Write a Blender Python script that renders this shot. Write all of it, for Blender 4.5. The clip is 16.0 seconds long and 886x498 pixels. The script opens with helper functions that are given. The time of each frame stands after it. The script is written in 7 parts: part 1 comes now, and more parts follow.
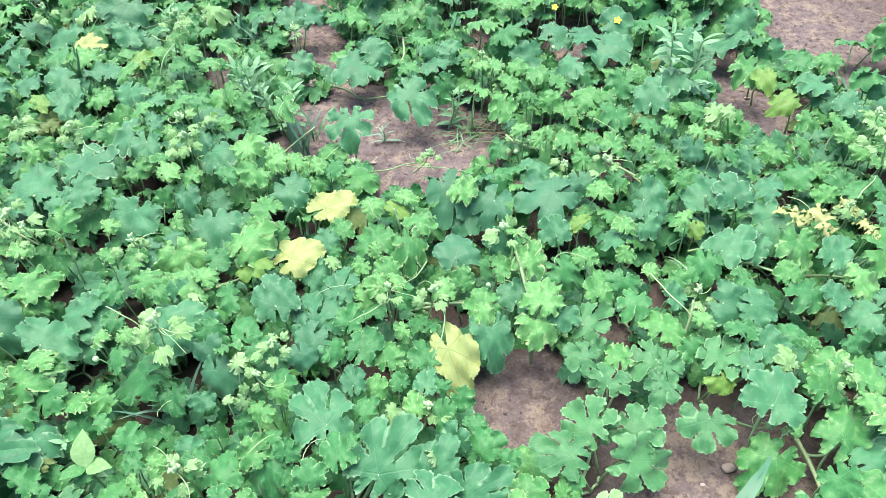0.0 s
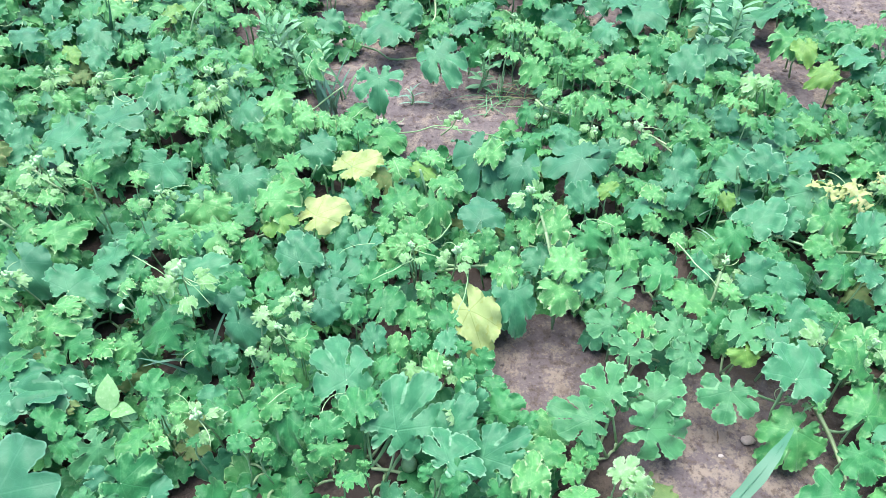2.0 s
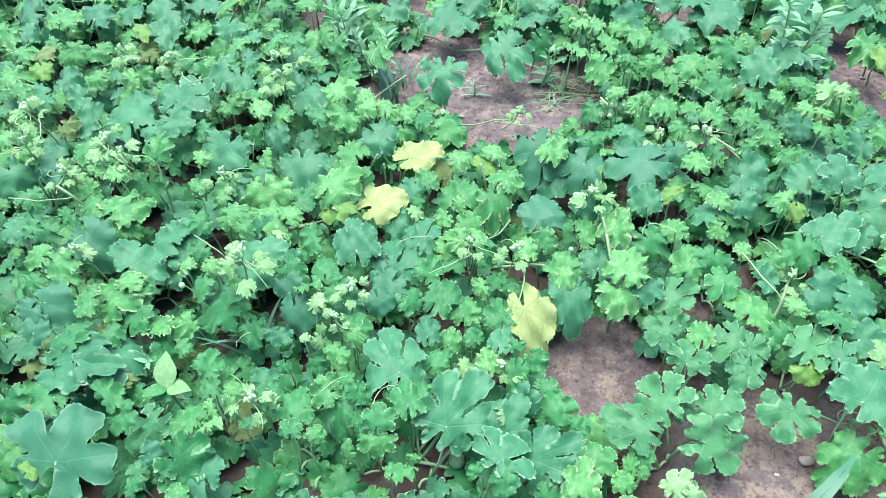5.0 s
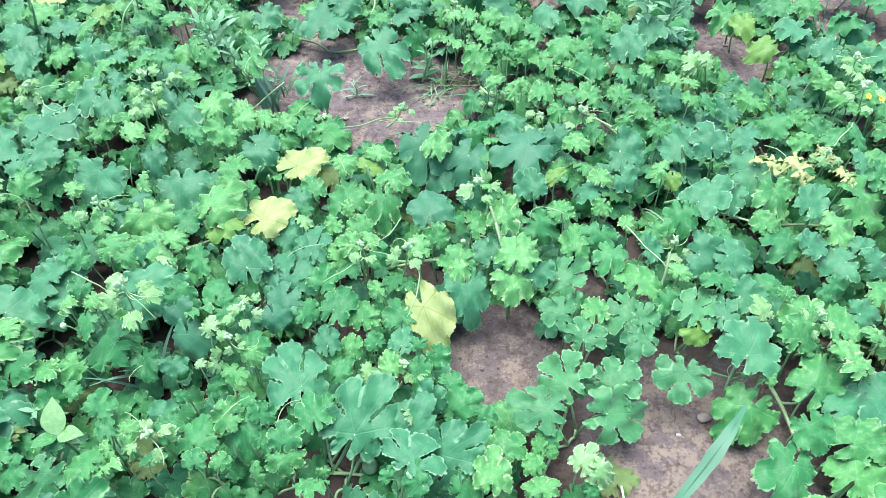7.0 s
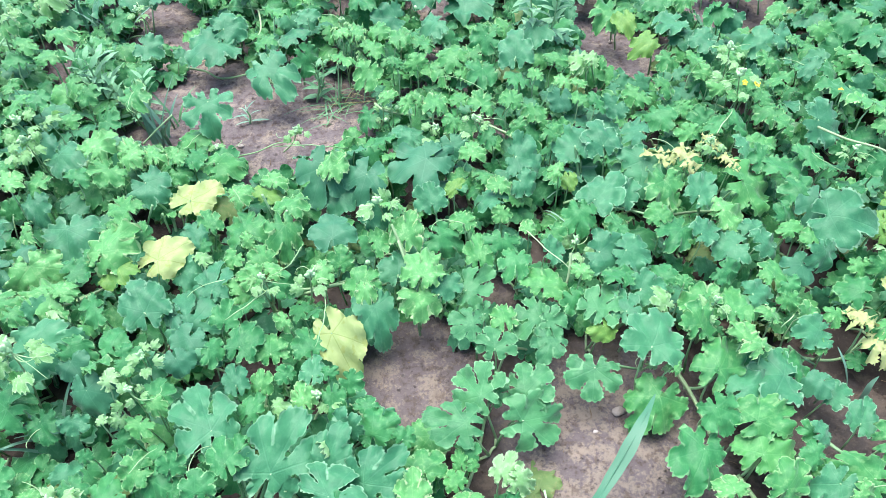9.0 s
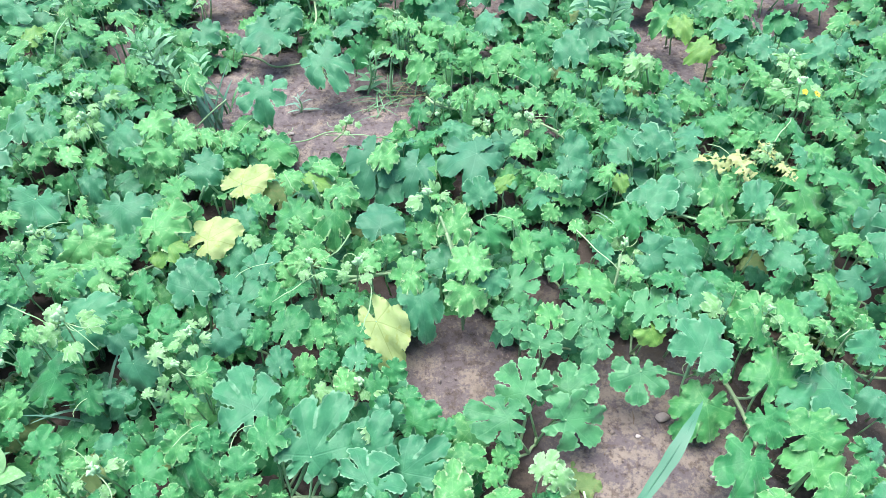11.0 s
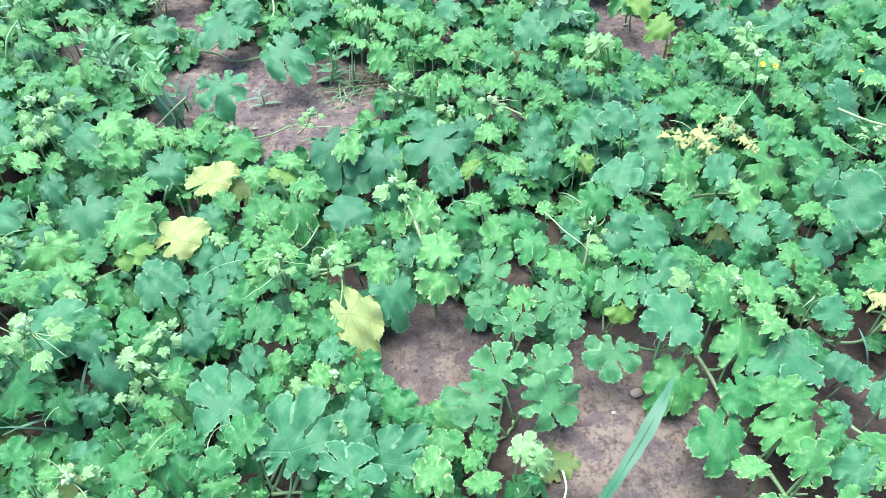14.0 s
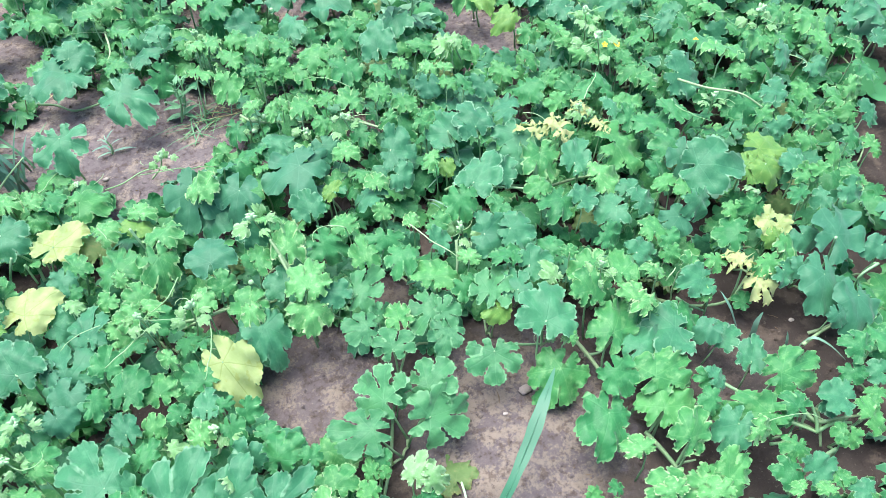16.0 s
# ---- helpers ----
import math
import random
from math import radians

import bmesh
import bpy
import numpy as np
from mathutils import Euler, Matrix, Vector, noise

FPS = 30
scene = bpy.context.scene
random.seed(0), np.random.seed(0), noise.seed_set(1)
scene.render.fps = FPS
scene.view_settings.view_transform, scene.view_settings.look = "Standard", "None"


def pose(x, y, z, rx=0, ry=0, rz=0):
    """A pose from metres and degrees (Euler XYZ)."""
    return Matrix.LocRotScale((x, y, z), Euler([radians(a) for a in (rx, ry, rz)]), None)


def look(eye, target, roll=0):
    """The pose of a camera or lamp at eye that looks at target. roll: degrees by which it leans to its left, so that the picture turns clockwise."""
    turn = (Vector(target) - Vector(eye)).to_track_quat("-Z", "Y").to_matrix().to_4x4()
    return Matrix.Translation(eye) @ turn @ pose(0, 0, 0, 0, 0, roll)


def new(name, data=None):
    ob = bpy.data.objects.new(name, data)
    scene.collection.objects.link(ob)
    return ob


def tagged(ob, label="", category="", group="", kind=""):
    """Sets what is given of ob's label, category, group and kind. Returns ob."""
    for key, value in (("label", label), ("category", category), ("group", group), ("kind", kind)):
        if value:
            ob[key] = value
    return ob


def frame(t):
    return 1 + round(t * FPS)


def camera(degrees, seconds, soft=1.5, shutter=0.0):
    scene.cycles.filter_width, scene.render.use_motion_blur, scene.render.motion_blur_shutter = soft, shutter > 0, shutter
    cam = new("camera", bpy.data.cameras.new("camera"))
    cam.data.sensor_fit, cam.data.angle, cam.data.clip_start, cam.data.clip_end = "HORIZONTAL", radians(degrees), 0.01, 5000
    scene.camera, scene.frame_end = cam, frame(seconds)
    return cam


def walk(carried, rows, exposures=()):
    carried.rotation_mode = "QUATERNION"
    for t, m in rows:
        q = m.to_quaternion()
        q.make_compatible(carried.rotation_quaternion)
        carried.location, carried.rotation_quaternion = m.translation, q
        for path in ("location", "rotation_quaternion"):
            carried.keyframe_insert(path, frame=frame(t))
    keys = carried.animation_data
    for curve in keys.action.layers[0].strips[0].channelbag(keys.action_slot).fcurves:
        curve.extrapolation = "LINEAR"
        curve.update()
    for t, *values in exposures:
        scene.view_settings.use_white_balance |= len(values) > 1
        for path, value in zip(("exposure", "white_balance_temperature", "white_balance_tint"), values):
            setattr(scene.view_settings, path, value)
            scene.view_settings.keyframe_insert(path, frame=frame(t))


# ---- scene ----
cam = camera(62.0, 16.0, soft=0.5)
PATH = [
    (0, (-0.035, -0.02, 1.469), (-0.078, 1.369, 0.031), -1.8),
    (0.5, (-0.021, -0.023, 1.468), (-0.041, 1.355, 0.019), -3.0),
    (1, (0.009, -0.021, 1.465), (0.047, 1.34, 0.0), -3.7),
    (1.5, (0.0, -0.028, 1.461), (-0.032, 1.349, 0.011), -3.7),
    (2, (-0.037, -0.032, 1.447), (-0.143, 1.299, -0.042), -1.8),
    (2.5, (-0.042, -0.036, 1.448), (-0.185, 1.308, -0.026), -2.0),
    (3, (-0.062, -0.039, 1.444), (-0.241, 1.289, -0.04), -1.7),
    (3.2, (-0.076, -0.037, 1.445), (-0.285, 1.276, -0.049), -1.9),
    (5.3, (-0.075, -0.012, 1.447), (-0.292, 1.287, -0.059), -2.3),
    (5.5, (-0.081, -0.009, 1.45), (-0.292, 1.3, -0.047), -2.3),
    (6, (-0.072, -0.005, 1.447), (-0.266, 1.303, -0.053), -2.3),
    (6.5, (-0.045, 0.003, 1.45), (-0.121, 1.323, -0.05), -1.6),
    (7, (-0.014, 0.001, 1.451), (-0.014, 1.3, -0.07), -1.7),
    (7.5, (-0.008, 0.013, 1.451), (0.037, 1.308, -0.072), -1.7),
    (8, (0.009, 0.019, 1.456), (0.084, 1.33, -0.053), -1.9),
    (8.5, (0.036, 0.024, 1.459), (0.208, 1.333, -0.043), -1.0),
    (8.7, (0.049, 0.026, 1.464), (0.238, 1.317, -0.051), -1.2),
    (10.8, (0.018, 0.006, 1.446), (0.165, 1.307, -0.066), -0.4),
    (11, (0.007, 0.016, 1.441), (0.116, 1.327, -0.065), -0.9),
    (11.5, (0.012, 0.008, 1.445), (0.104, 1.317, -0.065), -1.9),
    (12, (0.009, 0.003, 1.445), (0.103, 1.312, -0.065), -2.3),
    (12.5, (0.002, -0.003, 1.442), (0.071, 1.303, -0.071), -2.6),
    (13, (0.006, -0.004, 1.441), (0.092, 1.293, -0.079), -2.9),
    (13.5, (0.007, 0.008, 1.444), (0.115, 1.317, -0.064), -1.5),
    (14, (0.021, 0.016, 1.442), (0.192, 1.292, -0.088), -1.6),
    (14.5, (0.061, 0.018, 1.438), (0.381, 1.231, -0.119), 1.2),
    (15, (0.074, 0.035, 1.443), (0.37, 1.263, -0.107), -1.8),
    (15.5, (0.107, 0.034, 1.445), (0.421, 1.257, -0.106), -2.1),
    (16, (0.143, 0.041, 1.454), (0.525, 1.254, -0.089), -3.2),
]
EXPOSURES = [(0.0, 2.26, 6720, 17), (0.5, 2.26, 6290, 15), (1.0, 2.26, 6210, 15), (1.5, 2.25, 6120, 14), (2.2, 2.25, 6060, 14), (3.0, 2.25, 6050, 14), (16.0, 2.25, 6050, 14)]  # seconds, stops, kelvin, tint
walk(cam, [(t, look(eye, target, roll)) for t, eye, target, roll in PATH], EXPOSURES)

import collections

from mathutils.geometry import delaunay_2d_cdt

# ---- world and light: an open, evenly bright sky with a veiled sun ----
SUN_TILT, SUN_TURN = 76.0, 330.0
world = bpy.data.worlds.new("sky")
scene.world = world
world.use_nodes = True
wn = world.node_tree.nodes
sky = wn.new("ShaderNodeTexSky")
sky.sky_type, sky.sun_disc = "NISHITA", False
sky.sun_elevation, sky.sun_rotation = radians(SUN_TILT), radians(SUN_TURN)
sky.air_density, sky.dust_density = 1.0, 2.5
wn["Background"].inputs["Strength"].default_value = 0.075
world.node_tree.links.new(sky.outputs[0], wn["Background"].inputs["Color"])
sun_data = bpy.data.lights.new("sun", "SUN")
sun_data.energy, sun_data.angle, sun_data.color = 1.5, radians(55), (1.0, 0.97, 0.91)
sun = new("sun", sun_data)
sun_way = Vector((math.sin(radians(SUN_TURN)) * math.cos(radians(SUN_TILT)), math.cos(radians(SUN_TURN)) * math.cos(radians(SUN_TILT)), math.sin(radians(SUN_TILT))))
sun.matrix_world = look(sun_way * 20, (0, 0, 0))


# ---- materials ----
class Nodes:
    """A small writer of node trees."""

    def __init__(self, name):
        self.mat = bpy.data.materials.new(name)
        self.mat.use_nodes = True
        self.tree = self.mat.node_tree
        self.bsdf = self.tree.nodes["Principled BSDF"]
        self.out = self.tree.nodes["Material Output"]

    def add(self, kind, operation=None, uv_map=None, feature=None):
        node = self.tree.nodes.new(kind)
        if operation:
            node.operation = operation
        if uv_map:
            node.uv_map = uv_map
        if feature:
            node.feature = feature
        return node

    def link(self, a, b):
        self.tree.links.new(a, b)

    def put(self, value, socket):
        if isinstance(value, bpy.types.NodeSocket):
            self.link(value, socket)
        else:
            socket.default_value = value

    def math(self, op, a, b=0.0, c=0.0, clamp=False):
        node = self.add("ShaderNodeMath", op)
        node.use_clamp = clamp
        for n, value in enumerate((a, b, c)):
            self.put(value, node.inputs[n])
        return node.outputs[0]

    def mix(self, fac, a, b, blend="MIX"):
        node = self.add("ShaderNodeMix")
        node.data_type, node.blend_type = "RGBA", blend
        self.put(fac, node.inputs[0])
        self.put(a if isinstance(a, bpy.types.NodeSocket) else (*a, 1), node.inputs[6])
        self.put(b if isinstance(b, bpy.types.NodeSocket) else (*b, 1), node.inputs[7])
        return node.outputs[2]

    def noise(self, vector, scale, detail=3.0, rough=0.55):
        node = self.add("ShaderNodeTexNoise")
        self.put(vector, node.inputs["Vector"])
        node.inputs["Scale"].default_value, node.inputs["Detail"].default_value = scale, detail
        node.inputs["Roughness"].default_value = rough
        return node.outputs["Fac"]

    def ramp(self, fac, low, high):
        node = self.add("ShaderNodeMapRange")
        node.interpolation_type = "SMOOTHSTEP"
        self.put(fac, node.inputs["Value"])
        node.inputs["From Min"].default_value, node.inputs["From Max"].default_value = low, high
        return node.outputs[0]

    def bump(self, height, strength, distance):
        node = self.add("ShaderNodeBump")
        node.inputs["Strength"].default_value, node.inputs["Distance"].default_value = strength, distance
        self.put(height, node.inputs["Height"])
        self.link(node.outputs[0], self.bsdf.inputs["Normal"])
        return node.outputs[0]


VEINS = (0, 56, -56, 108, -108)


def leaf_material(name, dark, light, rim, vein, mottle, rough=0.5, through_light=0.10, rim_from=0.93, spots=None, relief=0.22, veined=0.13):
    """Leaf blade: two greens by leaf, paler main veins and rim, mottling, a soft sheen and light let through."""
    n = Nodes(name)
    uv = n.add("ShaderNodeUVMap", uv_map="blade").outputs[0]
    edge = n.add("ShaderNodeSeparateXYZ")
    n.link(n.add("ShaderNodeUVMap", uv_map="rim").outputs[0], edge.inputs[0])
    xy = n.add("ShaderNodeSeparateXYZ")
    n.link(uv, xy.inputs[0])
    x, y = xy.outputs[0], xy.outputs[1]
    info = n.add("ShaderNodeObjectInfo")
    rand = info.outputs["Random"]
    near = None
    for a in VEINS:
        s, c = math.sin(radians(a)), math.cos(radians(a))
        across = n.math("ABSOLUTE", n.math("SUBTRACT", n.math("MULTIPLY", x, c), n.math("MULTIPLY", y, s)))
        along = n.math("ADD", n.math("MULTIPLY", x, s), n.math("MULTIPLY", y, c))
        gap = n.math("MAXIMUM", across, n.math("MULTIPLY", along, -1.0))
        # side veins leave the main vein at an angle
        near = gap if near is None else n.math("MINIMUM", near, gap)
    shifted = n.add("ShaderNodeVectorMath", operation="ADD")
    n.link(uv, shifted.inputs[0])
    spread = n.add("ShaderNodeCombineXYZ")
    n.link(n.math("MULTIPLY", rand, 37.0), spread.inputs[0])
    n.link(n.math("MULTIPLY", rand, 19.0), spread.inputs[2])
    n.link(spread.outputs[0], shifted.inputs[1])
    place = shifted.outputs[0]
    main = n.math("SUBTRACT", 1.0, n.ramp(near, 0.003, 0.014))
    cells = n.add("ShaderNodeTexVoronoi", feature="DISTANCE_TO_EDGE")
    n.link(place, cells.inputs["Vector"])
    cells.inputs["Scale"].default_value = 13.0
    net = n.math("SUBTRACT", 1.0, n.ramp(cells.outputs["Distance"], 0.0, 0.12))
    blotch = n.noise(place, 4.5, 4.0)
    grain = n.noise(place, 40.0, 2.0)
    tone = n.math("ADD", n.math("MULTIPLY", rand, 0.55), n.math("MULTIPLY", n.ramp(blotch, 0.35, 0.65), 0.45), clamp=True)
    colour = n.mix(tone, dark, light)
    colour = n.mix(n.math("MULTIPLY", n.ramp(n.noise(place, 9.0, 3.0), 0.52, 0.72), mottle), colour, rim)
    colour = n.mix(n.math("MULTIPLY", net, 0.05), colour, vein)
    colour = n.mix(n.math("MULTIPLY", main, veined), colour, vein)
    worn = n.math("MULTIPLY", n.ramp(edge.outputs[0], rim_from, 1.0), n.ramp(n.noise(place, 7.0, 2.0), 0.28, 0.55))
    colour = n.mix(n.math("MULTIPLY", worn, n.math("ADD", 0.15, n.math("MULTIPLY", n.math("FRACT", n.math("MULTIPLY", rand, 7.31)), 0.55))), colour, rim)
    if spots:
        colour = n.mix(n.math("MULTIPLY", n.ramp(n.noise(place, 6.0, 4.0), 0.56, 0.66), 0.9), colour, spots)
    n.link(colour, n.bsdf.inputs["Base Color"])
    n.put(n.math("ADD", rough - 0.1, n.math("MULTIPLY", grain, 0.2)), n.bsdf.inputs["Roughness"])
    n.bsdf.inputs["Specular IOR Level"].default_value = 0.30
    n.bsdf.inputs["Sheen Weight"].default_value = 0.20
    n.bsdf.inputs["Sheen Roughness"].default_value = 0.5
    n.bsdf.inputs["Sheen Tint"].default_value = (0.9, 1.0, 0.97, 1)
    height = n.math("SUBTRACT", n.math("MULTIPLY", grain, 0.3), n.math("ADD", n.math("MULTIPLY", main, 0.6), n.math("MULTIPLY", net, 0.12)))
    normal = n.bump(height, relief, 0.005)
    glow = n.add("ShaderNodeBsdfTranslucent")
    n.link(n.mix(1.0, colour, (0.85, 1.0, 0.60), "MULTIPLY"), glow.inputs["Color"])
    n.link(normal, glow.inputs["Normal"])
    both = n.add("ShaderNodeMixShader")
    both.inputs[0].default_value = through_light
    n.link(n.bsdf.outputs[0], both.inputs[1])
    n.link(glow.outputs[0], both.inputs[2])
    n.link(both.outputs[0], n.out.inputs["Surface"])
    return n.mat


LEAF_MATS = {
    "r": leaf_material("leaf_deep_green", (0.022, 0.140, 0.058), (0.048, 0.215, 0.086), (0.27, 0.47, 0.28), (0.10, 0.28, 0.15), 0.10),
    "R": leaf_material("leaf_blue_green", (0.025, 0.138, 0.062), (0.040, 0.180, 0.080), (0.14, 0.32, 0.20), (0.13, 0.30, 0.18), 0.10, 0.52, relief=0.12),
    "m": leaf_material("leaf_green", (0.014, 0.135, 0.036), (0.040, 0.220, 0.060), (0.24, 0.46, 0.20), (0.13, 0.34, 0.14), 0.14),
    "l": leaf_material("leaf_light_green", (0.024, 0.165, 0.042), (0.066, 0.265, 0.064), (0.36, 0.56, 0.25), (0.20, 0.44, 0.16), 0.2),
    "c": leaf_material("leaf_bright_green", (0.046, 0.215, 0.052), (0.105, 0.330, 0.094), (0.46, 0.60, 0.30), (0.28, 0.48, 0.18), 0.25),
    "d": leaf_material("leaf_lobed_green", (0.028, 0.152, 0.053), (0.060, 0.226, 0.076), (0.22, 0.44, 0.21), (0.14, 0.34, 0.16), 0.12),
    "t": leaf_material("leaf_young", (0.150, 0.370, 0.115), (0.280, 0.500, 0.220), (0.48, 0.64, 0.40), (0.32, 0.54, 0.26), 0.3, 0.6, 0.3, 0.75),
    "g": leaf_material("leaf_fading", (0.065, 0.200, 0.034), (0.125, 0.265, 0.045), (0.24, 0.38, 0.09), (0.30, 0.42, 0.12), 0.3),
    "y": leaf_material("leaf_yellow", (0.330, 0.440, 0.150), (0.430, 0.530, 0.205), (0.48, 0.57, 0.25), (0.22, 0.29, 0.06), 0.35, 0.6, 0.3, 0.8, (0.33, 0.40, 0.11), veined=0.45),
    "x": leaf_material("leaf_withered", (0.340, 0.430, 0.150), (0.460, 0.520, 0.230), (0.46, 0.46, 0.22), (0.30, 0.38, 0.11), 0.4, 0.7, 0.25, 0.7, (0.38, 0.40, 0.15)),
    "b": leaf_material("leaf_dull", (0.085, 0.165, 0.045), (0.150, 0.240, 0.075), (0.26, 0.23, 0.10), (0.20, 0.25, 0.10), 0.4, 0.65, 0.2),
}
WEED = leaf_material("weed_leaf", (0.110, 0.310, 0.140), (0.210, 0.430, 0.220), (0.30, 0.48, 0.28), (0.22, 0.42, 0.24), 0.2)
LEAF_MATS["h"], LEAF_MATS["q"] = LEAF_MATS["R"], LEAF_MATS["r"]


def plain_material(name, a, b, scale, rough=0.6, bump_by=0.3, coord="Object"):
    n = Nodes(name)
    place = n.add("ShaderNodeTexCoord").outputs[coord]
    fac = n.math("ADD", n.math("MULTIPLY", n.noise(place, scale, 4.0), 0.7), n.math("MULTIPLY", n.add("ShaderNodeObjectInfo").outputs["Random"], 0.3))
    n.link(n.mix(n.ramp(fac, 0.3, 0.75), a, b), n.bsdf.inputs["Base Color"])
    n.bsdf.inputs["Roughness"].default_value = rough
    n.bump(n.noise(place, scale * 4, 3.0), bump_by, 0.003)
    return n.mat


STEM = plain_material("vine_stem", (0.16, 0.28, 0.12), (0.30, 0.42, 0.21), 30)
PETIOLE = plain_material("petiole", (0.18, 0.36, 0.16), (0.32, 0.50, 0.26), 20)
TENDRIL = plain_material("tendril", (0.22, 0.40, 0.17), (0.36, 0.52, 0.26), 30)
DOWN = plain_material("shoot_down", (0.32, 0.55, 0.27), (0.50, 0.74, 0.40), 60, 0.8)
GRASS = plain_material("grass_blade", (0.06, 0.19, 0.08), (0.13, 0.30, 0.12), 12, 0.45)
GRASS_BLUE = plain_material("grass_blade_blue", (0.10, 0.24, 0.16), (0.20, 0.36, 0.24), 12, 0.4)
MAIZE = plain_material("maize_blade", (0.028, 0.140, 0.066), (0.050, 0.190, 0.096), 9, 0.48, 0.08)
STRAW = plain_material("dry_grass", (0.26, 0.24, 0.10), (0.42, 0.38, 0.20), 12, 0.7)
PETAL = plain_material("yellow_petal", (0.75, 0.55, 0.02), (0.85, 0.66, 0.05), 30, 0.6)
STONE = plain_material("stone", (0.32, 0.27, 0.23), (0.56, 0.50, 0.44), 40, 0.85, 0.6)
LITTER = plain_material("leaf_litter", (0.10, 0.065, 0.035), (0.26, 0.18, 0.10), 25, 0.85)


def soil_material(name):
    n = Nodes(name)
    place = n.add("ShaderNodeTexCoord").outputs["Object"]
    wide = n.noise(place, 3.4, 5.0, 0.6)
    mid = n.noise(place, 17.0, 6.0, 0.60)
    small = n.noise(place, 48.0, 5.0, 0.65)
    fine = n.noise(place, 130.0, 5.0, 0.72)
    # crumbly ground, kept dark: shade between the leaves put into its colour
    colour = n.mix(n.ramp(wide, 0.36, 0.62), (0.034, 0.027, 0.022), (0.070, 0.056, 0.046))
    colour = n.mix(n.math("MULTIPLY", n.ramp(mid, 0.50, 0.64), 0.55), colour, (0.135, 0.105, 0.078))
    bent = n.add("ShaderNodeVectorMath", operation="ADD")
    n.link(place, bent.inputs[0])
    shake = n.add("ShaderNodeCombineXYZ")
    n.link(n.math("MULTIPLY", mid, 0.12), shake.inputs[0])
    n.link(n.math("MULTIPLY", wide, 0.2), shake.inputs[1])
    n.link(shake.outputs[0], bent.inputs[1])
    # sheets lie mostly on bare stretches, so the stands keep the shade-dark ground
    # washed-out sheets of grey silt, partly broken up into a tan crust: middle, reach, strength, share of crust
    # far sheets at full strength: pale silt, with some haze put into the colour
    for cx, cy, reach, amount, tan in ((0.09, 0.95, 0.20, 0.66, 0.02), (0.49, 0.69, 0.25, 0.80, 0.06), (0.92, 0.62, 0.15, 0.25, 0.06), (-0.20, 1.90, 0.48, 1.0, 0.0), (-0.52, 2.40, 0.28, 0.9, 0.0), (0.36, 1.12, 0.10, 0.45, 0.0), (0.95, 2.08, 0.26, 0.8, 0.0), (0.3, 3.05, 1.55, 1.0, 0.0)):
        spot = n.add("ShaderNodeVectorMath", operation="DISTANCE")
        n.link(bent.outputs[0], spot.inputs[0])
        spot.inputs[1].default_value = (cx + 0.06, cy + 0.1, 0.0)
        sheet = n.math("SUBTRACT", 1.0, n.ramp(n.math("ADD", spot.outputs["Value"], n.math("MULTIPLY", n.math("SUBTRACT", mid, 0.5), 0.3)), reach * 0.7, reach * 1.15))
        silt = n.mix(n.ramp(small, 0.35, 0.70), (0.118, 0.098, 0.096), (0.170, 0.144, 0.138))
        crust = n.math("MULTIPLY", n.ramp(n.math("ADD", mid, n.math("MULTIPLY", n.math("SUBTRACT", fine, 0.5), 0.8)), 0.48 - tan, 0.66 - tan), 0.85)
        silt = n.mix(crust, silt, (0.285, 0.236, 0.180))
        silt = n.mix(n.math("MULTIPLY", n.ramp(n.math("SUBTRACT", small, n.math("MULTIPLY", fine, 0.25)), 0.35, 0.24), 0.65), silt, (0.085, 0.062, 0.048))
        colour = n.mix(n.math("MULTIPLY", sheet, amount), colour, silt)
    # dark crumb holes and pale grit
    colour = n.mix(n.math("MULTIPLY", n.ramp(n.math("ADD", fine, n.math("MULTIPLY", small, 0.6)), 0.68, 0.56), 0.75), colour, (0.036, 0.029, 0.024))
    colour = n.mix(n.math("MULTIPLY", n.ramp(fine, 0.60, 0.74), 0.35), colour, (0.360, 0.310, 0.250))
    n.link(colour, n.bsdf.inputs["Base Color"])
    n.bsdf.inputs["Roughness"].default_value = 0.92
    n.bsdf.inputs["Specular IOR Level"].default_value = 0.2
    n.bump(n.math("ADD", n.math("MULTIPLY", mid, 1.0), n.math("MULTIPLY", fine, 0.5)), 0.8, 0.011)
    return n.mat


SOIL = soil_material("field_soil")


# ---- building helpers ----
def mesh_of(name, verts, faces, material, smooth=True):
    me = bpy.data.meshes.new(name)
    me.from_pydata(verts, [], faces)
    me.materials.append(material)
    if smooth:
        me.polygons.foreach_set("use_smooth", [True] * len(me.polygons))
    me.update()
    return me


def tube(points, radii, sides=6):
    """Vertices and faces of a round tube along points."""
    verts, faces = [], []
    pts = [Vector(p) for p in points]
    side = Vector((1, 0, 0))
    for i, p in enumerate(pts):
        way = (pts[min(i + 1, len(pts) - 1)] - pts[max(i - 1, 0)]).normalized()
        u = (side - way * side.dot(way))
        u = u.normalized() if u.length > 1e-4 else way.orthogonal().normalized()
        v = way.cross(u)
        side = u
        for k in range(sides):
            a = 2 * math.pi * k / sides
            verts.append(p + (u * math.cos(a) + v * math.sin(a)) * radii[i])
    for i in range(len(pts) - 1):
        for k in range(sides):
            a, b = i * sides + k, i * sides + (k + 1) % sides
            faces.append((a, b, b + sides, a + sides))
    faces.append(tuple(reversed(range(sides))))
    faces.append(tuple(range((len(pts) - 1) * sides, len(pts) * sides)))
    return verts, faces


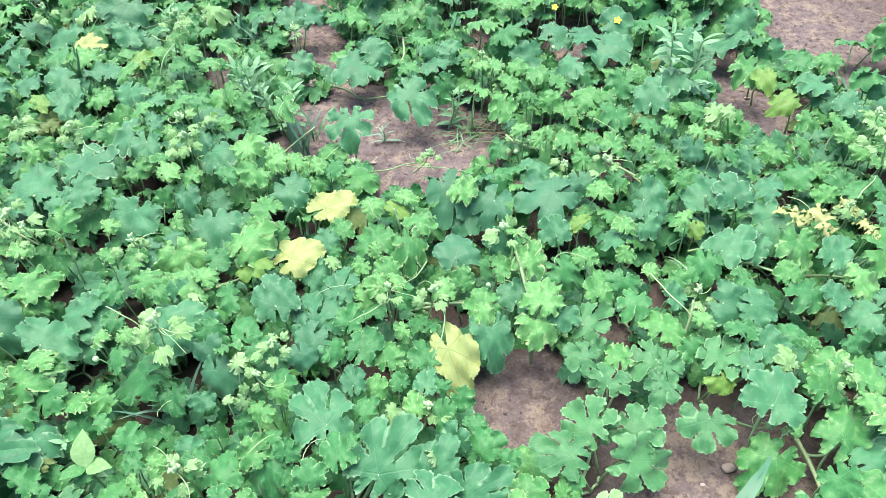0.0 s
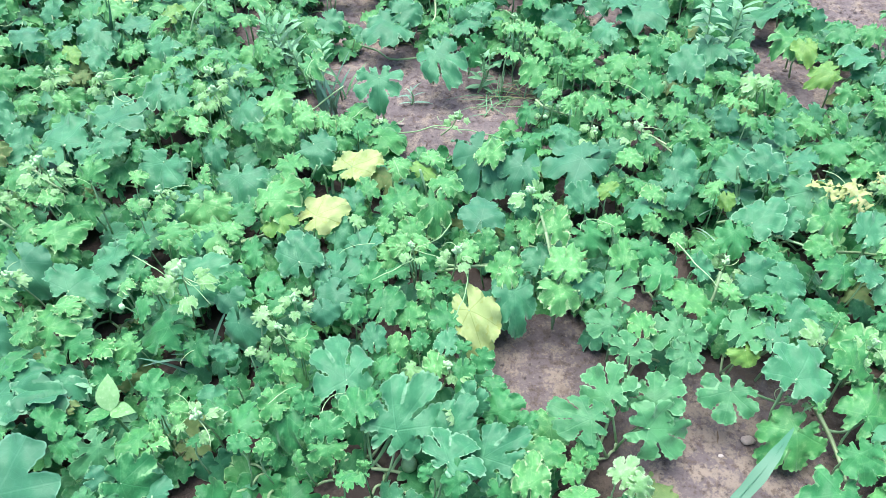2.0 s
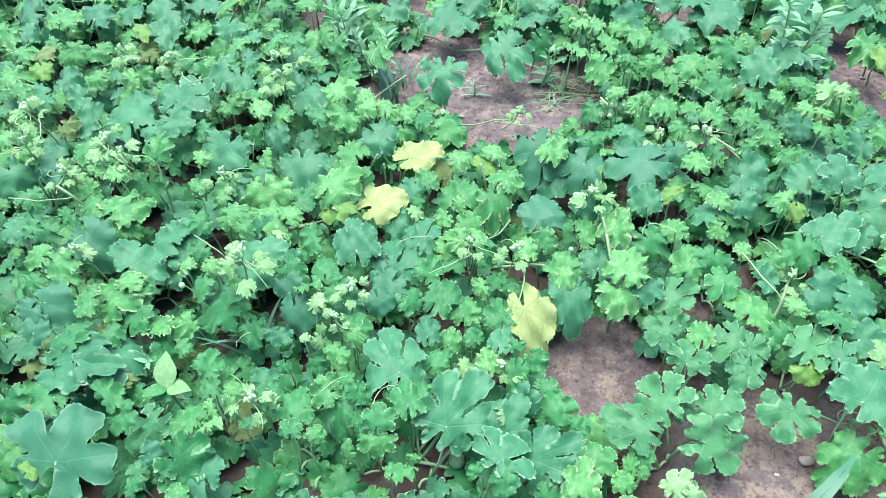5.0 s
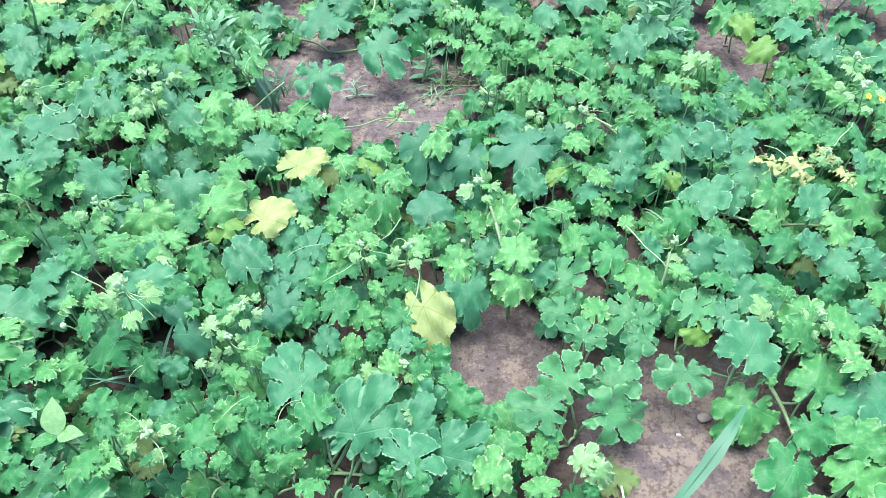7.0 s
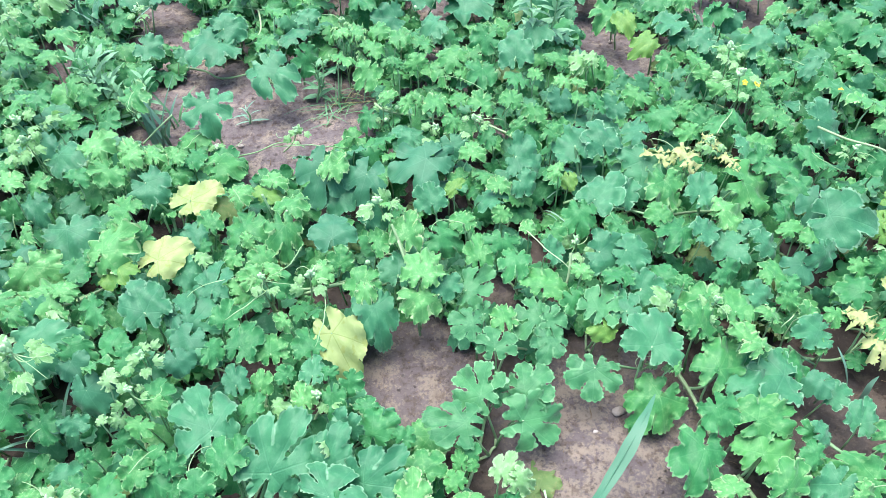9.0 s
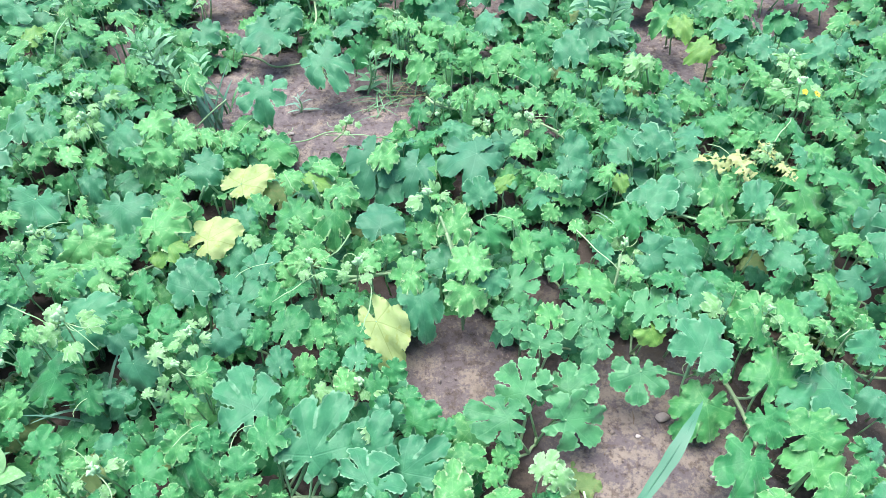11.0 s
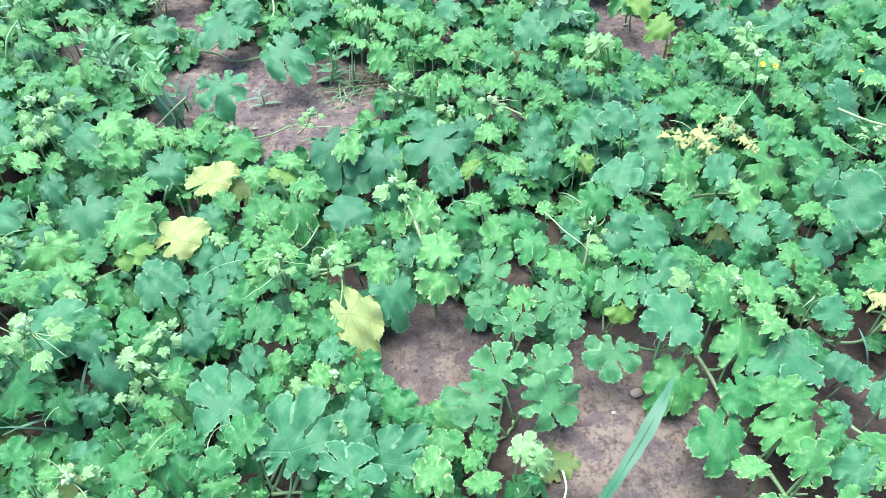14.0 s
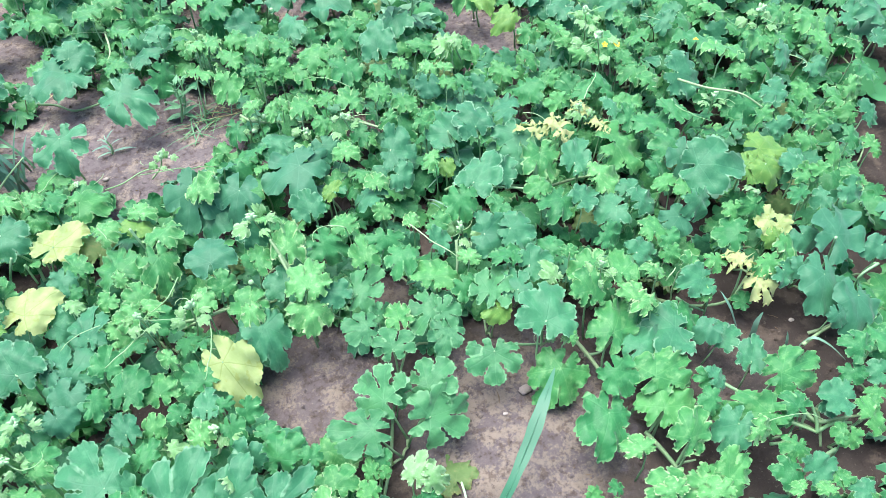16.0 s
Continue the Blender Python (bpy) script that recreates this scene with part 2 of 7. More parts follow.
def smooth_line(points, steps=5):
    """Points of a soft curve through the given ones."""
    p = [Vector(q) for q in points]
    out = []
    for i in range(len(p) - 1):
        a, b, c, d = p[max(i - 1, 0)], p[i], p[i + 1], p[min(i + 2, len(p) - 1)]
        for s in range(steps):
            t = s / steps
            out.append(0.5 * ((2 * b) + (c - a) * t + (2 * a - 5 * b + 4 * c - d) * t * t + (3 * b - a - 3 * c + d) * t ** 3))
    out.append(p[-1])
    return out


def joined(pieces):
    verts, faces = [], []
    for v, f in pieces:
        n = len(verts)
        verts += list(v)
        faces += [tuple(i + n for i in face) for face in f]
    return verts, faces


def part(name, mesh, parent, matrix=None, label=""):
    """One mesh object under a thing or part, standing at a world pose."""
    ob = new(name, mesh)
    ob.parent = parent
    if parent is not None:
        ob.matrix_parent_inverse = base_of(parent).inverted()
    m = matrix if matrix is not None else Matrix()
    ob.matrix_basis = m
    PLACED[ob.name] = m
    if label:
        ob["label"] = label
    return ob


PLACED = {}


def base_of(ob):
    return PLACED.get(ob.name, ob.matrix_basis)


def thing(name, x, y, z, label, category, group="", kind=""):
    ob = new(name)
    ob.empty_display_size = 0.05
    ob.matrix_basis = Matrix.Translation((x, y, z))
    PLACED[ob.name] = ob.matrix_basis.copy()
    return tagged(ob, label, category, group, kind)


# ---- ground ----
def ground_height(x, y):
    """Gently uneven hoed soil."""
    return 0.018 * noise.noise((x * 1.7, y * 1.7, 0.3)) + 0.009 * noise.noise((x * 6.0, y * 6.0, 5.0)) + 0.004 * noise.noise((x * 19.0, y * 19.0, 9.0))


def axis_steps(low, high, step, reach):
    line = list(np.arange(low, high + step / 2, step))
    grow, a, b = step, low, high
    before, after = [], []
    while b < reach:
        grow *= 1.35
        a, b = a - grow, b + grow
        before.append(a)
        after.append(b)
    return before[::-1] + line + after


def build_ground():
    xs, ys = axis_steps(-2.4, 2.6, 0.022, 400), axis_steps(0.1, 3.4, 0.022, 400)
    verts = [(x, y, ground_height(x, y) if abs(x) < 12 and abs(y) < 12 else 0.0) for y in ys for x in xs]
    w = len(xs)
    faces = [(j * w + i, j * w + i + 1, (j + 1) * w + i + 1, (j + 1) * w + i) for j in range(len(ys) - 1) for i in range(w - 1)]
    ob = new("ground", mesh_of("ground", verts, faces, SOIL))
    tagged(ob, "bare sandy brown field soil with crusted patches", "soil", kind="structure")


build_ground()

# Bare stretches of soil between the plants.
BARE = []


def bare(outline):
    BARE.append(outline)


def in_bare(x, y):
    for poly in BARE:
        inside = False
        for (ax, ay), (bx, by) in zip(poly, poly[1:] + poly[:1]):
            if (ay > y) != (by > y) and x < (bx - ax) * (y - ay) / (by - ay) + ax:
                inside = not inside
        if inside:
            return True
    return False


bare([(-0.67, 1.82), (-0.58, 2.07), (-0.48, 2.13), (-0.25, 2.07), (-0.00, 2.10), (0.14, 1.95), (0.08, 1.76), (-0.11, 1.70), (-0.16, 1.64), (-0.26, 1.67), (-0.39, 1.84), (-0.55, 1.80)])
bare([(-0.70, 2.47), (-0.45, 2.46), (-0.46, 2.26), (-0.62, 2.32)])
bare([(-0.43, 2.21), (-0.25, 2.23), (-0.27, 2.10), (-0.46, 2.12)])
bare([(-0.01, 0.90), (0.11, 1.06), (0.21, 1.04), (0.20, 0.96), (0.18, 0.87), (0.12, 0.77), (0.03, 0.83), (-0.04, 0.88)])
bare([(0.12, 0.77), (0.20, 0.96), (0.32, 0.92), (0.52, 0.85), (0.65, 0.91), (0.73, 0.79), (0.62, 0.56), (0.31, 0.55), (0.33, 0.70), (0.22, 0.58), (0.17, 0.58), (0.22, 0.69)])
bare([(0.29, 1.15), (0.42, 1.17), (0.42, 1.08), (0.28, 1.06)])
bare([(-0.09, 1.18), (0.01, 1.18), (0.01, 1.13), (-0.08, 1.12)])
bare([(0.82, 2.31), (0.91, 2.27), (1.10, 2.00), (0.98, 1.85), (0.88, 1.87), (0.79, 2.08)])
bare([(1.34, 2.43), (1.68, 2.41), (1.52, 2.04), (1.33, 2.11), (1.30, 2.25)])
bare([(-0.94, 2.45), (-0.84, 2.44), (-0.83, 2.10), (-0.90, 2.16)])
bare([(1.01, 0.82), (1.23, 0.80), (1.24, 0.68), (1.29, 0.62), (1.19, 0.56), (1.09, 0.68), (1.02, 0.76)])
bare([(1.40, 0.83), (1.48, 0.80), (1.41, 0.71), (1.37, 0.77)])
bare([(0.57, 0.73), (0.69, 0.70), (0.67, 0.53), (0.59, 0.46), (0.40, 0.53)])
bare([(1.10, 0.60), (1.18, 0.57), (1.13, 0.51), (1.07, 0.53)])
bare([(0.81, 0.56), (0.85, 0.52), (0.79, 0.44), (0.76, 0.48)])
bare([(1.05, 0.39), (1.18, 0.38), (1.12, 0.30), (1.06, 0.35)])
bare([(-0.69, 2.67), (-0.51, 2.63), (-0.42, 2.38), (-0.61, 2.37)])
bare([(0.27, 2.48), (0.49, 2.50), (0.49, 2.34), (0.32, 2.28)])
bare([(0.82, 2.43), (0.96, 2.34), (0.86, 2.13), (0.80, 2.17)])
bare([(1.20, 2.65), (1.56, 2.62), (1.49, 2.15), (1.25, 2.13), (1.09, 2.49)])
bare([(-0.00, 2.58), (0.13, 2.49), (0.01, 2.34), (-0.00, 2.42)])
bare([(0.96, 2.97), (1.90, 2.87), (1.73, 2.52), (1.19, 2.63)])
bare([(-0.78, 3.14), (-0.51, 3.11), (-0.52, 2.76), (-0.73, 2.78)])
bare([(0.41, 0.92), (0.62, 0.94), (0.84, 0.81), (1.02, 0.82), (1.25, 0.79), (1.31, 0.70), (1.07, 0.33), (0.66, 0.42), (0.28, 0.51)])



def hollow(x, y, rx, ry):
    """A dark opening between the leaves, through which the soil shows."""
    bare([(x + rx * math.cos(k * math.pi / 4), y + ry * math.sin(k * math.pi / 4)) for k in range(8)])


hollow(-0.68, 0.99, 0.036, 0.035)
hollow(-0.36, 0.79, 0.019, 0.022)
hollow(-0.29, 1.00, 0.026, 0.022)
hollow(-0.17, 0.98, 0.026, 0.014)
hollow(-0.86, 1.17, 0.033, 0.037)
hollow(-0.66, 1.38, 0.030, 0.025)
hollow(-0.50, 1.47, 0.031, 0.049)
hollow(-0.42, 1.33, 0.021, 0.032)
hollow(-0.09, 1.46, 0.070, 0.020)
hollow(0.82, 1.13, 0.036, 0.023)
hollow(0.87, 1.11, 0.025, 0.023)
hollow(0.70, 0.99, 0.021, 0.014)
hollow(1.04, 1.38, 0.021, 0.033)
hollow(-0.73, 0.81, 0.017, 0.014)
hollow(-0.27, 0.67, 0.034, 0.024)
hollow(-0.21, 0.65, 0.034, 0.022)
hollow(0.43, 1.72, 0.030, 0.032)
hollow(0.86, 1.54, 0.035, 0.025)
hollow(0.60, 1.02, 0.013, 0.035)
hollow(0.38, 1.32, 0.015, 0.029)
hollow(0.75, 1.27, 0.044, 0.021)
hollow(-0.99, 2.19, 0.038, 0.034)
hollow(-1.08, 1.80, 0.031, 0.039)
hollow(1.15, 1.74, 0.021, 0.029)
hollow(-1.01, 1.43, 0.018, 0.026)
hollow(0.32, 1.29, 0.018, 0.020)
hollow(-0.43, 1.02, 0.013, 0.019)
hollow(-0.59, 0.90, 0.013, 0.024)
hollow(0.00, 1.46, 0.062, 0.022)
hollow(-0.02, 1.15, 0.039, 0.032)
hollow(-0.86, 0.67, 0.022, 0.029)
hollow(-1.05, 1.24, 0.046, 0.036)
hollow(-0.96, 0.85, 0.032, 0.017)
hollow(-1.05, 0.82, 0.019, 0.013)
hollow(-0.62, 0.55, 0.023, 0.022)
hollow(-1.30, 1.13, 0.015, 0.017)
hollow(-0.94, 1.02, 0.028, 0.015)
hollow(1.11, 0.97, 0.019, 0.023)
hollow(1.39, 0.83, 0.019, 0.019)
hollow(0.93, 0.41, 0.027, 0.030)
hollow(0.93, 0.57, 0.035, 0.019)

# ---- leaves ----
SHAPES = {
    # deep: where the cuts between the lobes end; cut, mouth: their half width there and at the rim; round: how far the lobe shoulders fall off
    # teeth: height of the scallops; wave, ruffle, cup, pleat: how the blade leaves its plane
    "r": dict(deep=0.38, cut=0.017, mouth=0.026, round=0.13, teeth=0.032, wave=0.027, ruffle=0.022, cup=0.08, pleat=0.020),
    "R": dict(deep=0.30, cut=0.017, mouth=0.080, round=0.17, teeth=0.014, wave=0.022, ruffle=0.013, cup=0.10, pleat=0.013),
    "m": dict(deep=0.33, cut=0.021, mouth=0.030, round=0.17, teeth=0.035, wave=0.034, ruffle=0.027, cup=0.09, pleat=0.025),
    "l": dict(deep=0.34, cut=0.021, mouth=0.030, round=0.17, teeth=0.038, wave=0.038, ruffle=0.033, cup=0.10, pleat=0.029),
    "c": dict(deep=0.34, cut=0.020, mouth=0.028, round=0.18, teeth=0.046, wave=0.049, ruffle=0.045, cup=0.16, pleat=0.038),
    "d": dict(deep=0.27, cut=0.027, mouth=0.036, round=0.19, teeth=0.035, wave=0.026, ruffle=0.020, cup=0.07, pleat=0.023),
    "q": dict(deep=0.26, cut=0.026, mouth=0.032, round=0.18, teeth=0.032, wave=0.026, ruffle=0.020, cup=0.08, pleat=0.025),
    "h": dict(deep=0.50, cut=0.014, mouth=0.030, round=0.07, teeth=0.022, wave=0.026, ruffle=0.018, cup=0.11, pleat=0.011),
    "t": dict(deep=0.32, cut=0.022, mouth=0.035, round=0.20, teeth=0.030, wave=0.083, ruffle=0.056, cup=0.26, pleat=0.045),
    "g": dict(deep=0.46, cut=0.018, mouth=0.036, round=0.14, teeth=0.030, wave=0.038, ruffle=0.020, cup=0.14, pleat=0.018),
    "y": dict(deep=0.46, cut=0.012, mouth=0.030, round=0.09, teeth=0.018, wave=0.030, ruffle=0.022, cup=0.06, pleat=0.016),
    "x": dict(deep=0.24, cut=0.030, mouth=0.050, round=0.22, teeth=0.041, wave=0.083, ruffle=0.056, cup=0.16, pleat=0.032),
    "b": dict(deep=0.30, cut=0.022, mouth=0.040, round=0.18, teeth=0.038, wave=0.060, ruffle=0.037, cup=0.12, pleat=0.027),
}
LOBES = ((-142, 0.31), (-97, 0.48), (-49, 0.56), (0, 0.62), (49, 0.56), (97, 0.48), (142, 0.31))
BROAD_LOBES = ((-136, 0.40), (-69, 0.53), (0, 0.60), (69, 0.53), (136, 0.40))
HEART = -0.19  # where the petiole meets the blade, behind its middle


def blade_outline(kind, rng, count):
    """The closed outline of a lobed blade: a scalloped disc cut between its lobes by narrow, round-ended notches."""
    s = SHAPES[kind]
    skew, stretch = rng.uniform(-0.10, 0.10), rng.uniform(-0.06, 0.10)
    grid = np.linspace(-0.78, 0.78, 131)
    gx, gy = np.meshgrid(grid, grid)
    lobes = []
    for a, length in BROAD_LOBES if kind in "Rhy" else LOBES:
        length *= rng.uniform(0.90, 1.07) * (1 + skew * math.sin(radians(a)) + stretch * math.cos(radians(a)))
        lobes.append((a + rng.uniform(-7, 7), length))
    turn = np.degrees(np.arctan2(gx, gy))
    mids = [(p[0] + q[0]) / 2 for p, q in zip(lobes, lobes[1:])]
    edges = [-181.0] + mids + [181.0]
    reach = np.zeros_like(gx)
    for (a, length), low, high in zip(lobes, edges, edges[1:]):
        u = np.where(turn < a, (a - turn) / (a - low), (turn - a) / (high - a))
        reach = np.where((turn >= low) & (turn < high), length * (1 - s["round"] * np.clip(u, 0, 1.2) ** 3.6), reach)
    if kind == "y":
        reach *= 1 - 0.16 * np.clip((np.abs(turn) - 128) / 50, 0, 1) ** 2
    soft = reach.copy()
    for _ in range(2):
        soft[1:-1, 1:-1] = (soft[:-2, 1:-1] + soft[2:, 1:-1] + soft[1:-1, :-2] + soft[1:-1, 2:] + soft[1:-1, 1:-1]) / 5
    dist = np.hypot(gx, gy) - soft

    for a, p, q in zip(mids, lobes, lobes[1:]):
        deep = s["deep"] * (1.2 if count < 150 else 1.0) * rng.uniform(0.85, 1.18) * (0.75 + 0.25 * (p[1] + q[1]) / 1.06)
        far = 0.5 * (p[1] + q[1])
        if deep > far - 0.03:
            continue
        a = radians(a + rng.uniform(-5, 5))
        bent = rng.uniform(-0.06, 0.06)
        along = gx * math.sin(a) + gy * math.cos(a)
        across = gx * math.cos(a) - gy * math.sin(a) - bent * np.clip(along - deep, 0, 1)
        t = np.clip((along - deep) / (far - deep), 0, 1.4)
        wide = s["cut"] * rng.uniform(0.8, 1.35) * (1 - t) + s["mouth"] * rng.uniform(0.5, 1.5) * t
        hole = np.hypot(along - np.clip(along, deep, 2.0), across) - wide
        h = np.clip(0.5 + 0.5 * (dist + hole) / 0.07, 0, 1)
        dist = dist * h - hole * (1 - h) + 0.07 * h * (1 - h)
    gape = {"y": 0.32, "R": 0.25, "d": 0.25, "q": 0.25}.get(kind, 0.15)
    notch = np.maximum(np.abs(gx) - 0.035 + gape * (gy + 0.10), gy + 0.06)
    h = np.clip(0.5 + 0.5 * (dist + notch) / 0.06, 0, 1)
    dist = dist * h - notch * (1 - h) + 0.06 * h * (1 - h)
    # follow the zero line from cell to cell
    n, links = len(grid), {}
    inside = dist < 0

    def cut(p, q):
        (i, j), (k, m) = p, q
        t = dist[i, j] / (dist[i, j] - dist[k, m])
        return (gx[i, j] + (gx[k, m] - gx[i, j]) * t, gy[i, j] + (gy[k, m] - gy[i, j]) * t)

    mixed = inside[:-1, :-1].astype(int) + inside[1:, :-1] + inside[:-1, 1:] + inside[1:, 1:]
    points = {}
    for i, j in zip(*np.nonzero((mixed > 0) & (mixed < 4))):
        ring = [(i, j), (i, j + 1), (i + 1, j + 1), (i + 1, j)]
        enter, leave = [], []
        for p, q in zip(ring, ring[1:] + ring[:1]):
            if inside[p] != inside[q]:
                key = (min(p, q), max(p, q))
                points[key] = cut(p, q)
                (leave if inside[p] else enter).append(key)
        for a, b in zip(leave, enter):
            links[a] = b
    best = []
    while links:
        first, here = next(iter(links.items()))
        del links[first]
        line = [points[first]]
        while here in links:
            line.append(points[here])
            here = links.pop(here)
        if len(line) > len(best):
            best = line
    line = np.array(best)
    line = (np.roll(line, 1, 0) + 2 * line + np.roll(line, -1, 0)) / 4
    run = np.concatenate([[0], np.cumsum(np.hypot(*(np.roll(line, -1, 0) - line).T))])
    where = np.arange(count) * run[-1] / count
    line = np.vstack([line, line[:1]])
    line = np.column_stack([np.interp(where, run, line[:, 0]), np.interp(where, run, line[:, 1])])
    # small uneven scallops along the rim
    way = np.roll(line, -1, 0) - np.roll(line, 1, 0)
    way /= np.maximum(1e-6, np.hypot(way[:, 0], way[:, 1]))[:, None]
    teeth = np.abs(np.sin(where * min(33.0, count * 0.13) + 1.3 * np.sin(where * 9.0))) * s["teeth"] * np.clip((np.hypot(*line.T) - 0.2) / 0.2, 0.2, 1)
    rough = teeth + np.array([rng.uniform(-1, 1) for _ in range(count)]) * 0.003
    return line + np.column_stack([way[:, 1], -way[:, 0]]) * rough[:, None]


def leaf_mesh(kind, seed, around=270, gap=0.085):
    """A lobed gourd leaf, about one across, lying in x and y with its tip towards +y."""
    rng = random.Random(f"{kind}{seed}")
    s = SHAPES[kind]
    rim = blade_outline(kind, rng, around)
    inner = []
    far = rng.uniform(0, 1)
    for j in range(-8, 9):
        for i in range(-8, 9):
            p = np.array([(i + 0.5 * (j % 2) + rng.uniform(-0.2, 0.2)) * gap, (j + far + rng.uniform(-0.2, 0.2)) * gap * 0.9])
            if np.hypot(*(rim - p).T).min() > gap * 0.42:
                inner.append(p)
    flat = [Vector(p) for p in rim] + [Vector(p) for p in inner]
    flat, _, faces = delaunay_2d_cdt(flat, [], [list(range(around))], 1, 1e-5)[:3]
    phase = [rng.uniform(0, 6.28) for _ in range(8)]
    long_fold, cross_fold = rng.uniform(-0.06, 0.22), rng.uniform(-0.06, 0.20)
    verts, depth = [], []
    for p in flat:
        x, y = p
        away = float(np.hypot(rim[:, 0] - x, rim[:, 1] - y).min())
        rr, a = math.hypot(x, y), math.atan2(x, y)
        lev = min(1.0, rr / 0.5)
        wav = 1.15 * s["wave"] * lev ** 2.5 * (math.sin(a * 5 + phase[2]) * 0.7 + math.sin(a * 9 + phase[3]) * 0.5) + 1.7 * s["ruffle"] * max(0.0, 1 - away / 0.08) * math.sin(a * 17 + phase[6] + 2 * math.sin(a * 3))
        bend = -s["cup"] * (rr / 0.5) ** 2 + 0.03 * math.sin(x * 6 + phase[4]) * math.cos(y * 5 + phase[5]) + 0.04 * math.sin(x * 13 + y * 9 + phase[7]) * lev + 0.02 * math.sin(y * 19 - x * 8 + phase[0]) * lev
        bend += s["pleat"] * lev ** 1.5 * math.cos(a * (5 if kind in "Rhy" else 7) + math.pi)
        bend += long_fold * (math.sqrt(x * x + 0.01) - 0.1) - cross_fold * max(0.0, y) ** 2 * 2.5
        verts.append((x, y + HEART, wav + bend))
        depth.append(max(0.0, 1.0 - away / 0.25))
    kept = []
    for f in faces:
        cx, cy = sum(flat[i].x for i in f) / len(f), sum(flat[i].y for i in f) / len(f)
        if kind == "x" and math.hypot(cx, cy) > 0.14 and noise.noise((cx * 7 + seed * 3, cy * 7, 0.5)) > 0.30:
            continue
        (ax, ay), (bx, by), (dx, dy) = (flat[i] for i in f[:3])
        kept.append(f if (bx - ax) * (dy - ay) - (by - ay) * (dx - ax) > 0 else f[::-1])
    # keep the one connected blade and leave out loose bits
    home = list(range(len(verts)))

    def root(i):
        while home[i] != i:
            home[i] = home[home[i]]
            i = home[i]
        return i

    for f in kept:
        for i in f[1:]:
            home[root(i)] = root(f[0])
    tally = collections.Counter(root(f[0]) for f in kept)
    whole = tally.most_common(1)[0][0]
    kept = [f for f in kept if root(f[0]) == whole]
    used = sorted({i for f in kept for i in f})
    back = {i: n for n, i in enumerate(used)}
    kept = [[back[i] for i in f] for f in kept]
    verts, depth, flat = [verts[i] for i in used], [depth[i] for i in used], [flat[i] for i in used]
    me = mesh_of(f"leaf_{kind}", verts, kept, LEAF_MATS[kind])
    which = np.array([lp.vertex_index for lp in me.loops])
    for name, values in (("blade", [tuple(p) for p in flat]), ("rim", [(v, 0.0) for v in depth])):
        layer = me.uv_layers.new(name=name)
        layer.data.foreach_set("uv", np.array(values, dtype=np.float32)[which].ravel())
    return me


MESHES = {kind: [leaf_mesh(kind, n) for n in range(12 if kind in "rmldc" else 7)] for kind in SHAPES}
SMALL = {kind: [leaf_mesh(kind, n + 70, 120, 0.16) for n in range(5)] for kind in "ltm"}
LOW = {kind: [leaf_mesh(kind, n + 50, 148, 0.12) for n in range(8)] for kind in "rmlb"}


def petiole_between(foot, head, radius, rng):
    """A bowed stalk from the vine up to the heart of a leaf."""
    foot, head = Vector(foot), Vector(head)
    way = head - foot
    side = Vector((way.y, -way.x, 0)).normalized() if way.xy.length > 1e-3 else Vector((1, 0, 0))
    bow = side * rng.uniform(-0.12, 0.12) * way.length + Vector((0, 0, 0.12 * way.length))
    pts = [foot + way * t + bow * math.sin(t * math.pi) for t in (0, 0.3, 0.65, 1.0)]
    return tube(pts, [radius * 1.25, radius, radius * 0.85, radius * 0.7], 5)


STALKS = {}
PLANTS = []
LEAVES = []
rng_leaf = random.Random(11)


def vine_plant(x, y, label="sprawling green gourd vine with lobed leaves"):
    ob = thing("gourd_plant", x, y, ground_height(x, y), label, "vine", "gourd plants of the field")
    PLANTS.append((ob, x, y, []))


def set_leaf(plant, mesh, kind, x, y, z, size, heading, lean, tip, roll, stalk=True, rng=rng_leaf, wide=1.0, own=True):
    m = Matrix.Translation((x, y, z)) @ Matrix.Rotation(radians(lean), 4, "X") @ Matrix.Rotation(radians(heading - 90), 4, "Z")
    m = m @ Matrix.Rotation(radians(tip), 4, "X") @ Matrix.Rotation(radians(roll), 4, "Y") @ Matrix.Diagonal((size * wide * rng.uniform(0.88, 1.12), size, size, 1))
    return hang_leaf(plant, mesh, kind, m, size, heading, stalk, rng, own)


def hang_leaf(plant, mesh, kind, m, size, heading, stalk, rng, own):
    """Puts the blade at its pose and draws the stalk that carries it."""
    ob = part("leaf", mesh, plant[0], m, {"y": "yellowed leaf", "x": "withered yellow leaf with holes", "t": "pale young leaf"}.get(kind, ""))
    head = m @ Vector((0, HEART, -0.004))
    back = Vector((math.cos(radians(heading)), math.sin(radians(heading)), 0)) * -1
    foot = Vector((head.x, head.y, 0)) + back * size * rng.uniform(0.1, 0.45)
    foot.z = ground_height(foot.x, foot.y) + 0.008
    if stalk and head.z - foot.z > 0.055:
        radius = 0.0027 if size > 0.08 else 0.0019
        if own:
            part("petiole", mesh_of("petiole", *petiole_between(foot, head, radius, rng), PETIOLE), ob)
        else:
            STALKS.setdefault(plant[0].name, []).append(petiole_between(foot, head, radius, rng))
    plant[3].append(foot)
    LEAVES.append((*m.translation, size))
    return ob


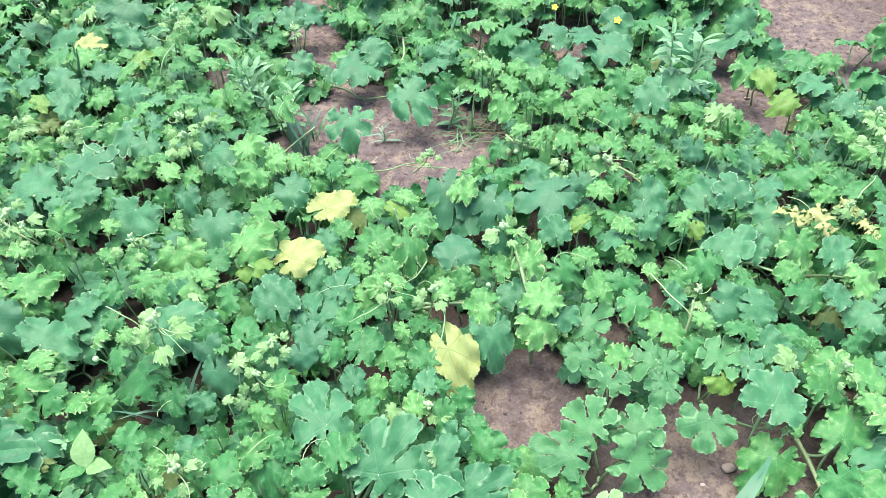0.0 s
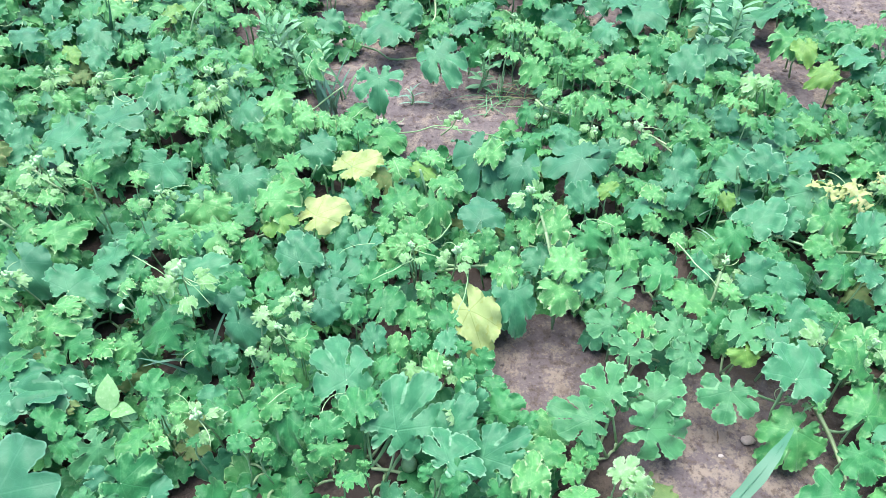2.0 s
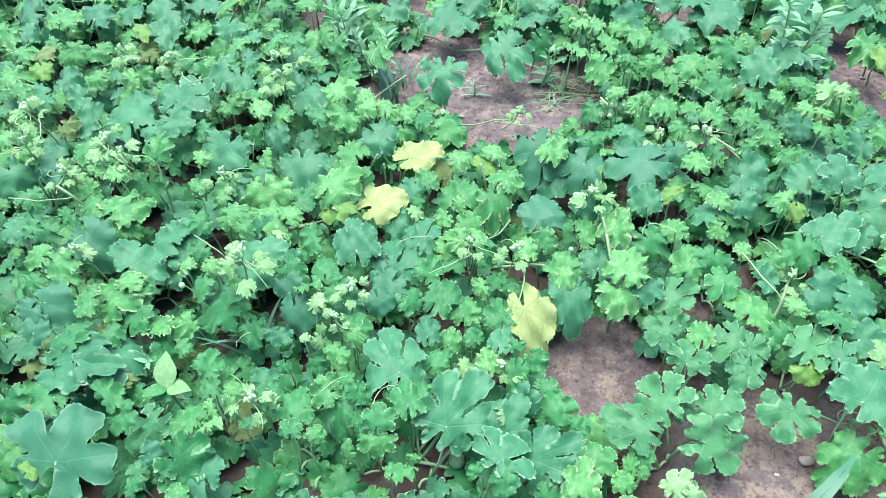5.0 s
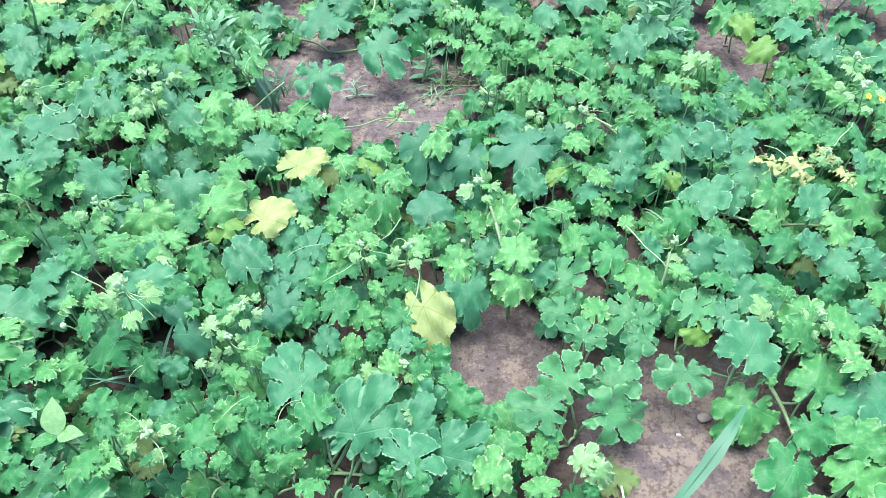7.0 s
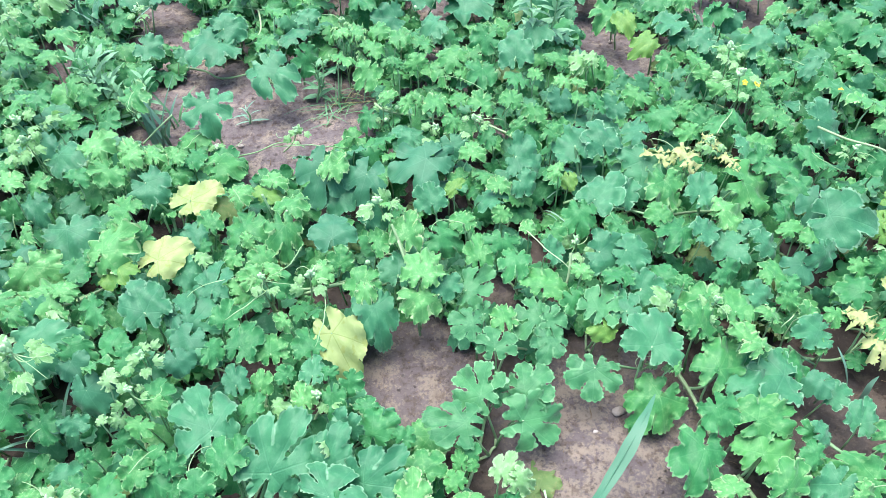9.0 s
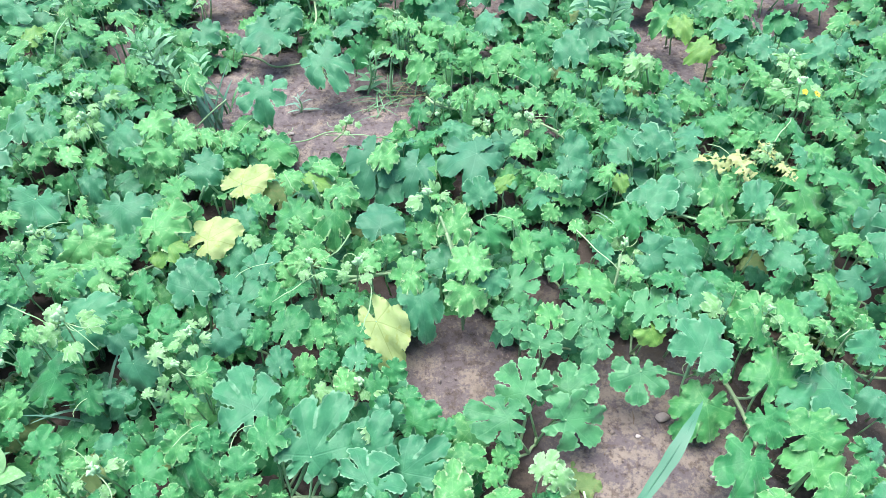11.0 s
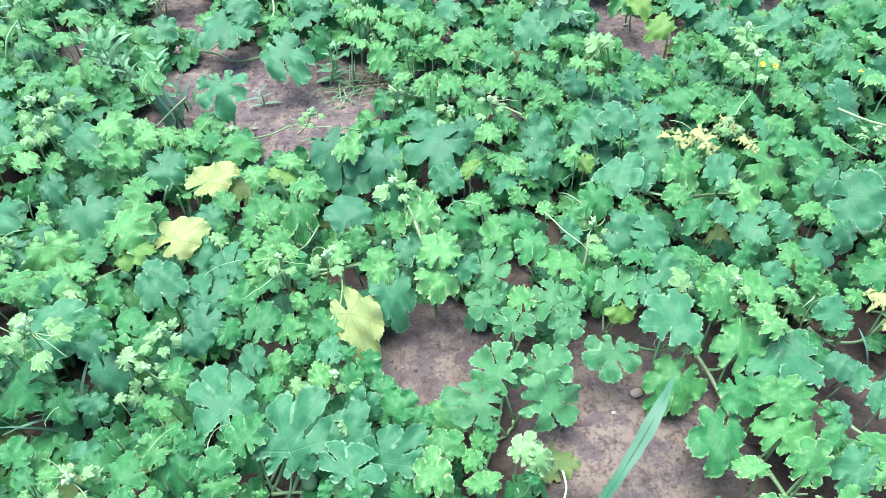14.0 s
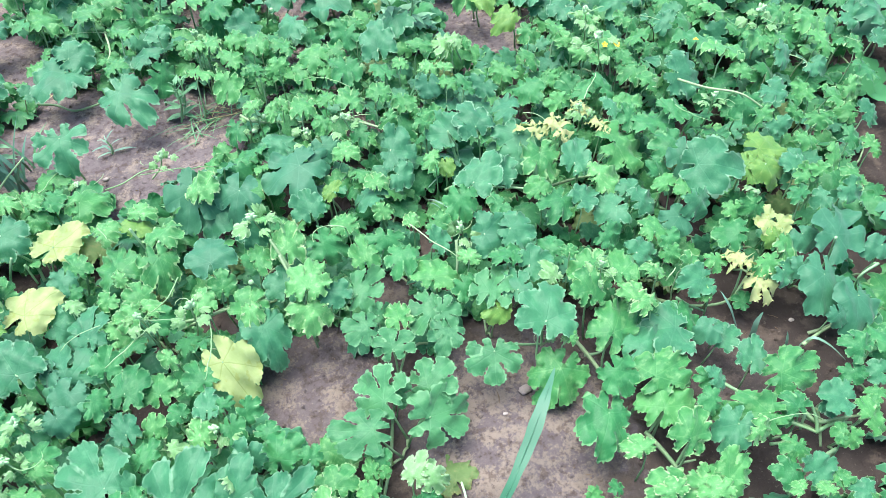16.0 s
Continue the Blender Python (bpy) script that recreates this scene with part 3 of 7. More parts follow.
def leaf(kind, x, y, z, size, heading, lean=None, wide=1.0):
    """One leaf of the plant made last, by the middle of its blade, its width and where its tip points."""
    r = rng_leaf
    choice = MESHES[kind]
    soft = {"t": 28, "x": 26, "y": 16, "d": 13}.get(kind, 19)
    if lean is not None:
        soft = 7
    tip = r.gauss(-5, soft)
    set_leaf(PLANTS[-1], choice[r.randrange(len(choice))], kind, x, y, z, size * (0.84 if kind in "Rg" else 1.12 if kind == "d" else 1.0 if z < 0.11 else 1.05), heading, r.gauss(22 if y < 1.2 else 13, 12) if lean is None else lean, tip, r.gauss(0, soft), True, r, wide)


def spread(kind, x, y, z, long, wide, rx, ry, rz):
    """One leaf of the plant made last, by the place of its heart, its length and width and the turn of its blade."""
    r = rng_leaf
    m = pose(x, y, z, rx, ry, rz) @ Matrix.Diagonal((wide, long, (wide + long) / 2, 1)) @ Matrix.Translation((0, -HEART, 0))
    hang_leaf(PLANTS[-1], MESHES[kind][r.randrange(len(MESHES[kind]))], kind, m, (wide + long) / 2, rz + 90, True, r, True)


# Far plants lean to the light leaf kinds, which puts some haze into colour.
vine_plant(1.01, 0.47, "sprawling green gourd vine with scalloped lobed leaves")
leaf("m", 1.237, 0.541, 0.12, 0.083, 42)
spread("h", 0.934, 0.682, 0.115, 0.062, 0.063, -15, -6, 94)
spread("r", 0.968, 0.582, 0.107, 0.094, 0.066, 14, 12, -41)
spread("l", 0.993, 0.530, 0.131, 0.129, 0.089, 14, 21, -88)
spread("r", 0.950, 0.660, 0.090, 0.071, 0.073, 12, 7, -78)
spread("l", 0.919, 0.463, 0.132, 0.136, 0.094, 5, -18, 69)
spread("c", 0.869, 0.438, 0.150, 0.049, 0.060, -21, 15, -148)
spread("l", 0.953, 0.458, 0.107, 0.040, 0.055, -18, 2, -163)
spread("m", 0.981, 0.455, 0.123, 0.054, 0.067, 26, 0, 8)
spread("r", 1.072, 0.459, 0.107, 0.061, 0.085, -13, 3, -152)
spread("l", 0.932, 0.391, 0.127, 0.060, 0.058, -8, -14, 133)
spread("r", 0.924, 0.335, 0.132, 0.071, 0.061, 11, 30, -86)
spread("m", 0.900, 0.354, 0.113, 0.063, 0.068, 10, -10, 73)
spread("r", 0.847, 0.463, 0.137, 0.112, 0.078, -22, -2, 123)
spread("l", 1.029, 0.381, 0.118, 0.034, 0.047, -8, -18, 53)
spread("c", 0.878, 0.314, 0.141, 0.025, 0.035, 14, -4, 25)
spread("l", 0.966, 0.310, 0.117, 0.047, 0.043, -2, 24, -58)
spread("h", 1.194, 0.606, 0.129, 0.054, 0.054, -30, -8, 173)
spread("m", 1.170, 0.514, 0.142, 0.064, 0.075, 25, -11, 33)
spread("m", 1.141, 0.488, 0.117, 0.051, 0.059, -18, 5, 164)
spread("r", 1.191, 0.464, 0.113, 0.057, 0.055, 6, -25, 60)
spread("r", 1.075, 0.437, 0.131, 0.070, 0.090, 6, 2, 49)
spread("l", 1.109, 0.393, 0.105, 0.069, 0.078, -7, 22, -86)
spread("l", 1.049, 0.377, 0.106, 0.047, 0.052, -26, 6, 168)
spread("l", 0.967, 0.309, 0.117, 0.043, 0.055, 3, 0, -19)
spread("r", 0.998, 0.273, 0.117, 0.042, 0.058, 9, 1, 27)
spread("c", 0.921, 0.294, 0.138, 0.031, 0.043, 10, 9, -18)
spread("l", 1.156, 0.425, 0.107, 0.042, 0.058, 6, 6, 26)
vine_plant(0.69, 0.51, "gourd vine with bright young leaves and pale shoots")
leaf("c", 0.721, 0.371, 0.13, 0.090, 185, 16)
leaf("l", 0.663, 0.396, 0.12, 0.095, 166, 11)
leaf("m", 0.600, 0.462, 0.05, 0.040, 66)
leaf("l", 0.596, 0.432, 0.04, 0.033, 346)
leaf("l", 0.557, 0.463, 0.04, 0.040, 166)
spread("l", 0.603, 0.721, 0.085, 0.149, 0.117, -22, -13, 131)
spread("m", 0.639, 0.581, 0.109, 0.155, 0.108, -5, -17, 146)
spread("m", 0.683, 0.648, 0.143, 0.092, 0.078, -23, 12, -177)
spread("l", 0.757, 0.613, 0.129, 0.143, 0.099, 10, 13, -79)
spread("l", 0.749, 0.554, 0.106, 0.151, 0.104, 12, 4, -54)
spread("l", 0.741, 0.467, 0.148, 0.118, 0.082, 24, 23, -47)
spread("c", 0.657, 0.487, 0.120, 0.048, 0.066, 20, 2, -5)
spread("r", 0.761, 0.686, 0.124, 0.128, 0.088, 7, 7, -77)
spread("c", 0.630, 0.748, 0.146, 0.041, 0.031, 5, 13, -57)
spread("m", 0.859, 0.572, 0.121, 0.056, 0.048, 9, -27, 67)
spread("m", 0.824, 0.513, 0.148, 0.051, 0.060, 10, -29, 56)
spread("l", 0.847, 0.495, 0.127, 0.052, 0.048, 2, -30, 83)
spread("l", 0.777, 0.379, 0.123, 0.110, 0.076, 12, 28, -62)
spread("c", 0.734, 0.355, 0.146, 0.052, 0.067, 22, -19, -4)
spread("c", 0.666, 0.388, 0.140, 0.045, 0.060, 22, -10, -1)
spread("r", 0.858, 0.562, 0.142, 0.053, 0.051, -12, 24, -92)
vine_plant(-0.22, 0.63, "sprawling green gourd vine with scalloped lobed leaves")
leaf("l", -0.263, 0.545, 0.17, 0.062, 32)
leaf("l", -0.384, 0.591, 0.12, 0.046, 195)
spread("m", -0.375, 0.664, 0.138, 0.056, 0.043, -17, -5, -157)
spread("q", -0.303, 0.750, 0.169, 0.182, 0.126, 14, 15, 17)
spread("q", -0.194, 0.654, 0.147, 0.202, 0.139, 32, 20, -29)
spread("m", -0.272, 0.674, 0.177, 0.097, 0.067, 11, 1, 15)
spread("m", -0.254, 0.682, 0.168, 0.075, 0.052, 12, 3, -8)
spread("m", -0.299, 0.707, 0.155, 0.048, 0.057, -19, -18, 156)
spread("m", -0.326, 0.631, 0.167, 0.070, 0.075, 32, -5, 1)
spread("l", -0.322, 0.612, 0.154, 0.056, 0.078, -18, -1, -171)
spread("r", -0.092, 0.652, 0.144, 0.133, 0.092, 30, -3, -34)
spread("q", -0.023, 0.605, 0.148, 0.157, 0.115, 26, 12, -59)
spread("q", -0.087, 0.581, 0.173, 0.097, 0.134, 18, -2, -43)
spread("m", -0.067, 0.545, 0.168, 0.068, 0.073, -6, -25, 68)
spread("c", -0.245, 0.574, 0.170, 0.021, 0.029, -33, 2, 174)
spread("m", -0.127, 0.555, 0.173, 0.029, 0.037, 25, -19, 37)
spread("m", -0.239, 0.793, 0.138, 0.069, 0.054, 18, 2, -39)
spread("m", -0.222, 0.718, 0.168, 0.038, 0.037, -1, 18, -35)
vine_plant(0.19, 0.67, "creeping gourd vine with deeply lobed leaves over bare soil")
leaf("m", 0.019, 0.549, 0.13, 0.070, 30, 17)
leaf("m", 0.180, 0.658, 0.11, 0.055, 70)
spread("d", 0.229, 0.757, 0.129, 0.132, 0.119, -3, -25, 31)
spread("d", 0.186, 0.701, 0.134, 0.142, 0.100, 2, -9, 67)
spread("d", 0.256, 0.770, 0.105, 0.061, 0.055, 32, 18, -60)
spread("d", 0.323, 0.764, 0.110, 0.121, 0.111, 20, 5, -58)
spread("d", 0.305, 0.699, 0.111, 0.167, 0.116, -14, 28, -89)
spread("t", 0.238, 0.588, 0.126, 0.079, 0.062, 26, 1, -35)
spread("t", 0.262, 0.573, 0.129, 0.069, 0.054, -12, 22, -118)
spread("l", 0.091, 0.623, 0.122, 0.077, 0.083, 16, -5, -2)
spread("c", 0.061, 0.545, 0.169, 0.093, 0.073, 18, -0, -7)
spread("l", 0.149, 0.588, 0.114, 0.048, 0.047, 20, -4, 21)
spread("l", 0.184, 0.630, 0.102, 0.031, 0.027, -11, 15, -109)
spread("l", 0.164, 0.632, 0.104, 0.052, 0.036, 30, 1, 3)
spread("c", 0.154, 0.539, 0.126, 0.053, 0.070, 11, -8, -1)
spread("m", 0.059, 0.694, 0.121, 0.049, 0.048, 15, 14, -43)
spread("m", 0.246, 0.550, 0.105, 0.040, 0.031, -8, 19, -84)
spread("d", 0.280, 0.870, 0.123, 0.082, 0.099, 26, 7, -5)
vine_plant(-0.89, 0.70, "green gourd vine with a single fading yellow leaf")
leaf("m", -0.904, 0.826, 0.17, 0.092, 82)
leaf("m", -1.054, 0.586, 0.16, 0.078, 319)
leaf("r", -0.905, 0.728, 0.16, 0.153, 6)
leaf("l", -0.704, 0.610, 0.15, 0.081, 174, -7)
leaf("l", -0.838, 0.819, 0.15, 0.071, 22)
leaf("m", -0.832, 0.742, 0.13, 0.056, 110)
leaf("m", -0.820, 0.771, 0.13, 0.068, 92)
spread("l", -0.781, 0.831, 0.148, 0.068, 0.055, -8, -22, 143)
spread("m", -0.780, 0.768, 0.141, 0.037, 0.044, 3, 23, -70)
spread("R", -0.912, 0.485, 0.161, 0.186, 0.216, 29, 6, -15)
spread("m", -0.987, 0.617, 0.154, 0.132, 0.091, -1, -1, 42)
spread("r", -1.010, 0.688, 0.160, 0.201, 0.139, 16, 6, -87)
spread("m", -1.009, 0.729, 0.174, 0.083, 0.104, 16, -22, 27)
spread("h", -1.092, 0.749, 0.174, 0.074, 0.058, 40, 11, -1)
spread("m", -0.935, 0.774, 0.169, 0.058, 0.052, -6, -4, -133)
spread("b", -0.875, 0.674, 0.146, 0.050, 0.068, 12, 2, -9)
spread("m", -0.874, 0.624, 0.169, 0.056, 0.078, 6, 22, -44)
spread("r", -0.910, 0.656, 0.171, 0.049, 0.068, 14, 9, -43)
spread("m", -0.842, 0.600, 0.145, 0.081, 0.061, 1, 21, -132)
spread("m", -0.833, 0.670, 0.126, 0.053, 0.060, -18, -17, 139)
spread("d", -0.764, 0.594, 0.148, 0.119, 0.082, -19, -22, 146)
spread("m", -0.776, 0.640, 0.143, 0.051, 0.056, 18, -16, 29)
spread("h", -0.741, 0.521, 0.166, 0.053, 0.045, -1, 30, -76)
spread("d", -0.748, 0.487, 0.150, 0.053, 0.051, 7, -17, 76)
spread("d", -0.708, 0.492, 0.152, 0.049, 0.053, 18, 28, -34)
spread("m", -0.745, 0.452, 0.157, 0.040, 0.056, 2, -37, 61)
spread("g", -0.959, 0.463, 0.157, 0.036, 0.047, 1, 20, -30)
spread("l", -0.988, 0.830, 0.205, 0.064, 0.077, -2, -10, 102)
spread("l", -0.955, 0.848, 0.181, 0.147, 0.101, 17, 13, -62)
spread("c", -0.922, 0.874, 0.206, 0.053, 0.074, 21, -8, -8)
spread("h", -1.087, 0.812, 0.199, 0.111, 0.098, -11, 24, -108)
spread("h", -1.109, 0.792, 0.199, 0.052, 0.072, -18, -13, 154)
vine_plant(-0.52, 0.76, "gourd vine with bright young leaves and pale shoots")
leaf("l", -0.534, 0.939, 0.18, 0.074, 34)
leaf("m", -0.664, 0.514, 0.16, 0.115, 346)
leaf("c", -0.626, 0.637, 0.16, 0.048, 191)
leaf("l", -0.450, 0.696, 0.16, 0.074, 183, 12)
leaf("c", -0.661, 0.602, 0.15, 0.052, 113)
leaf("m", -0.483, 0.777, 0.13, 0.043, 332)
leaf("r", -0.452, 0.949, 0.12, 0.089, 18, 30)
leaf("m", -0.443, 0.634, 0.06, 0.058, 39)
spread("m", -0.648, 0.843, 0.141, 0.081, 0.065, -21, 11, -161)
spread("r", -0.584, 0.832, 0.142, 0.050, 0.064, -26, -0, -179)
spread("h", -0.562, 0.894, 0.151, 0.106, 0.086, -30, 17, -169)
spread("m", -0.417, 0.838, 0.172, 0.069, 0.066, 20, 5, -11)
spread("c", -0.412, 0.820, 0.186, 0.060, 0.042, -20, 10, -136)
spread("t", -0.508, 0.793, 0.187, 0.024, 0.025, 24, -10, 8)
spread("l", -0.438, 0.787, 0.172, 0.048, 0.066, -8, 0, 153)
spread("m", -0.548, 0.755, 0.142, 0.033, 0.037, -33, 4, 175)
spread("m", -0.699, 0.712, 0.165, 0.066, 0.065, 26, 3, -18)
spread("r", -0.585, 0.711, 0.138, 0.067, 0.059, 4, 20, -40)
spread("m", -0.505, 0.653, 0.136, 0.096, 0.079, 16, -8, -2)
spread("m", -0.413, 0.677, 0.147, 0.110, 0.086, -24, 11, 180)
spread("m", -0.566, 0.695, 0.141, 0.076, 0.052, -6, 2, -145)
spread("l", -0.676, 0.700, 0.134, 0.061, 0.049, 20, 9, -23)
spread("m", -0.676, 0.667, 0.154, 0.058, 0.042, 18, -11, 24)
spread("c", -0.631, 0.663, 0.171, 0.048, 0.042, -4, 15, -67)
spread("c", -0.660, 0.633, 0.149, 0.033, 0.045, -13, -22, 126)
spread("l", -0.438, 0.591, 0.164, 0.039, 0.041, 25, 15, 3)
spread("m", -0.487, 0.597, 0.163, 0.043, 0.049, 28, -0, -7)
spread("m", -0.579, 0.613, 0.146, 0.037, 0.046, 4, -4, 14)
spread("m", -0.415, 0.723, 0.144, 0.051, 0.049, 14, -22, 15)
spread("m", -0.377, 0.686, 0.165, 0.052, 0.055, 40, 13, -6)
spread("c", -0.362, 0.785, 0.170, 0.030, 0.041, 14, 9, -82)
spread("m", -0.515, 0.982, 0.173, 0.093, 0.064, 7, -8, 26)
spread("m", -0.482, 0.931, 0.189, 0.071, 0.066, -5, 19, -114)
spread("t", -0.499, 0.875, 0.197, 0.053, 0.048, 16, -25, 48)
spread("t", -0.447, 0.955, 0.175, 0.046, 0.038, 7, -20, 57)
spread("t", -0.476, 0.800, 0.179, 0.044, 0.038, -29, -36, 154)
spread("h", -0.632, 0.504, 0.142, 0.098, 0.087, 5, -11, 27)
vine_plant(1.23, 0.84, "sprawling gourd vine with several yellowed, withering leaves")
leaf("l", 1.160, 0.898, 0.18, 0.065, 196)
leaf("r", 1.067, 0.957, 0.17, 0.079, 267)
leaf("m", 1.101, 0.879, 0.14, 0.091, 145)
leaf("m", 1.067, 0.744, 0.06, 0.049, 131)
spread("g", 1.283, 1.010, 0.175, 0.084, 0.096, -18, -1, -173)
spread("g", 1.256, 1.036, 0.170, 0.095, 0.073, -15, -8, 166)
spread("r", 1.343, 0.979, 0.166, 0.079, 0.088, 13, 22, -58)
spread("l", 1.356, 0.940, 0.166, 0.051, 0.071, 21, 0, 1)
spread("l", 1.393, 0.940, 0.174, 0.045, 0.056, 37, -2, -5)
spread("y", 1.198, 0.870, 0.153, 0.060, 0.074, 8, -22, 65)
spread("y", 1.220, 0.858, 0.141, 0.054, 0.075, -22, 6, -166)
spread("g", 1.189, 0.842, 0.143, 0.054, 0.043, -23, -2, 146)
spread("x", 1.073, 0.789, 0.151, 0.084, 0.079, -0, 7, -11)
spread("x", 1.095, 0.749, 0.121, 0.098, 0.075, -14, 3, -175)
spread("l", 1.140, 0.783, 0.130, 0.062, 0.086, -6, -6, -169)
spread("l", 1.222, 0.823, 0.128, 0.093, 0.066, -7, -22, 157)
spread("h", 1.264, 0.820, 0.127, 0.063, 0.088, -13, 5, -167)
spread("h", 1.209, 0.747, 0.129, 0.054, 0.051, -13, -11, 131)
spread("l", 1.026, 0.820, 0.149, 0.048, 0.053, -12, -8, 166)
spread("l", 1.145, 0.930, 0.159, 0.058, 0.061, -23, -1, 156)
spread("r", 1.161, 0.748, 0.125, 0.058, 0.080, -28, 6, -151)
spread("r", 1.367, 0.883, 0.149, 0.050, 0.070, -15, -10, 80)
spread("R", 1.307, 0.772, 0.155, 0.190, 0.131, 9, 14, -52)
spread("h", 1.227, 0.699, 0.136, 0.153, 0.105, -14, -17, 154)
spread("h", 1.268, 0.631, 0.124, 0.133, 0.108, 0, -24, 148)
spread("h", 1.396, 0.720, 0.141, 0.071, 0.059, -3, -27, 107)
spread("l", 1.458, 0.985, 0.170, 0.054, 0.075, -13, 26, -127)
spread("r", 1.358, 1.004, 0.165, 0.055, 0.077, -1, 15, -123)
spread("l", 1.453, 0.894, 0.180, 0.055, 0.068, 1, -19, 107)
spread("l", 1.378, 0.950, 0.156, 0.063, 0.082, 10, -45, 104)
spread("r", 1.418, 0.874, 0.172, 0.067, 0.072, -22, 29, -146)
spread("m", 1.293, 0.890, 0.177, 0.047, 0.065, 21, 0, 16)
vine_plant(-0.07, 0.87, "green gourd vine with a single fading yellow leaf")
leaf("r", -0.050, 0.724, 0.15, 0.071, 112)
spread("r", -0.261, 0.853, 0.154, 0.077, 0.057, 25, -4, 9)
spread("l", -0.217, 0.853, 0.130, 0.068, 0.047, 31, 2, -6)
spread("m", -0.161, 0.868, 0.133, 0.047, 0.048, 25, 1, 31)
spread("r", -0.108, 0.855, 0.144, 0.072, 0.053, 10, 6, -15)
spread("c", -0.127, 0.803, 0.131, 0.075, 0.052, 21, -6, 12)
spread("m", -0.072, 0.814, 0.125, 0.079, 0.054, -23, 3, 174)
spread("m", -0.036, 0.837, 0.136, 0.059, 0.061, -18, 27, -134)
spread("m", -0.076, 0.851, 0.143, 0.035, 0.049, 28, 1, 12)
spread("m", 0.002, 0.715, 0.122, 0.093, 0.103, 25, -3, -10)
spread("m", -0.004, 0.769, 0.130, 0.040, 0.055, 19, -0, -23)
spread("t", -0.180, 0.784, 0.161, 0.035, 0.048, 16, 6, -74)
spread("y", -0.062, 0.959, 0.137, 0.155, 0.107, -23, 8, -161)
spread("l", 0.012, 1.057, 0.151, 0.094, 0.085, 24, 8, -42)
spread("c", 0.021, 1.048, 0.169, 0.071, 0.049, -8, 1, 178)
spread("l", -0.194, 0.929, 0.137, 0.083, 0.083, 24, 4, -1)
spread("m", -0.111, 0.934, 0.126, 0.084, 0.073, 15, 2, 18)
spread("r", 0.039, 1.009, 0.144, 0.146, 0.101, -25, -4, -172)
spread("c", 0.139, 1.007, 0.170, 0.095, 0.097, -19, -13, -171)
vine_plant(0.83, 0.90, "sprawling green gourd vine with scalloped lobed leaves")
leaf("l", 0.735, 0.891, 0.16, 0.103, 151, 19)
leaf("m", 0.813, 0.758, 0.12, 0.067, 83)
leaf("r", 0.838, 0.712, 0.12, 0.120, 167, -8)
leaf("m", 0.902, 0.736, 0.11, 0.076, 28)
spread("l", 0.726, 0.734, 0.133, 0.161, 0.111, 14, 10, -43)
spread("c", 0.819, 0.754, 0.168, 0.059, 0.082, 20, 16, 34)
spread("r", 0.968, 0.782, 0.147, 0.110, 0.076, 12, -17, 88)
spread("c", 0.967, 0.748, 0.136, 0.030, 0.037, -1, -15, 64)
spread("m", 0.791, 1.117, 0.143, 0.128, 0.088, 5, -17, 132)
spread("r", 0.826, 1.086, 0.152, 0.086, 0.074, 1, 16, -62)
spread("r", 0.902, 1.048, 0.138, 0.093, 0.099, -10, -5, 96)
spread("r", 0.951, 1.029, 0.156, 0.078, 0.075, -5, 29, -86)
spread("r", 0.950, 1.082, 0.141, 0.062, 0.060, 19, 8, -54)
spread("R", 1.013, 0.953, 0.152, 0.094, 0.089, -22, -20, 128)
spread("l", 0.941, 0.938, 0.147, 0.111, 0.077, 2, 8, -31)
spread("l", 0.802, 0.846, 0.167, 0.117, 0.080, -2, -6, -16)
spread("l", 0.717, 0.827, 0.166, 0.115, 0.079, 25, 25, -23)
spread("t", 0.663, 0.887, 0.167, 0.060, 0.047, 44, -3, 16)
spread("r", 0.598, 0.794, 0.164, 0.150, 0.131, 11, 12, -31)
spread("r", 0.868, 0.894, 0.153, 0.095, 0.066, -11, 24, -87)
spread("m", 0.959, 0.908, 0.154, 0.049, 0.063, -14, 16, -154)
spread("c", 0.874, 0.817, 0.168, 0.051, 0.066, 18, 27, -1)
spread("l", 0.929, 0.861, 0.168, 0.048, 0.051, -26, 15, -175)
spread("l", 0.958, 0.824, 0.151, 0.070, 0.052, 0, 33, -63)
spread("c", 0.789, 0.776, 0.174, 0.059, 0.076, 19, 17, -38)
spread("m", 0.692, 0.983, 0.144, 0.063, 0.072, 24, -8, -35)
spread("r", 0.631, 0.953, 0.149, 0.083, 0.084, 12, 21, -81)
spread("l", 0.723, 0.941, 0.165, 0.038, 0.040, 30, 2, -25)
spread("m", 0.822, 0.960, 0.169, 0.056, 0.077, -17, 9, -149)
vine_plant(-0.77, 1.03, "sprawling green gourd vine with scalloped lobed leaves")
leaf("c", -0.821, 0.952, 0.20, 0.045, 2)
leaf("c", -0.720, 1.217, 0.16, 0.120, 294, 6)
leaf("r", -0.890, 1.068, 0.15, 0.141, 145, 16)
leaf("r", -0.895, 1.000, 0.12, 0.102, 174, 10)
spread("m", -0.777, 0.923, 0.178, 0.079, 0.055, -21, 15, 171)
spread("m", -0.707, 0.871, 0.162, 0.166, 0.114, -24, -15, 100)
spread("m", -0.711, 0.901, 0.133, 0.086, 0.059, -4, -3, -117)
spread("h", -0.602, 0.966, 0.157, 0.089, 0.072, -17, 14, -156)
spread("h", -0.794, 1.230, 0.179, 0.078, 0.089, 3, -17, 105)
spread("h", -0.752, 1.260, 0.180, 0.072, 0.075, -3, 11, -95)
spread("l", -0.813, 1.196, 0.185, 0.081, 0.063, 7, -17, 61)
spread("c", -0.657, 1.123, 0.185, 0.149, 0.103, 6, 3, 59)
spread("c", -0.629, 1.114, 0.204, 0.058, 0.067, 16, 9, -31)
spread("m", -0.628, 1.194, 0.181, 0.081, 0.070, -3, 10, -77)
spread("l", -0.786, 1.126, 0.184, 0.104, 0.076, 9, 13, -87)
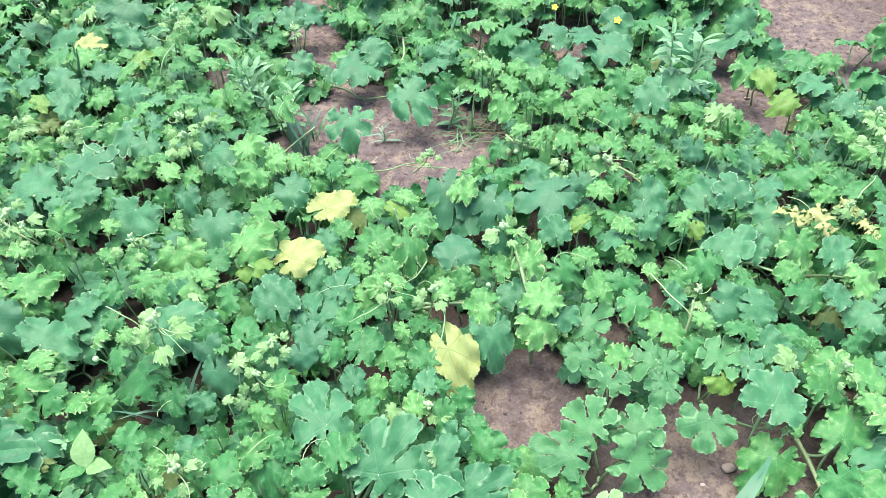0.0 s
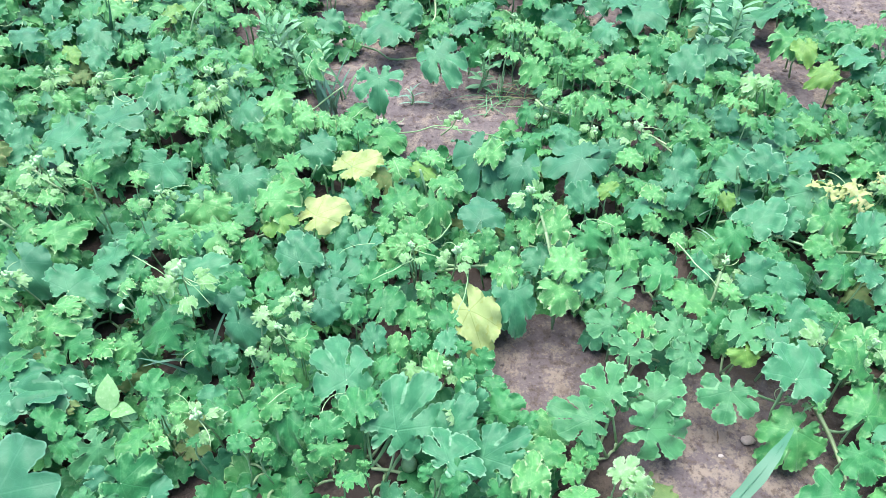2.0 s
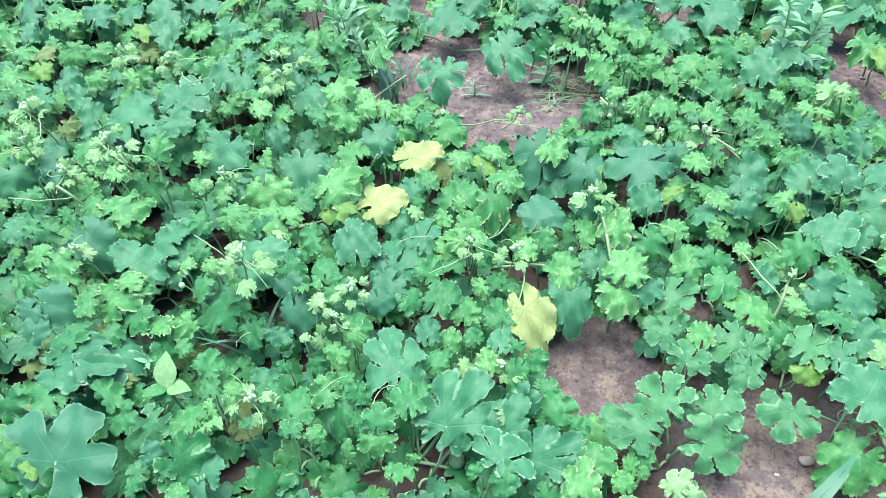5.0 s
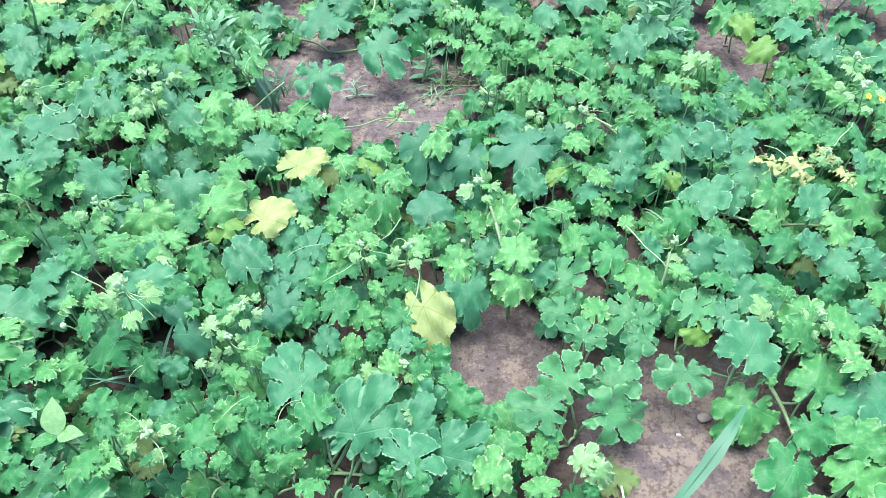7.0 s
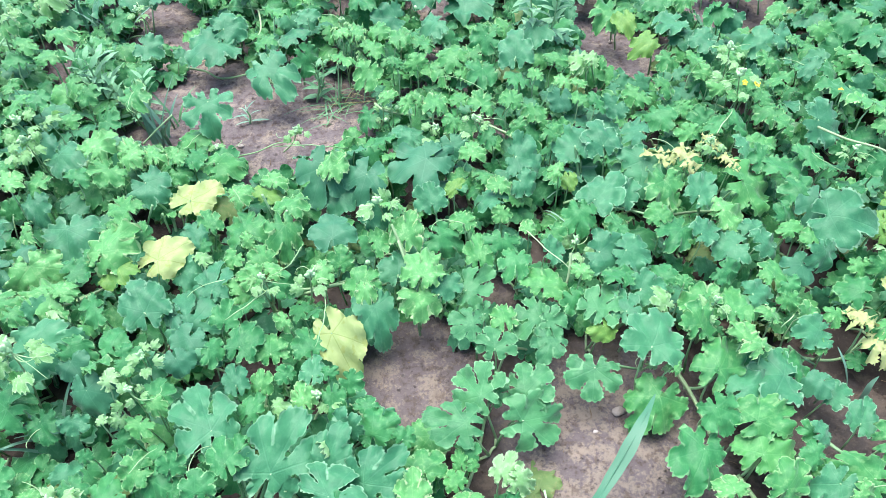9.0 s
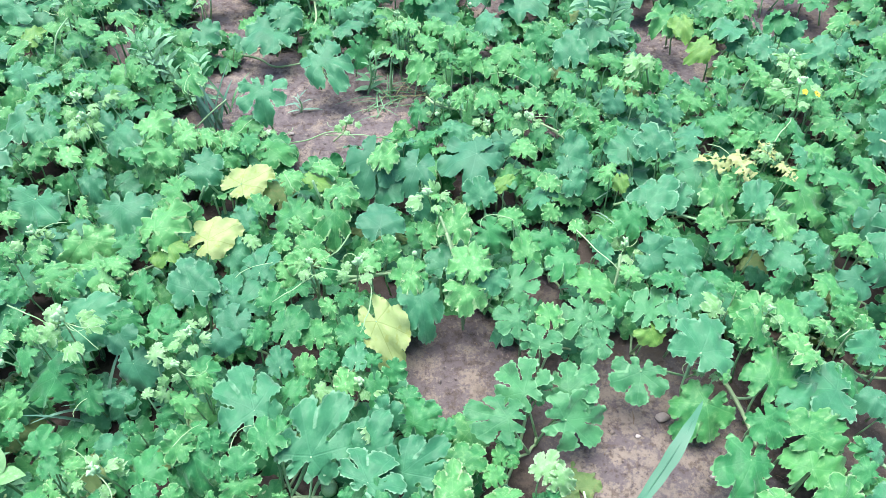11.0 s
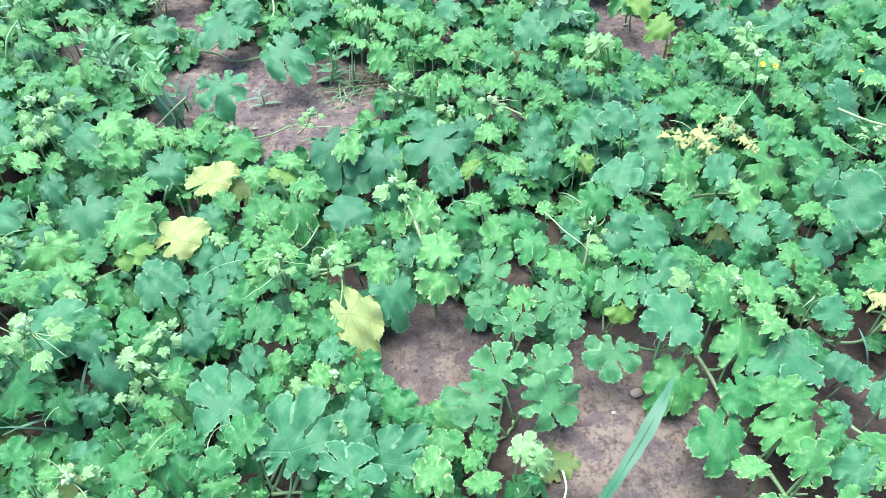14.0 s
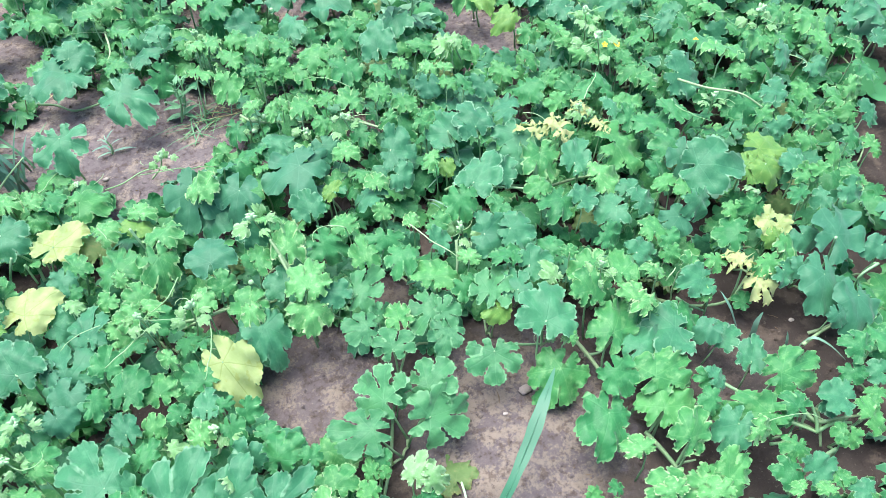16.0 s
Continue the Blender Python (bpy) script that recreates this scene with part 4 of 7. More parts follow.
spread("l", -0.739, 1.095, 0.186, 0.065, 0.045, -13, 6, -128)
spread("m", -0.831, 1.086, 0.192, 0.068, 0.063, -4, -23, 120)
spread("r", -0.695, 1.106, 0.184, 0.067, 0.063, -35, 11, -152)
spread("l", -0.642, 1.082, 0.178, 0.043, 0.047, -13, -4, 176)
spread("r", -0.684, 0.996, 0.173, 0.177, 0.122, 9, 23, -75)
spread("m", -0.600, 0.992, 0.173, 0.099, 0.068, -24, 16, -125)
spread("m", -0.561, 1.081, 0.178, 0.068, 0.081, -22, -16, 113)
spread("m", -0.802, 1.005, 0.191, 0.061, 0.056, -11, -24, 149)
spread("c", -0.772, 0.957, 0.199, 0.051, 0.042, -5, 19, -122)
spread("l", -0.891, 1.202, 0.190, 0.044, 0.056, 12, 10, -28)
spread("c", -0.745, 1.325, 0.195, 0.047, 0.064, -24, -13, 107)
spread("r", -0.947, 0.937, 0.191, 0.108, 0.147, 14, 18, -31)
spread("r", -0.906, 1.046, 0.159, 0.114, 0.115, -2, -17, 57)
vine_plant(0.43, 1.06, "green gourd vine with a single fading yellow leaf")
leaf("r", 0.592, 1.062, 0.15, 0.117, 337, 16)
spread("d", 0.480, 0.790, 0.117, 0.111, 0.118, -17, 3, 160)
spread("r", 0.195, 1.032, 0.166, 0.071, 0.076, -24, 0, -164)
spread("l", 0.272, 1.209, 0.159, 0.070, 0.073, 21, -0, 0)
spread("r", 0.369, 1.289, 0.151, 0.098, 0.108, -11, 1, 63)
spread("c", 0.380, 1.300, 0.172, 0.067, 0.062, 16, 9, -16)
spread("l", 0.290, 1.106, 0.145, 0.092, 0.070, 29, -3, -9)
spread("m", 0.353, 1.134, 0.165, 0.082, 0.092, -26, -6, 174)
spread("d", 0.248, 1.029, 0.132, 0.140, 0.096, 8, 16, -56)
spread("d", 0.243, 0.926, 0.145, 0.089, 0.080, 11, -10, 62)
spread("d", 0.278, 0.965, 0.121, 0.055, 0.057, 15, 42, -59)
spread("l", 0.316, 0.935, 0.128, 0.085, 0.067, 11, 0, -4)
spread("d", 0.398, 0.939, 0.119, 0.109, 0.119, -5, 2, 118)
spread("d", 0.406, 0.909, 0.141, 0.066, 0.074, 2, 24, -97)
spread("l", 0.423, 1.007, 0.133, 0.089, 0.107, 10, 4, -38)
spread("d", 0.408, 0.872, 0.126, 0.092, 0.082, -3, -14, 145)
spread("m", 0.559, 1.196, 0.161, 0.108, 0.088, -27, 2, 175)
spread("l", 0.479, 1.155, 0.149, 0.058, 0.061, -16, 18, -149)
spread("c", 0.425, 1.172, 0.147, 0.052, 0.041, 16, 10, -19)
spread("c", 0.506, 1.001, 0.172, 0.047, 0.054, 24, 6, -32)
spread("m", 0.479, 0.965, 0.138, 0.073, 0.067, -25, 7, -158)
spread("d", 0.518, 0.915, 0.147, 0.136, 0.094, 3, 10, -41)
spread("r", 0.460, 1.098, 0.145, 0.056, 0.071, 4, 33, -72)
spread("g", 0.522, 0.877, 0.137, 0.058, 0.077, -24, -1, -163)
spread("r", 0.445, 1.339, 0.147, 0.067, 0.091, -23, 16, -134)
spread("m", 0.375, 1.091, 0.151, 0.097, 0.075, -0, -8, 147)
spread("c", 0.372, 1.216, 0.177, 0.050, 0.052, -28, -21, 138)
spread("r", 0.630, 1.059, 0.162, 0.103, 0.093, -2, 16, -113)
spread("q", 0.582, 0.904, 0.142, 0.104, 0.073, 11, -5, -0)
spread("m", 0.596, 0.987, 0.157, 0.061, 0.085, 3, 16, 12)
vine_plant(-0.25, 1.09, "gourd vine with bright young leaves and pale shoots")
leaf("l", -0.206, 1.185, 0.16, 0.067, 91)
leaf("c", -0.247, 1.094, 0.15, 0.072, 18)
leaf("m", -0.233, 1.067, 0.14, 0.059, 310)
leaf("m", -0.104, 1.036, 0.12, 0.059, 175)
leaf("m", -0.133, 1.058, 0.11, 0.065, 129)
spread("h", -0.382, 0.930, 0.166, 0.066, 0.065, -19, -1, -157)
spread("r", -0.314, 0.951, 0.143, 0.057, 0.079, -24, -3, 180)
spread("r", -0.458, 1.058, 0.171, 0.140, 0.105, 26, -6, 18)
spread("h", -0.404, 1.054, 0.149, 0.063, 0.087, -28, -6, 110)
spread("l", -0.245, 1.273, 0.143, 0.130, 0.101, 18, -6, 1)
spread("l", -0.152, 1.274, 0.162, 0.135, 0.093, -24, -16, -168)
spread("c", -0.237, 1.242, 0.161, 0.038, 0.052, -19, -28, 119)
spread("c", -0.070, 1.088, 0.174, 0.082, 0.057, 22, -5, 0)
spread("c", -0.217, 1.117, 0.173, 0.074, 0.067, 9, -15, 79)
spread("c", -0.188, 1.131, 0.166, 0.045, 0.063, 14, 6, -47)
spread("m", -0.169, 1.107, 0.149, 0.068, 0.063, -32, 11, -138)
spread("q", -0.319, 1.110, 0.153, 0.127, 0.088, 21, -7, -11)
spread("q", -0.367, 1.025, 0.139, 0.146, 0.121, 26, -4, 11)
spread("r", -0.399, 1.187, 0.137, 0.085, 0.098, 18, 23, -66)
spread("m", -0.287, 1.009, 0.164, 0.077, 0.066, 29, 8, -14)
spread("m", -0.255, 0.943, 0.159, 0.110, 0.078, 15, -0, -29)
spread("c", -0.156, 0.989, 0.168, 0.038, 0.052, -8, -23, 126)
spread("h", -0.364, 0.988, 0.150, 0.088, 0.088, -16, -8, 154)
spread("m", -0.316, 0.945, 0.162, 0.056, 0.077, -17, 1, -106)
spread("l", -0.269, 1.200, 0.158, 0.048, 0.059, -18, -3, 136)
spread("t", -0.346, 1.194, 0.169, 0.045, 0.047, 7, 12, -44)
vine_plant(-1.17, 1.21, "sprawling green gourd vine with scalloped lobed leaves")
leaf("l", -1.011, 1.270, 0.24, 0.080, 103)
leaf("r", -1.297, 1.037, 0.17, 0.081, 152)
leaf("l", -1.053, 1.217, 0.15, 0.095, 248)
leaf("r", -1.409, 1.230, 0.14, 0.118, 321)
leaf("m", -1.030, 1.408, 0.12, 0.101, 252, 24)
spread("c", -0.919, 1.297, 0.195, 0.051, 0.046, 15, 20, -59)
spread("h", -1.318, 1.276, 0.167, 0.097, 0.135, -2, -13, 122)
spread("l", -1.149, 1.155, 0.188, 0.070, 0.053, 31, -0, 21)
spread("c", -1.158, 1.213, 0.206, 0.046, 0.064, 19, 5, -15)
spread("c", -1.086, 1.192, 0.215, 0.066, 0.057, 16, 15, 12)
spread("l", -1.053, 1.107, 0.188, 0.141, 0.097, -2, 10, -38)
spread("l", -1.057, 1.093, 0.172, 0.111, 0.081, -17, 6, -114)
spread("l", -1.130, 1.099, 0.185, 0.081, 0.093, 17, 13, -74)
spread("m", -1.155, 1.067, 0.199, 0.042, 0.058, -14, -24, 143)
spread("m", -1.230, 1.043, 0.164, 0.085, 0.077, -0, 28, -126)
spread("m", -1.221, 1.004, 0.200, 0.055, 0.051, 24, -20, 43)
spread("h", -1.089, 1.019, 0.186, 0.137, 0.110, -22, 13, -140)
spread("l", -1.111, 0.914, 0.206, 0.110, 0.076, -8, 23, -125)
spread("l", -1.167, 0.940, 0.193, 0.077, 0.064, -8, -15, 91)
spread("m", -1.172, 0.885, 0.174, 0.066, 0.058, -13, 16, -144)
spread("m", -1.314, 1.145, 0.176, 0.071, 0.070, -8, 1, -122)
spread("r", -1.320, 1.487, 0.212, 0.069, 0.095, -15, -26, 140)
spread("r", -1.173, 1.444, 0.182, 0.195, 0.153, 14, -17, 19)
spread("r", -1.274, 1.428, 0.186, 0.093, 0.111, 13, -25, 79)
spread("r", -1.224, 1.445, 0.165, 0.061, 0.076, -13, 18, -116)
spread("b", -1.332, 1.383, 0.194, 0.059, 0.072, -22, 21, -136)
spread("c", -1.479, 1.345, 0.167, 0.071, 0.067, 17, 1, 43)
spread("c", -1.378, 1.264, 0.204, 0.050, 0.055, -16, 21, -126)
spread("l", -1.446, 1.379, 0.158, 0.058, 0.060, -17, 23, -142)
spread("r", -1.347, 1.266, 0.169, 0.068, 0.094, 6, 8, -45)
spread("l", -1.258, 1.320, 0.178, 0.073, 0.072, 8, 17, -112)
spread("l", -1.152, 1.257, 0.199, 0.067, 0.092, -3, -5, 84)
spread("r", -1.048, 1.442, 0.204, 0.102, 0.105, -6, 17, -117)
spread("r", -1.090, 1.416, 0.187, 0.085, 0.087, -7, 16, -139)
vine_plant(1.13, 1.22, "sprawling gourd vine with several yellowed, withering leaves")
leaf("r", 1.142, 1.038, 0.20, 0.149, 338)
leaf("r", 1.271, 1.360, 0.20, 0.122, 337)
leaf("m", 1.347, 1.194, 0.19, 0.088, 265)
leaf("c", 0.916, 1.137, 0.16, 0.088, 352, 6)
leaf("m", 1.112, 1.185, 0.16, 0.103, 100, 22)
leaf("m", 1.244, 1.256, 0.15, 0.090, 37)
leaf("m", 1.137, 1.274, 0.15, 0.106, 75, 18)
leaf("m", 1.055, 1.116, 0.15, 0.080, 72)
leaf("m", 1.278, 1.193, 0.13, 0.104, 23)
spread("l", 1.002, 1.237, 0.144, 0.160, 0.158, -19, 14, -107)
spread("R", 1.127, 1.116, 0.173, 0.133, 0.099, -20, -8, 146)
spread("l", 1.074, 1.018, 0.156, 0.076, 0.059, 14, 5, -33)
spread("l", 1.040, 1.054, 0.156, 0.051, 0.071, 19, -5, 21)
spread("l", 1.204, 1.418, 0.147, 0.089, 0.080, -2, 22, -64)
spread("l", 1.223, 1.383, 0.155, 0.061, 0.084, -13, 27, -133)
spread("r", 1.044, 1.349, 0.162, 0.064, 0.081, -0, 19, -77)
spread("l", 1.119, 1.355, 0.143, 0.084, 0.116, 16, 8, 38)
spread("m", 1.086, 1.307, 0.151, 0.062, 0.086, 15, -28, 76)
spread("m", 1.169, 1.260, 0.181, 0.065, 0.091, 9, 15, -63)
spread("x", 0.979, 1.391, 0.144, 0.070, 0.069, 16, 17, -40)
spread("x", 0.985, 1.297, 0.166, 0.086, 0.070, -7, 9, -60)
spread("g", 1.303, 1.063, 0.173, 0.135, 0.112, -7, 14, -109)
vine_plant(0.06, 1.26, "green gourd vine with a single fading yellow leaf")
leaf("c", 0.115, 1.277, 0.19, 0.063, 77)
leaf("r", 0.103, 1.126, 0.13, 0.100, 83, 22)
spread("l", -0.145, 1.329, 0.167, 0.108, 0.085, 1, -1, -36)
spread("R", -0.048, 1.461, 0.164, 0.179, 0.138, -21, -14, 161)
spread("R", 0.059, 1.418, 0.161, 0.130, 0.113, -20, -4, 152)
spread("c", -0.033, 1.422, 0.185, 0.106, 0.073, 17, 6, -29)
spread("h", -0.042, 1.214, 0.163, 0.104, 0.116, 23, 7, -9)
spread("l", -0.030, 1.140, 0.146, 0.073, 0.073, 36, 21, 0)
spread("r", 0.060, 1.270, 0.177, 0.090, 0.083, -30, 11, -142)
spread("l", 0.058, 1.190, 0.152, 0.058, 0.081, 17, 10, -76)
spread("c", 0.129, 1.178, 0.170, 0.118, 0.081, 19, 8, -17)
spread("m", 0.211, 1.185, 0.155, 0.112, 0.084, -20, 21, -126)
spread("c", 0.150, 1.039, 0.194, 0.116, 0.098, 11, 12, -25)
spread("r", 0.206, 1.277, 0.172, 0.096, 0.082, 32, -5, -2)
spread("g", 0.275, 1.333, 0.157, 0.045, 0.063, 10, -22, 40)
spread("R", 0.218, 1.452, 0.159, 0.177, 0.174, -2, -8, 106)
vine_plant(1.62, 1.27, "sprawling green gourd vine with scalloped lobed leaves")
leaf("l", 1.439, 1.428, 0.20, 0.110, 56)
leaf("m", 1.426, 1.524, 0.17, 0.123, 38)
spread("l", 1.581, 1.456, 0.177, 0.097, 0.094, 5, -15, 113)
spread("r", 1.585, 1.367, 0.179, 0.073, 0.101, -23, 13, -130)
spread("l", 1.618, 1.433, 0.170, 0.077, 0.089, 1, 24, -84)
spread("l", 1.729, 1.376, 0.167, 0.073, 0.096, 4, 23, -86)
spread("r", 1.661, 1.310, 0.158, 0.059, 0.082, -11, 11, -157)
spread("l", 1.801, 1.321, 0.164, 0.066, 0.077, 2, 30, -81)
spread("r", 1.930, 1.369, 0.140, 0.074, 0.102, -18, -3, -143)
spread("c", 1.660, 1.176, 0.177, 0.058, 0.074, -13, 31, -142)
spread("l", 1.540, 1.201, 0.185, 0.055, 0.077, -11, -21, 105)
spread("l", 1.609, 1.173, 0.162, 0.080, 0.079, -9, 17, -78)
spread("l", 1.527, 1.119, 0.162, 0.058, 0.080, -27, -1, 164)
spread("r", 1.631, 1.075, 0.174, 0.056, 0.078, 14, 38, -80)
spread("l", 1.458, 1.136, 0.185, 0.039, 0.054, -39, -24, 118)
spread("m", 1.551, 1.032, 0.158, 0.051, 0.070, 12, 22, -100)
spread("l", 1.437, 1.054, 0.171, 0.057, 0.068, -10, -17, 140)
spread("r", 1.460, 1.246, 0.185, 0.071, 0.099, -13, 3, -156)
spread("l", 1.438, 1.340, 0.169, 0.060, 0.066, 27, 9, -45)
spread("l", 1.384, 1.176, 0.181, 0.055, 0.077, -8, 2, -165)
spread("r", 1.401, 1.126, 0.174, 0.053, 0.070, -33, 11, 178)
spread("m", 1.795, 1.247, 0.145, 0.074, 0.086, 10, -15, 96)
spread("r", 1.920, 1.488, 0.149, 0.085, 0.118, -17, 16, -141)
spread("l", 1.786, 1.490, 0.163, 0.109, 0.096, 3, -21, 114)
spread("r", 2.012, 1.459, 0.146, 0.107, 0.105, 28, -22, 85)
spread("l", 1.702, 1.542, 0.174, 0.089, 0.082, 3, -24, 109)
spread("l", 1.576, 0.978, 0.155, 0.064, 0.067, -0, 25, -79)
vine_plant(0.73, 1.33, "sprawling gourd vine with several yellowed, withering leaves")
leaf("l", 0.728, 1.389, 0.14, 0.091, 186)
leaf("r", 0.771, 1.334, 0.14, 0.145, 248, 16)
spread("g", 0.571, 1.334, 0.145, 0.060, 0.043, -21, 11, 175)
spread("r", 0.605, 1.227, 0.164, 0.144, 0.100, 18, 2, -56)
spread("l", 0.802, 1.269, 0.157, 0.158, 0.113, -12, -22, 164)
spread("r", 0.865, 1.202, 0.158, 0.119, 0.082, 17, 15, -34)
spread("r", 0.679, 1.239, 0.148, 0.096, 0.081, 18, 30, -45)
spread("l", 0.743, 1.145, 0.158, 0.069, 0.075, 23, -1, 3)
spread("m", 0.648, 1.150, 0.147, 0.054, 0.066, 2, -14, 113)
spread("m", 0.717, 1.588, 0.167, 0.054, 0.074, 15, 26, -51)
spread("r", 0.612, 1.423, 0.157, 0.138, 0.107, 10, -24, 9)
spread("r", 0.681, 1.407, 0.173, 0.121, 0.104, 27, -4, 6)
spread("c", 0.536, 1.325, 0.183, 0.046, 0.059, 5, -20, 53)
spread("r", 0.774, 1.579, 0.160, 0.067, 0.093, -28, -17, 134)
spread("r", 0.800, 1.455, 0.161, 0.080, 0.111, 10, -1, 57)
spread("x", 0.813, 1.338, 0.172, 0.087, 0.085, 11, 9, 3)
spread("x", 0.879, 1.328, 0.166, 0.103, 0.090, 1, 22, -58)
vine_plant(-0.41, 1.42, "sprawling gourd vine with several yellowed, withering leaves")
leaf("r", -0.477, 1.457, 0.17, 0.109, 323, 20)
spread("r", -0.673, 1.355, 0.159, 0.143, 0.134, -13, 2, -179)
spread("c", -0.556, 1.225, 0.198, 0.153, 0.117, 21, 7, -37)
spread("l", -0.491, 1.284, 0.162, 0.087, 0.060, 34, 24, 5)
spread("l", -0.530, 1.384, 0.171, 0.103, 0.081, 6, -12, 31)
spread("g", -0.533, 1.209, 0.175, 0.099, 0.125, -13, 2, 138)
spread("y", -0.446, 1.215, 0.161, 0.132, 0.094, 18, 14, -59)
spread("y", -0.385, 1.406, 0.155, 0.132, 0.100, 4, 13, -58)
spread("l", -0.336, 1.313, 0.148, 0.082, 0.069, 27, -8, 8)
spread("c", -0.271, 1.386, 0.174, 0.069, 0.065, 10, 12, -69)
spread("g", -0.194, 1.386, 0.159, 0.068, 0.083, 14, 21, -16)
spread("r", -0.363, 1.307, 0.152, 0.074, 0.064, -10, -18, 170)
spread("m", -0.355, 1.272, 0.138, 0.056, 0.054, -20, -0, 169)
spread("c", -0.535, 1.575, 0.192, 0.092, 0.063, 27, 5, 19)
spread("c", -0.538, 1.553, 0.201, 0.068, 0.071, 1, 20, -132)
spread("c", -0.483, 1.555, 0.183, 0.095, 0.065, 3, 1, 11)
spread("l", -0.583, 1.515, 0.195, 0.076, 0.098, -5, -21, 158)
spread("q", -0.353, 1.773, 0.177, 0.146, 0.147, -23, 2, -179)
spread("m", -0.387, 1.564, 0.168, 0.062, 0.072, -12, -9, -142)
spread("l", -0.325, 1.549, 0.140, 0.136, 0.094, -11, 13, -74)
spread("c", -0.428, 1.550, 0.176, 0.048, 0.066, 20, 12, -54)
spread("l", -0.425, 1.521, 0.149, 0.065, 0.072, -23, 1, -147)
spread("c", -0.177, 1.412, 0.176, 0.056, 0.069, 17, 4, -14)
vine_plant(1.07, 1.62, "green gourd vine with a single fading yellow leaf")
leaf("l", 1.153, 1.596, 0.19, 0.096, 128)
leaf("c", 1.083, 1.593, 0.18, 0.072, 102)
leaf("m", 1.006, 1.518, 0.13, 0.093, 99)
spread("t", 0.758, 1.765, 0.181, 0.074, 0.058, 15, 21, -50)
spread("g", 0.982, 1.873, 0.150, 0.110, 0.076, -9, -20, 121)
spread("r", 1.134, 1.809, 0.179, 0.088, 0.098, -1, -19, 90)
spread("r", 1.164, 1.813, 0.158, 0.083, 0.090, -24, -12, 132)
spread("l", 0.986, 1.742, 0.174, 0.073, 0.073, -17, -27, 131)
spread("l", 0.857, 1.636, 0.145, 0.067, 0.090, -21, -8, 123)
spread("l", 1.051, 1.695, 0.176, 0.092, 0.090, 6, 32, -33)
spread("c", 1.060, 1.642, 0.176, 0.068, 0.070, 33, 5, 3)
spread("l", 0.935, 1.646, 0.151, 0.066, 0.077, 11, 27, -58)
spread("m", 0.890, 1.545, 0.145, 0.103, 0.097, -6, 16, -170)
spread("l", 0.961, 1.561, 0.143, 0.054, 0.075, -18, 12, -168)
spread("c", 1.158, 1.713, 0.181, 0.054, 0.072, 29, 21, -34)
spread("r", 1.295, 1.763, 0.174, 0.086, 0.119, 9, -28, 58)
spread("r", 1.370, 1.818, 0.160, 0.072, 0.100, -20, 12, -131)
spread("l", 1.260, 1.680, 0.186, 0.052, 0.063, -5, -21, 117)
spread("l", 1.177, 1.529, 0.159, 0.065, 0.082, 16, 24, -45)
spread("l", 1.110, 1.537, 0.169, 0.052, 0.059, 17, 4, -28)
spread("l", 1.199, 1.490, 0.149, 0.092, 0.099, -0, -6, 102)
spread("l", 1.267, 1.593, 0.169, 0.066, 0.092, -2, -10, 22)
spread("m", 1.032, 1.457, 0.144, 0.066, 0.092, 6, -14, 23)
spread("m", 1.064, 1.436, 0.166, 0.067, 0.086, 6, 33, -59)
spread("r", 1.300, 1.452, 0.159, 0.073, 0.070, 7, 18, -49)
spread("r", 1.369, 1.612, 0.184, 0.061, 0.084, 10, -30, 31)
spread("l", 0.940, 1.440, 0.148, 0.059, 0.081, 29, -5, 24)
vine_plant(-0.85, 1.64, "sprawling green gourd vine with scalloped lobed leaves")
leaf("t", -0.761, 1.722, 0.22, 0.063, 102)
leaf("l", -0.867, 1.594, 0.18, 0.063, 154)
leaf("m", -0.632, 1.776, 0.14, 0.074, 323)
leaf("m", -0.854, 1.513, 0.10, 0.076, 72)
spread("r", -0.873, 1.376, 0.182, 0.127, 0.176, -28, 7, 154)
spread("m", -0.946, 1.431, 0.179, 0.061, 0.083, -16, -18, 137)
spread("r", -0.760, 1.449, 0.174, 0.095, 0.068, -22, 4, -166)
spread("r", -1.046, 1.918, 0.191, 0.091, 0.127, -22, 6, 159)
spread("r", -0.977, 1.891, 0.174, 0.075, 0.077, 1, 2, -135)
spread("l", -0.918, 1.949, 0.171, 0.049, 0.068, 24, -17, 33)
spread("l", -0.878, 1.847, 0.182, 0.096, 0.091, -10, -16, 60)
spread("m", -0.815, 1.847, 0.203, 0.070, 0.063, -9, 12, -152)
spread("l", -0.995, 1.807, 0.173, 0.100, 0.113, -5, -19, 67)
spread("r", -0.927, 1.736, 0.202, 0.057, 0.079, -10, 13, -63)
spread("r", -0.982, 1.700, 0.176, 0.101, 0.140, 7, -18, 90)
spread("r", -0.924, 1.654, 0.188, 0.117, 0.089, -24, 7, -173)
spread("h", -0.770, 1.653, 0.198, 0.090, 0.066, -18, 12, -166)
spread("r", -0.727, 1.616, 0.177, 0.143, 0.099, 0, 9, -149)
spread("c", -0.821, 1.486, 0.209, 0.063, 0.081, 21, 5, -43)
spread("t", -0.807, 1.600, 0.203, 0.083, 0.057, -2, -4, 36)
spread("t", -0.799, 1.634, 0.206, 0.053, 0.046, 8, 20, -30)
spread("c", -0.620, 1.572, 0.216, 0.114, 0.079, 17, 13, -30)
spread("c", -0.615, 1.604, 0.190, 0.044, 0.061, 7, 7, -78)
spread("m", -0.666, 1.504, 0.186, 0.058, 0.075, 24, 11, -32)
spread("l", -0.758, 1.494, 0.185, 0.086, 0.082, 13, -24, 39)
spread("r", -1.006, 1.590, 0.157, 0.048, 0.057, 16, -16, 57)
spread("l", -0.931, 1.556, 0.171, 0.064, 0.083, -25, 15, -127)
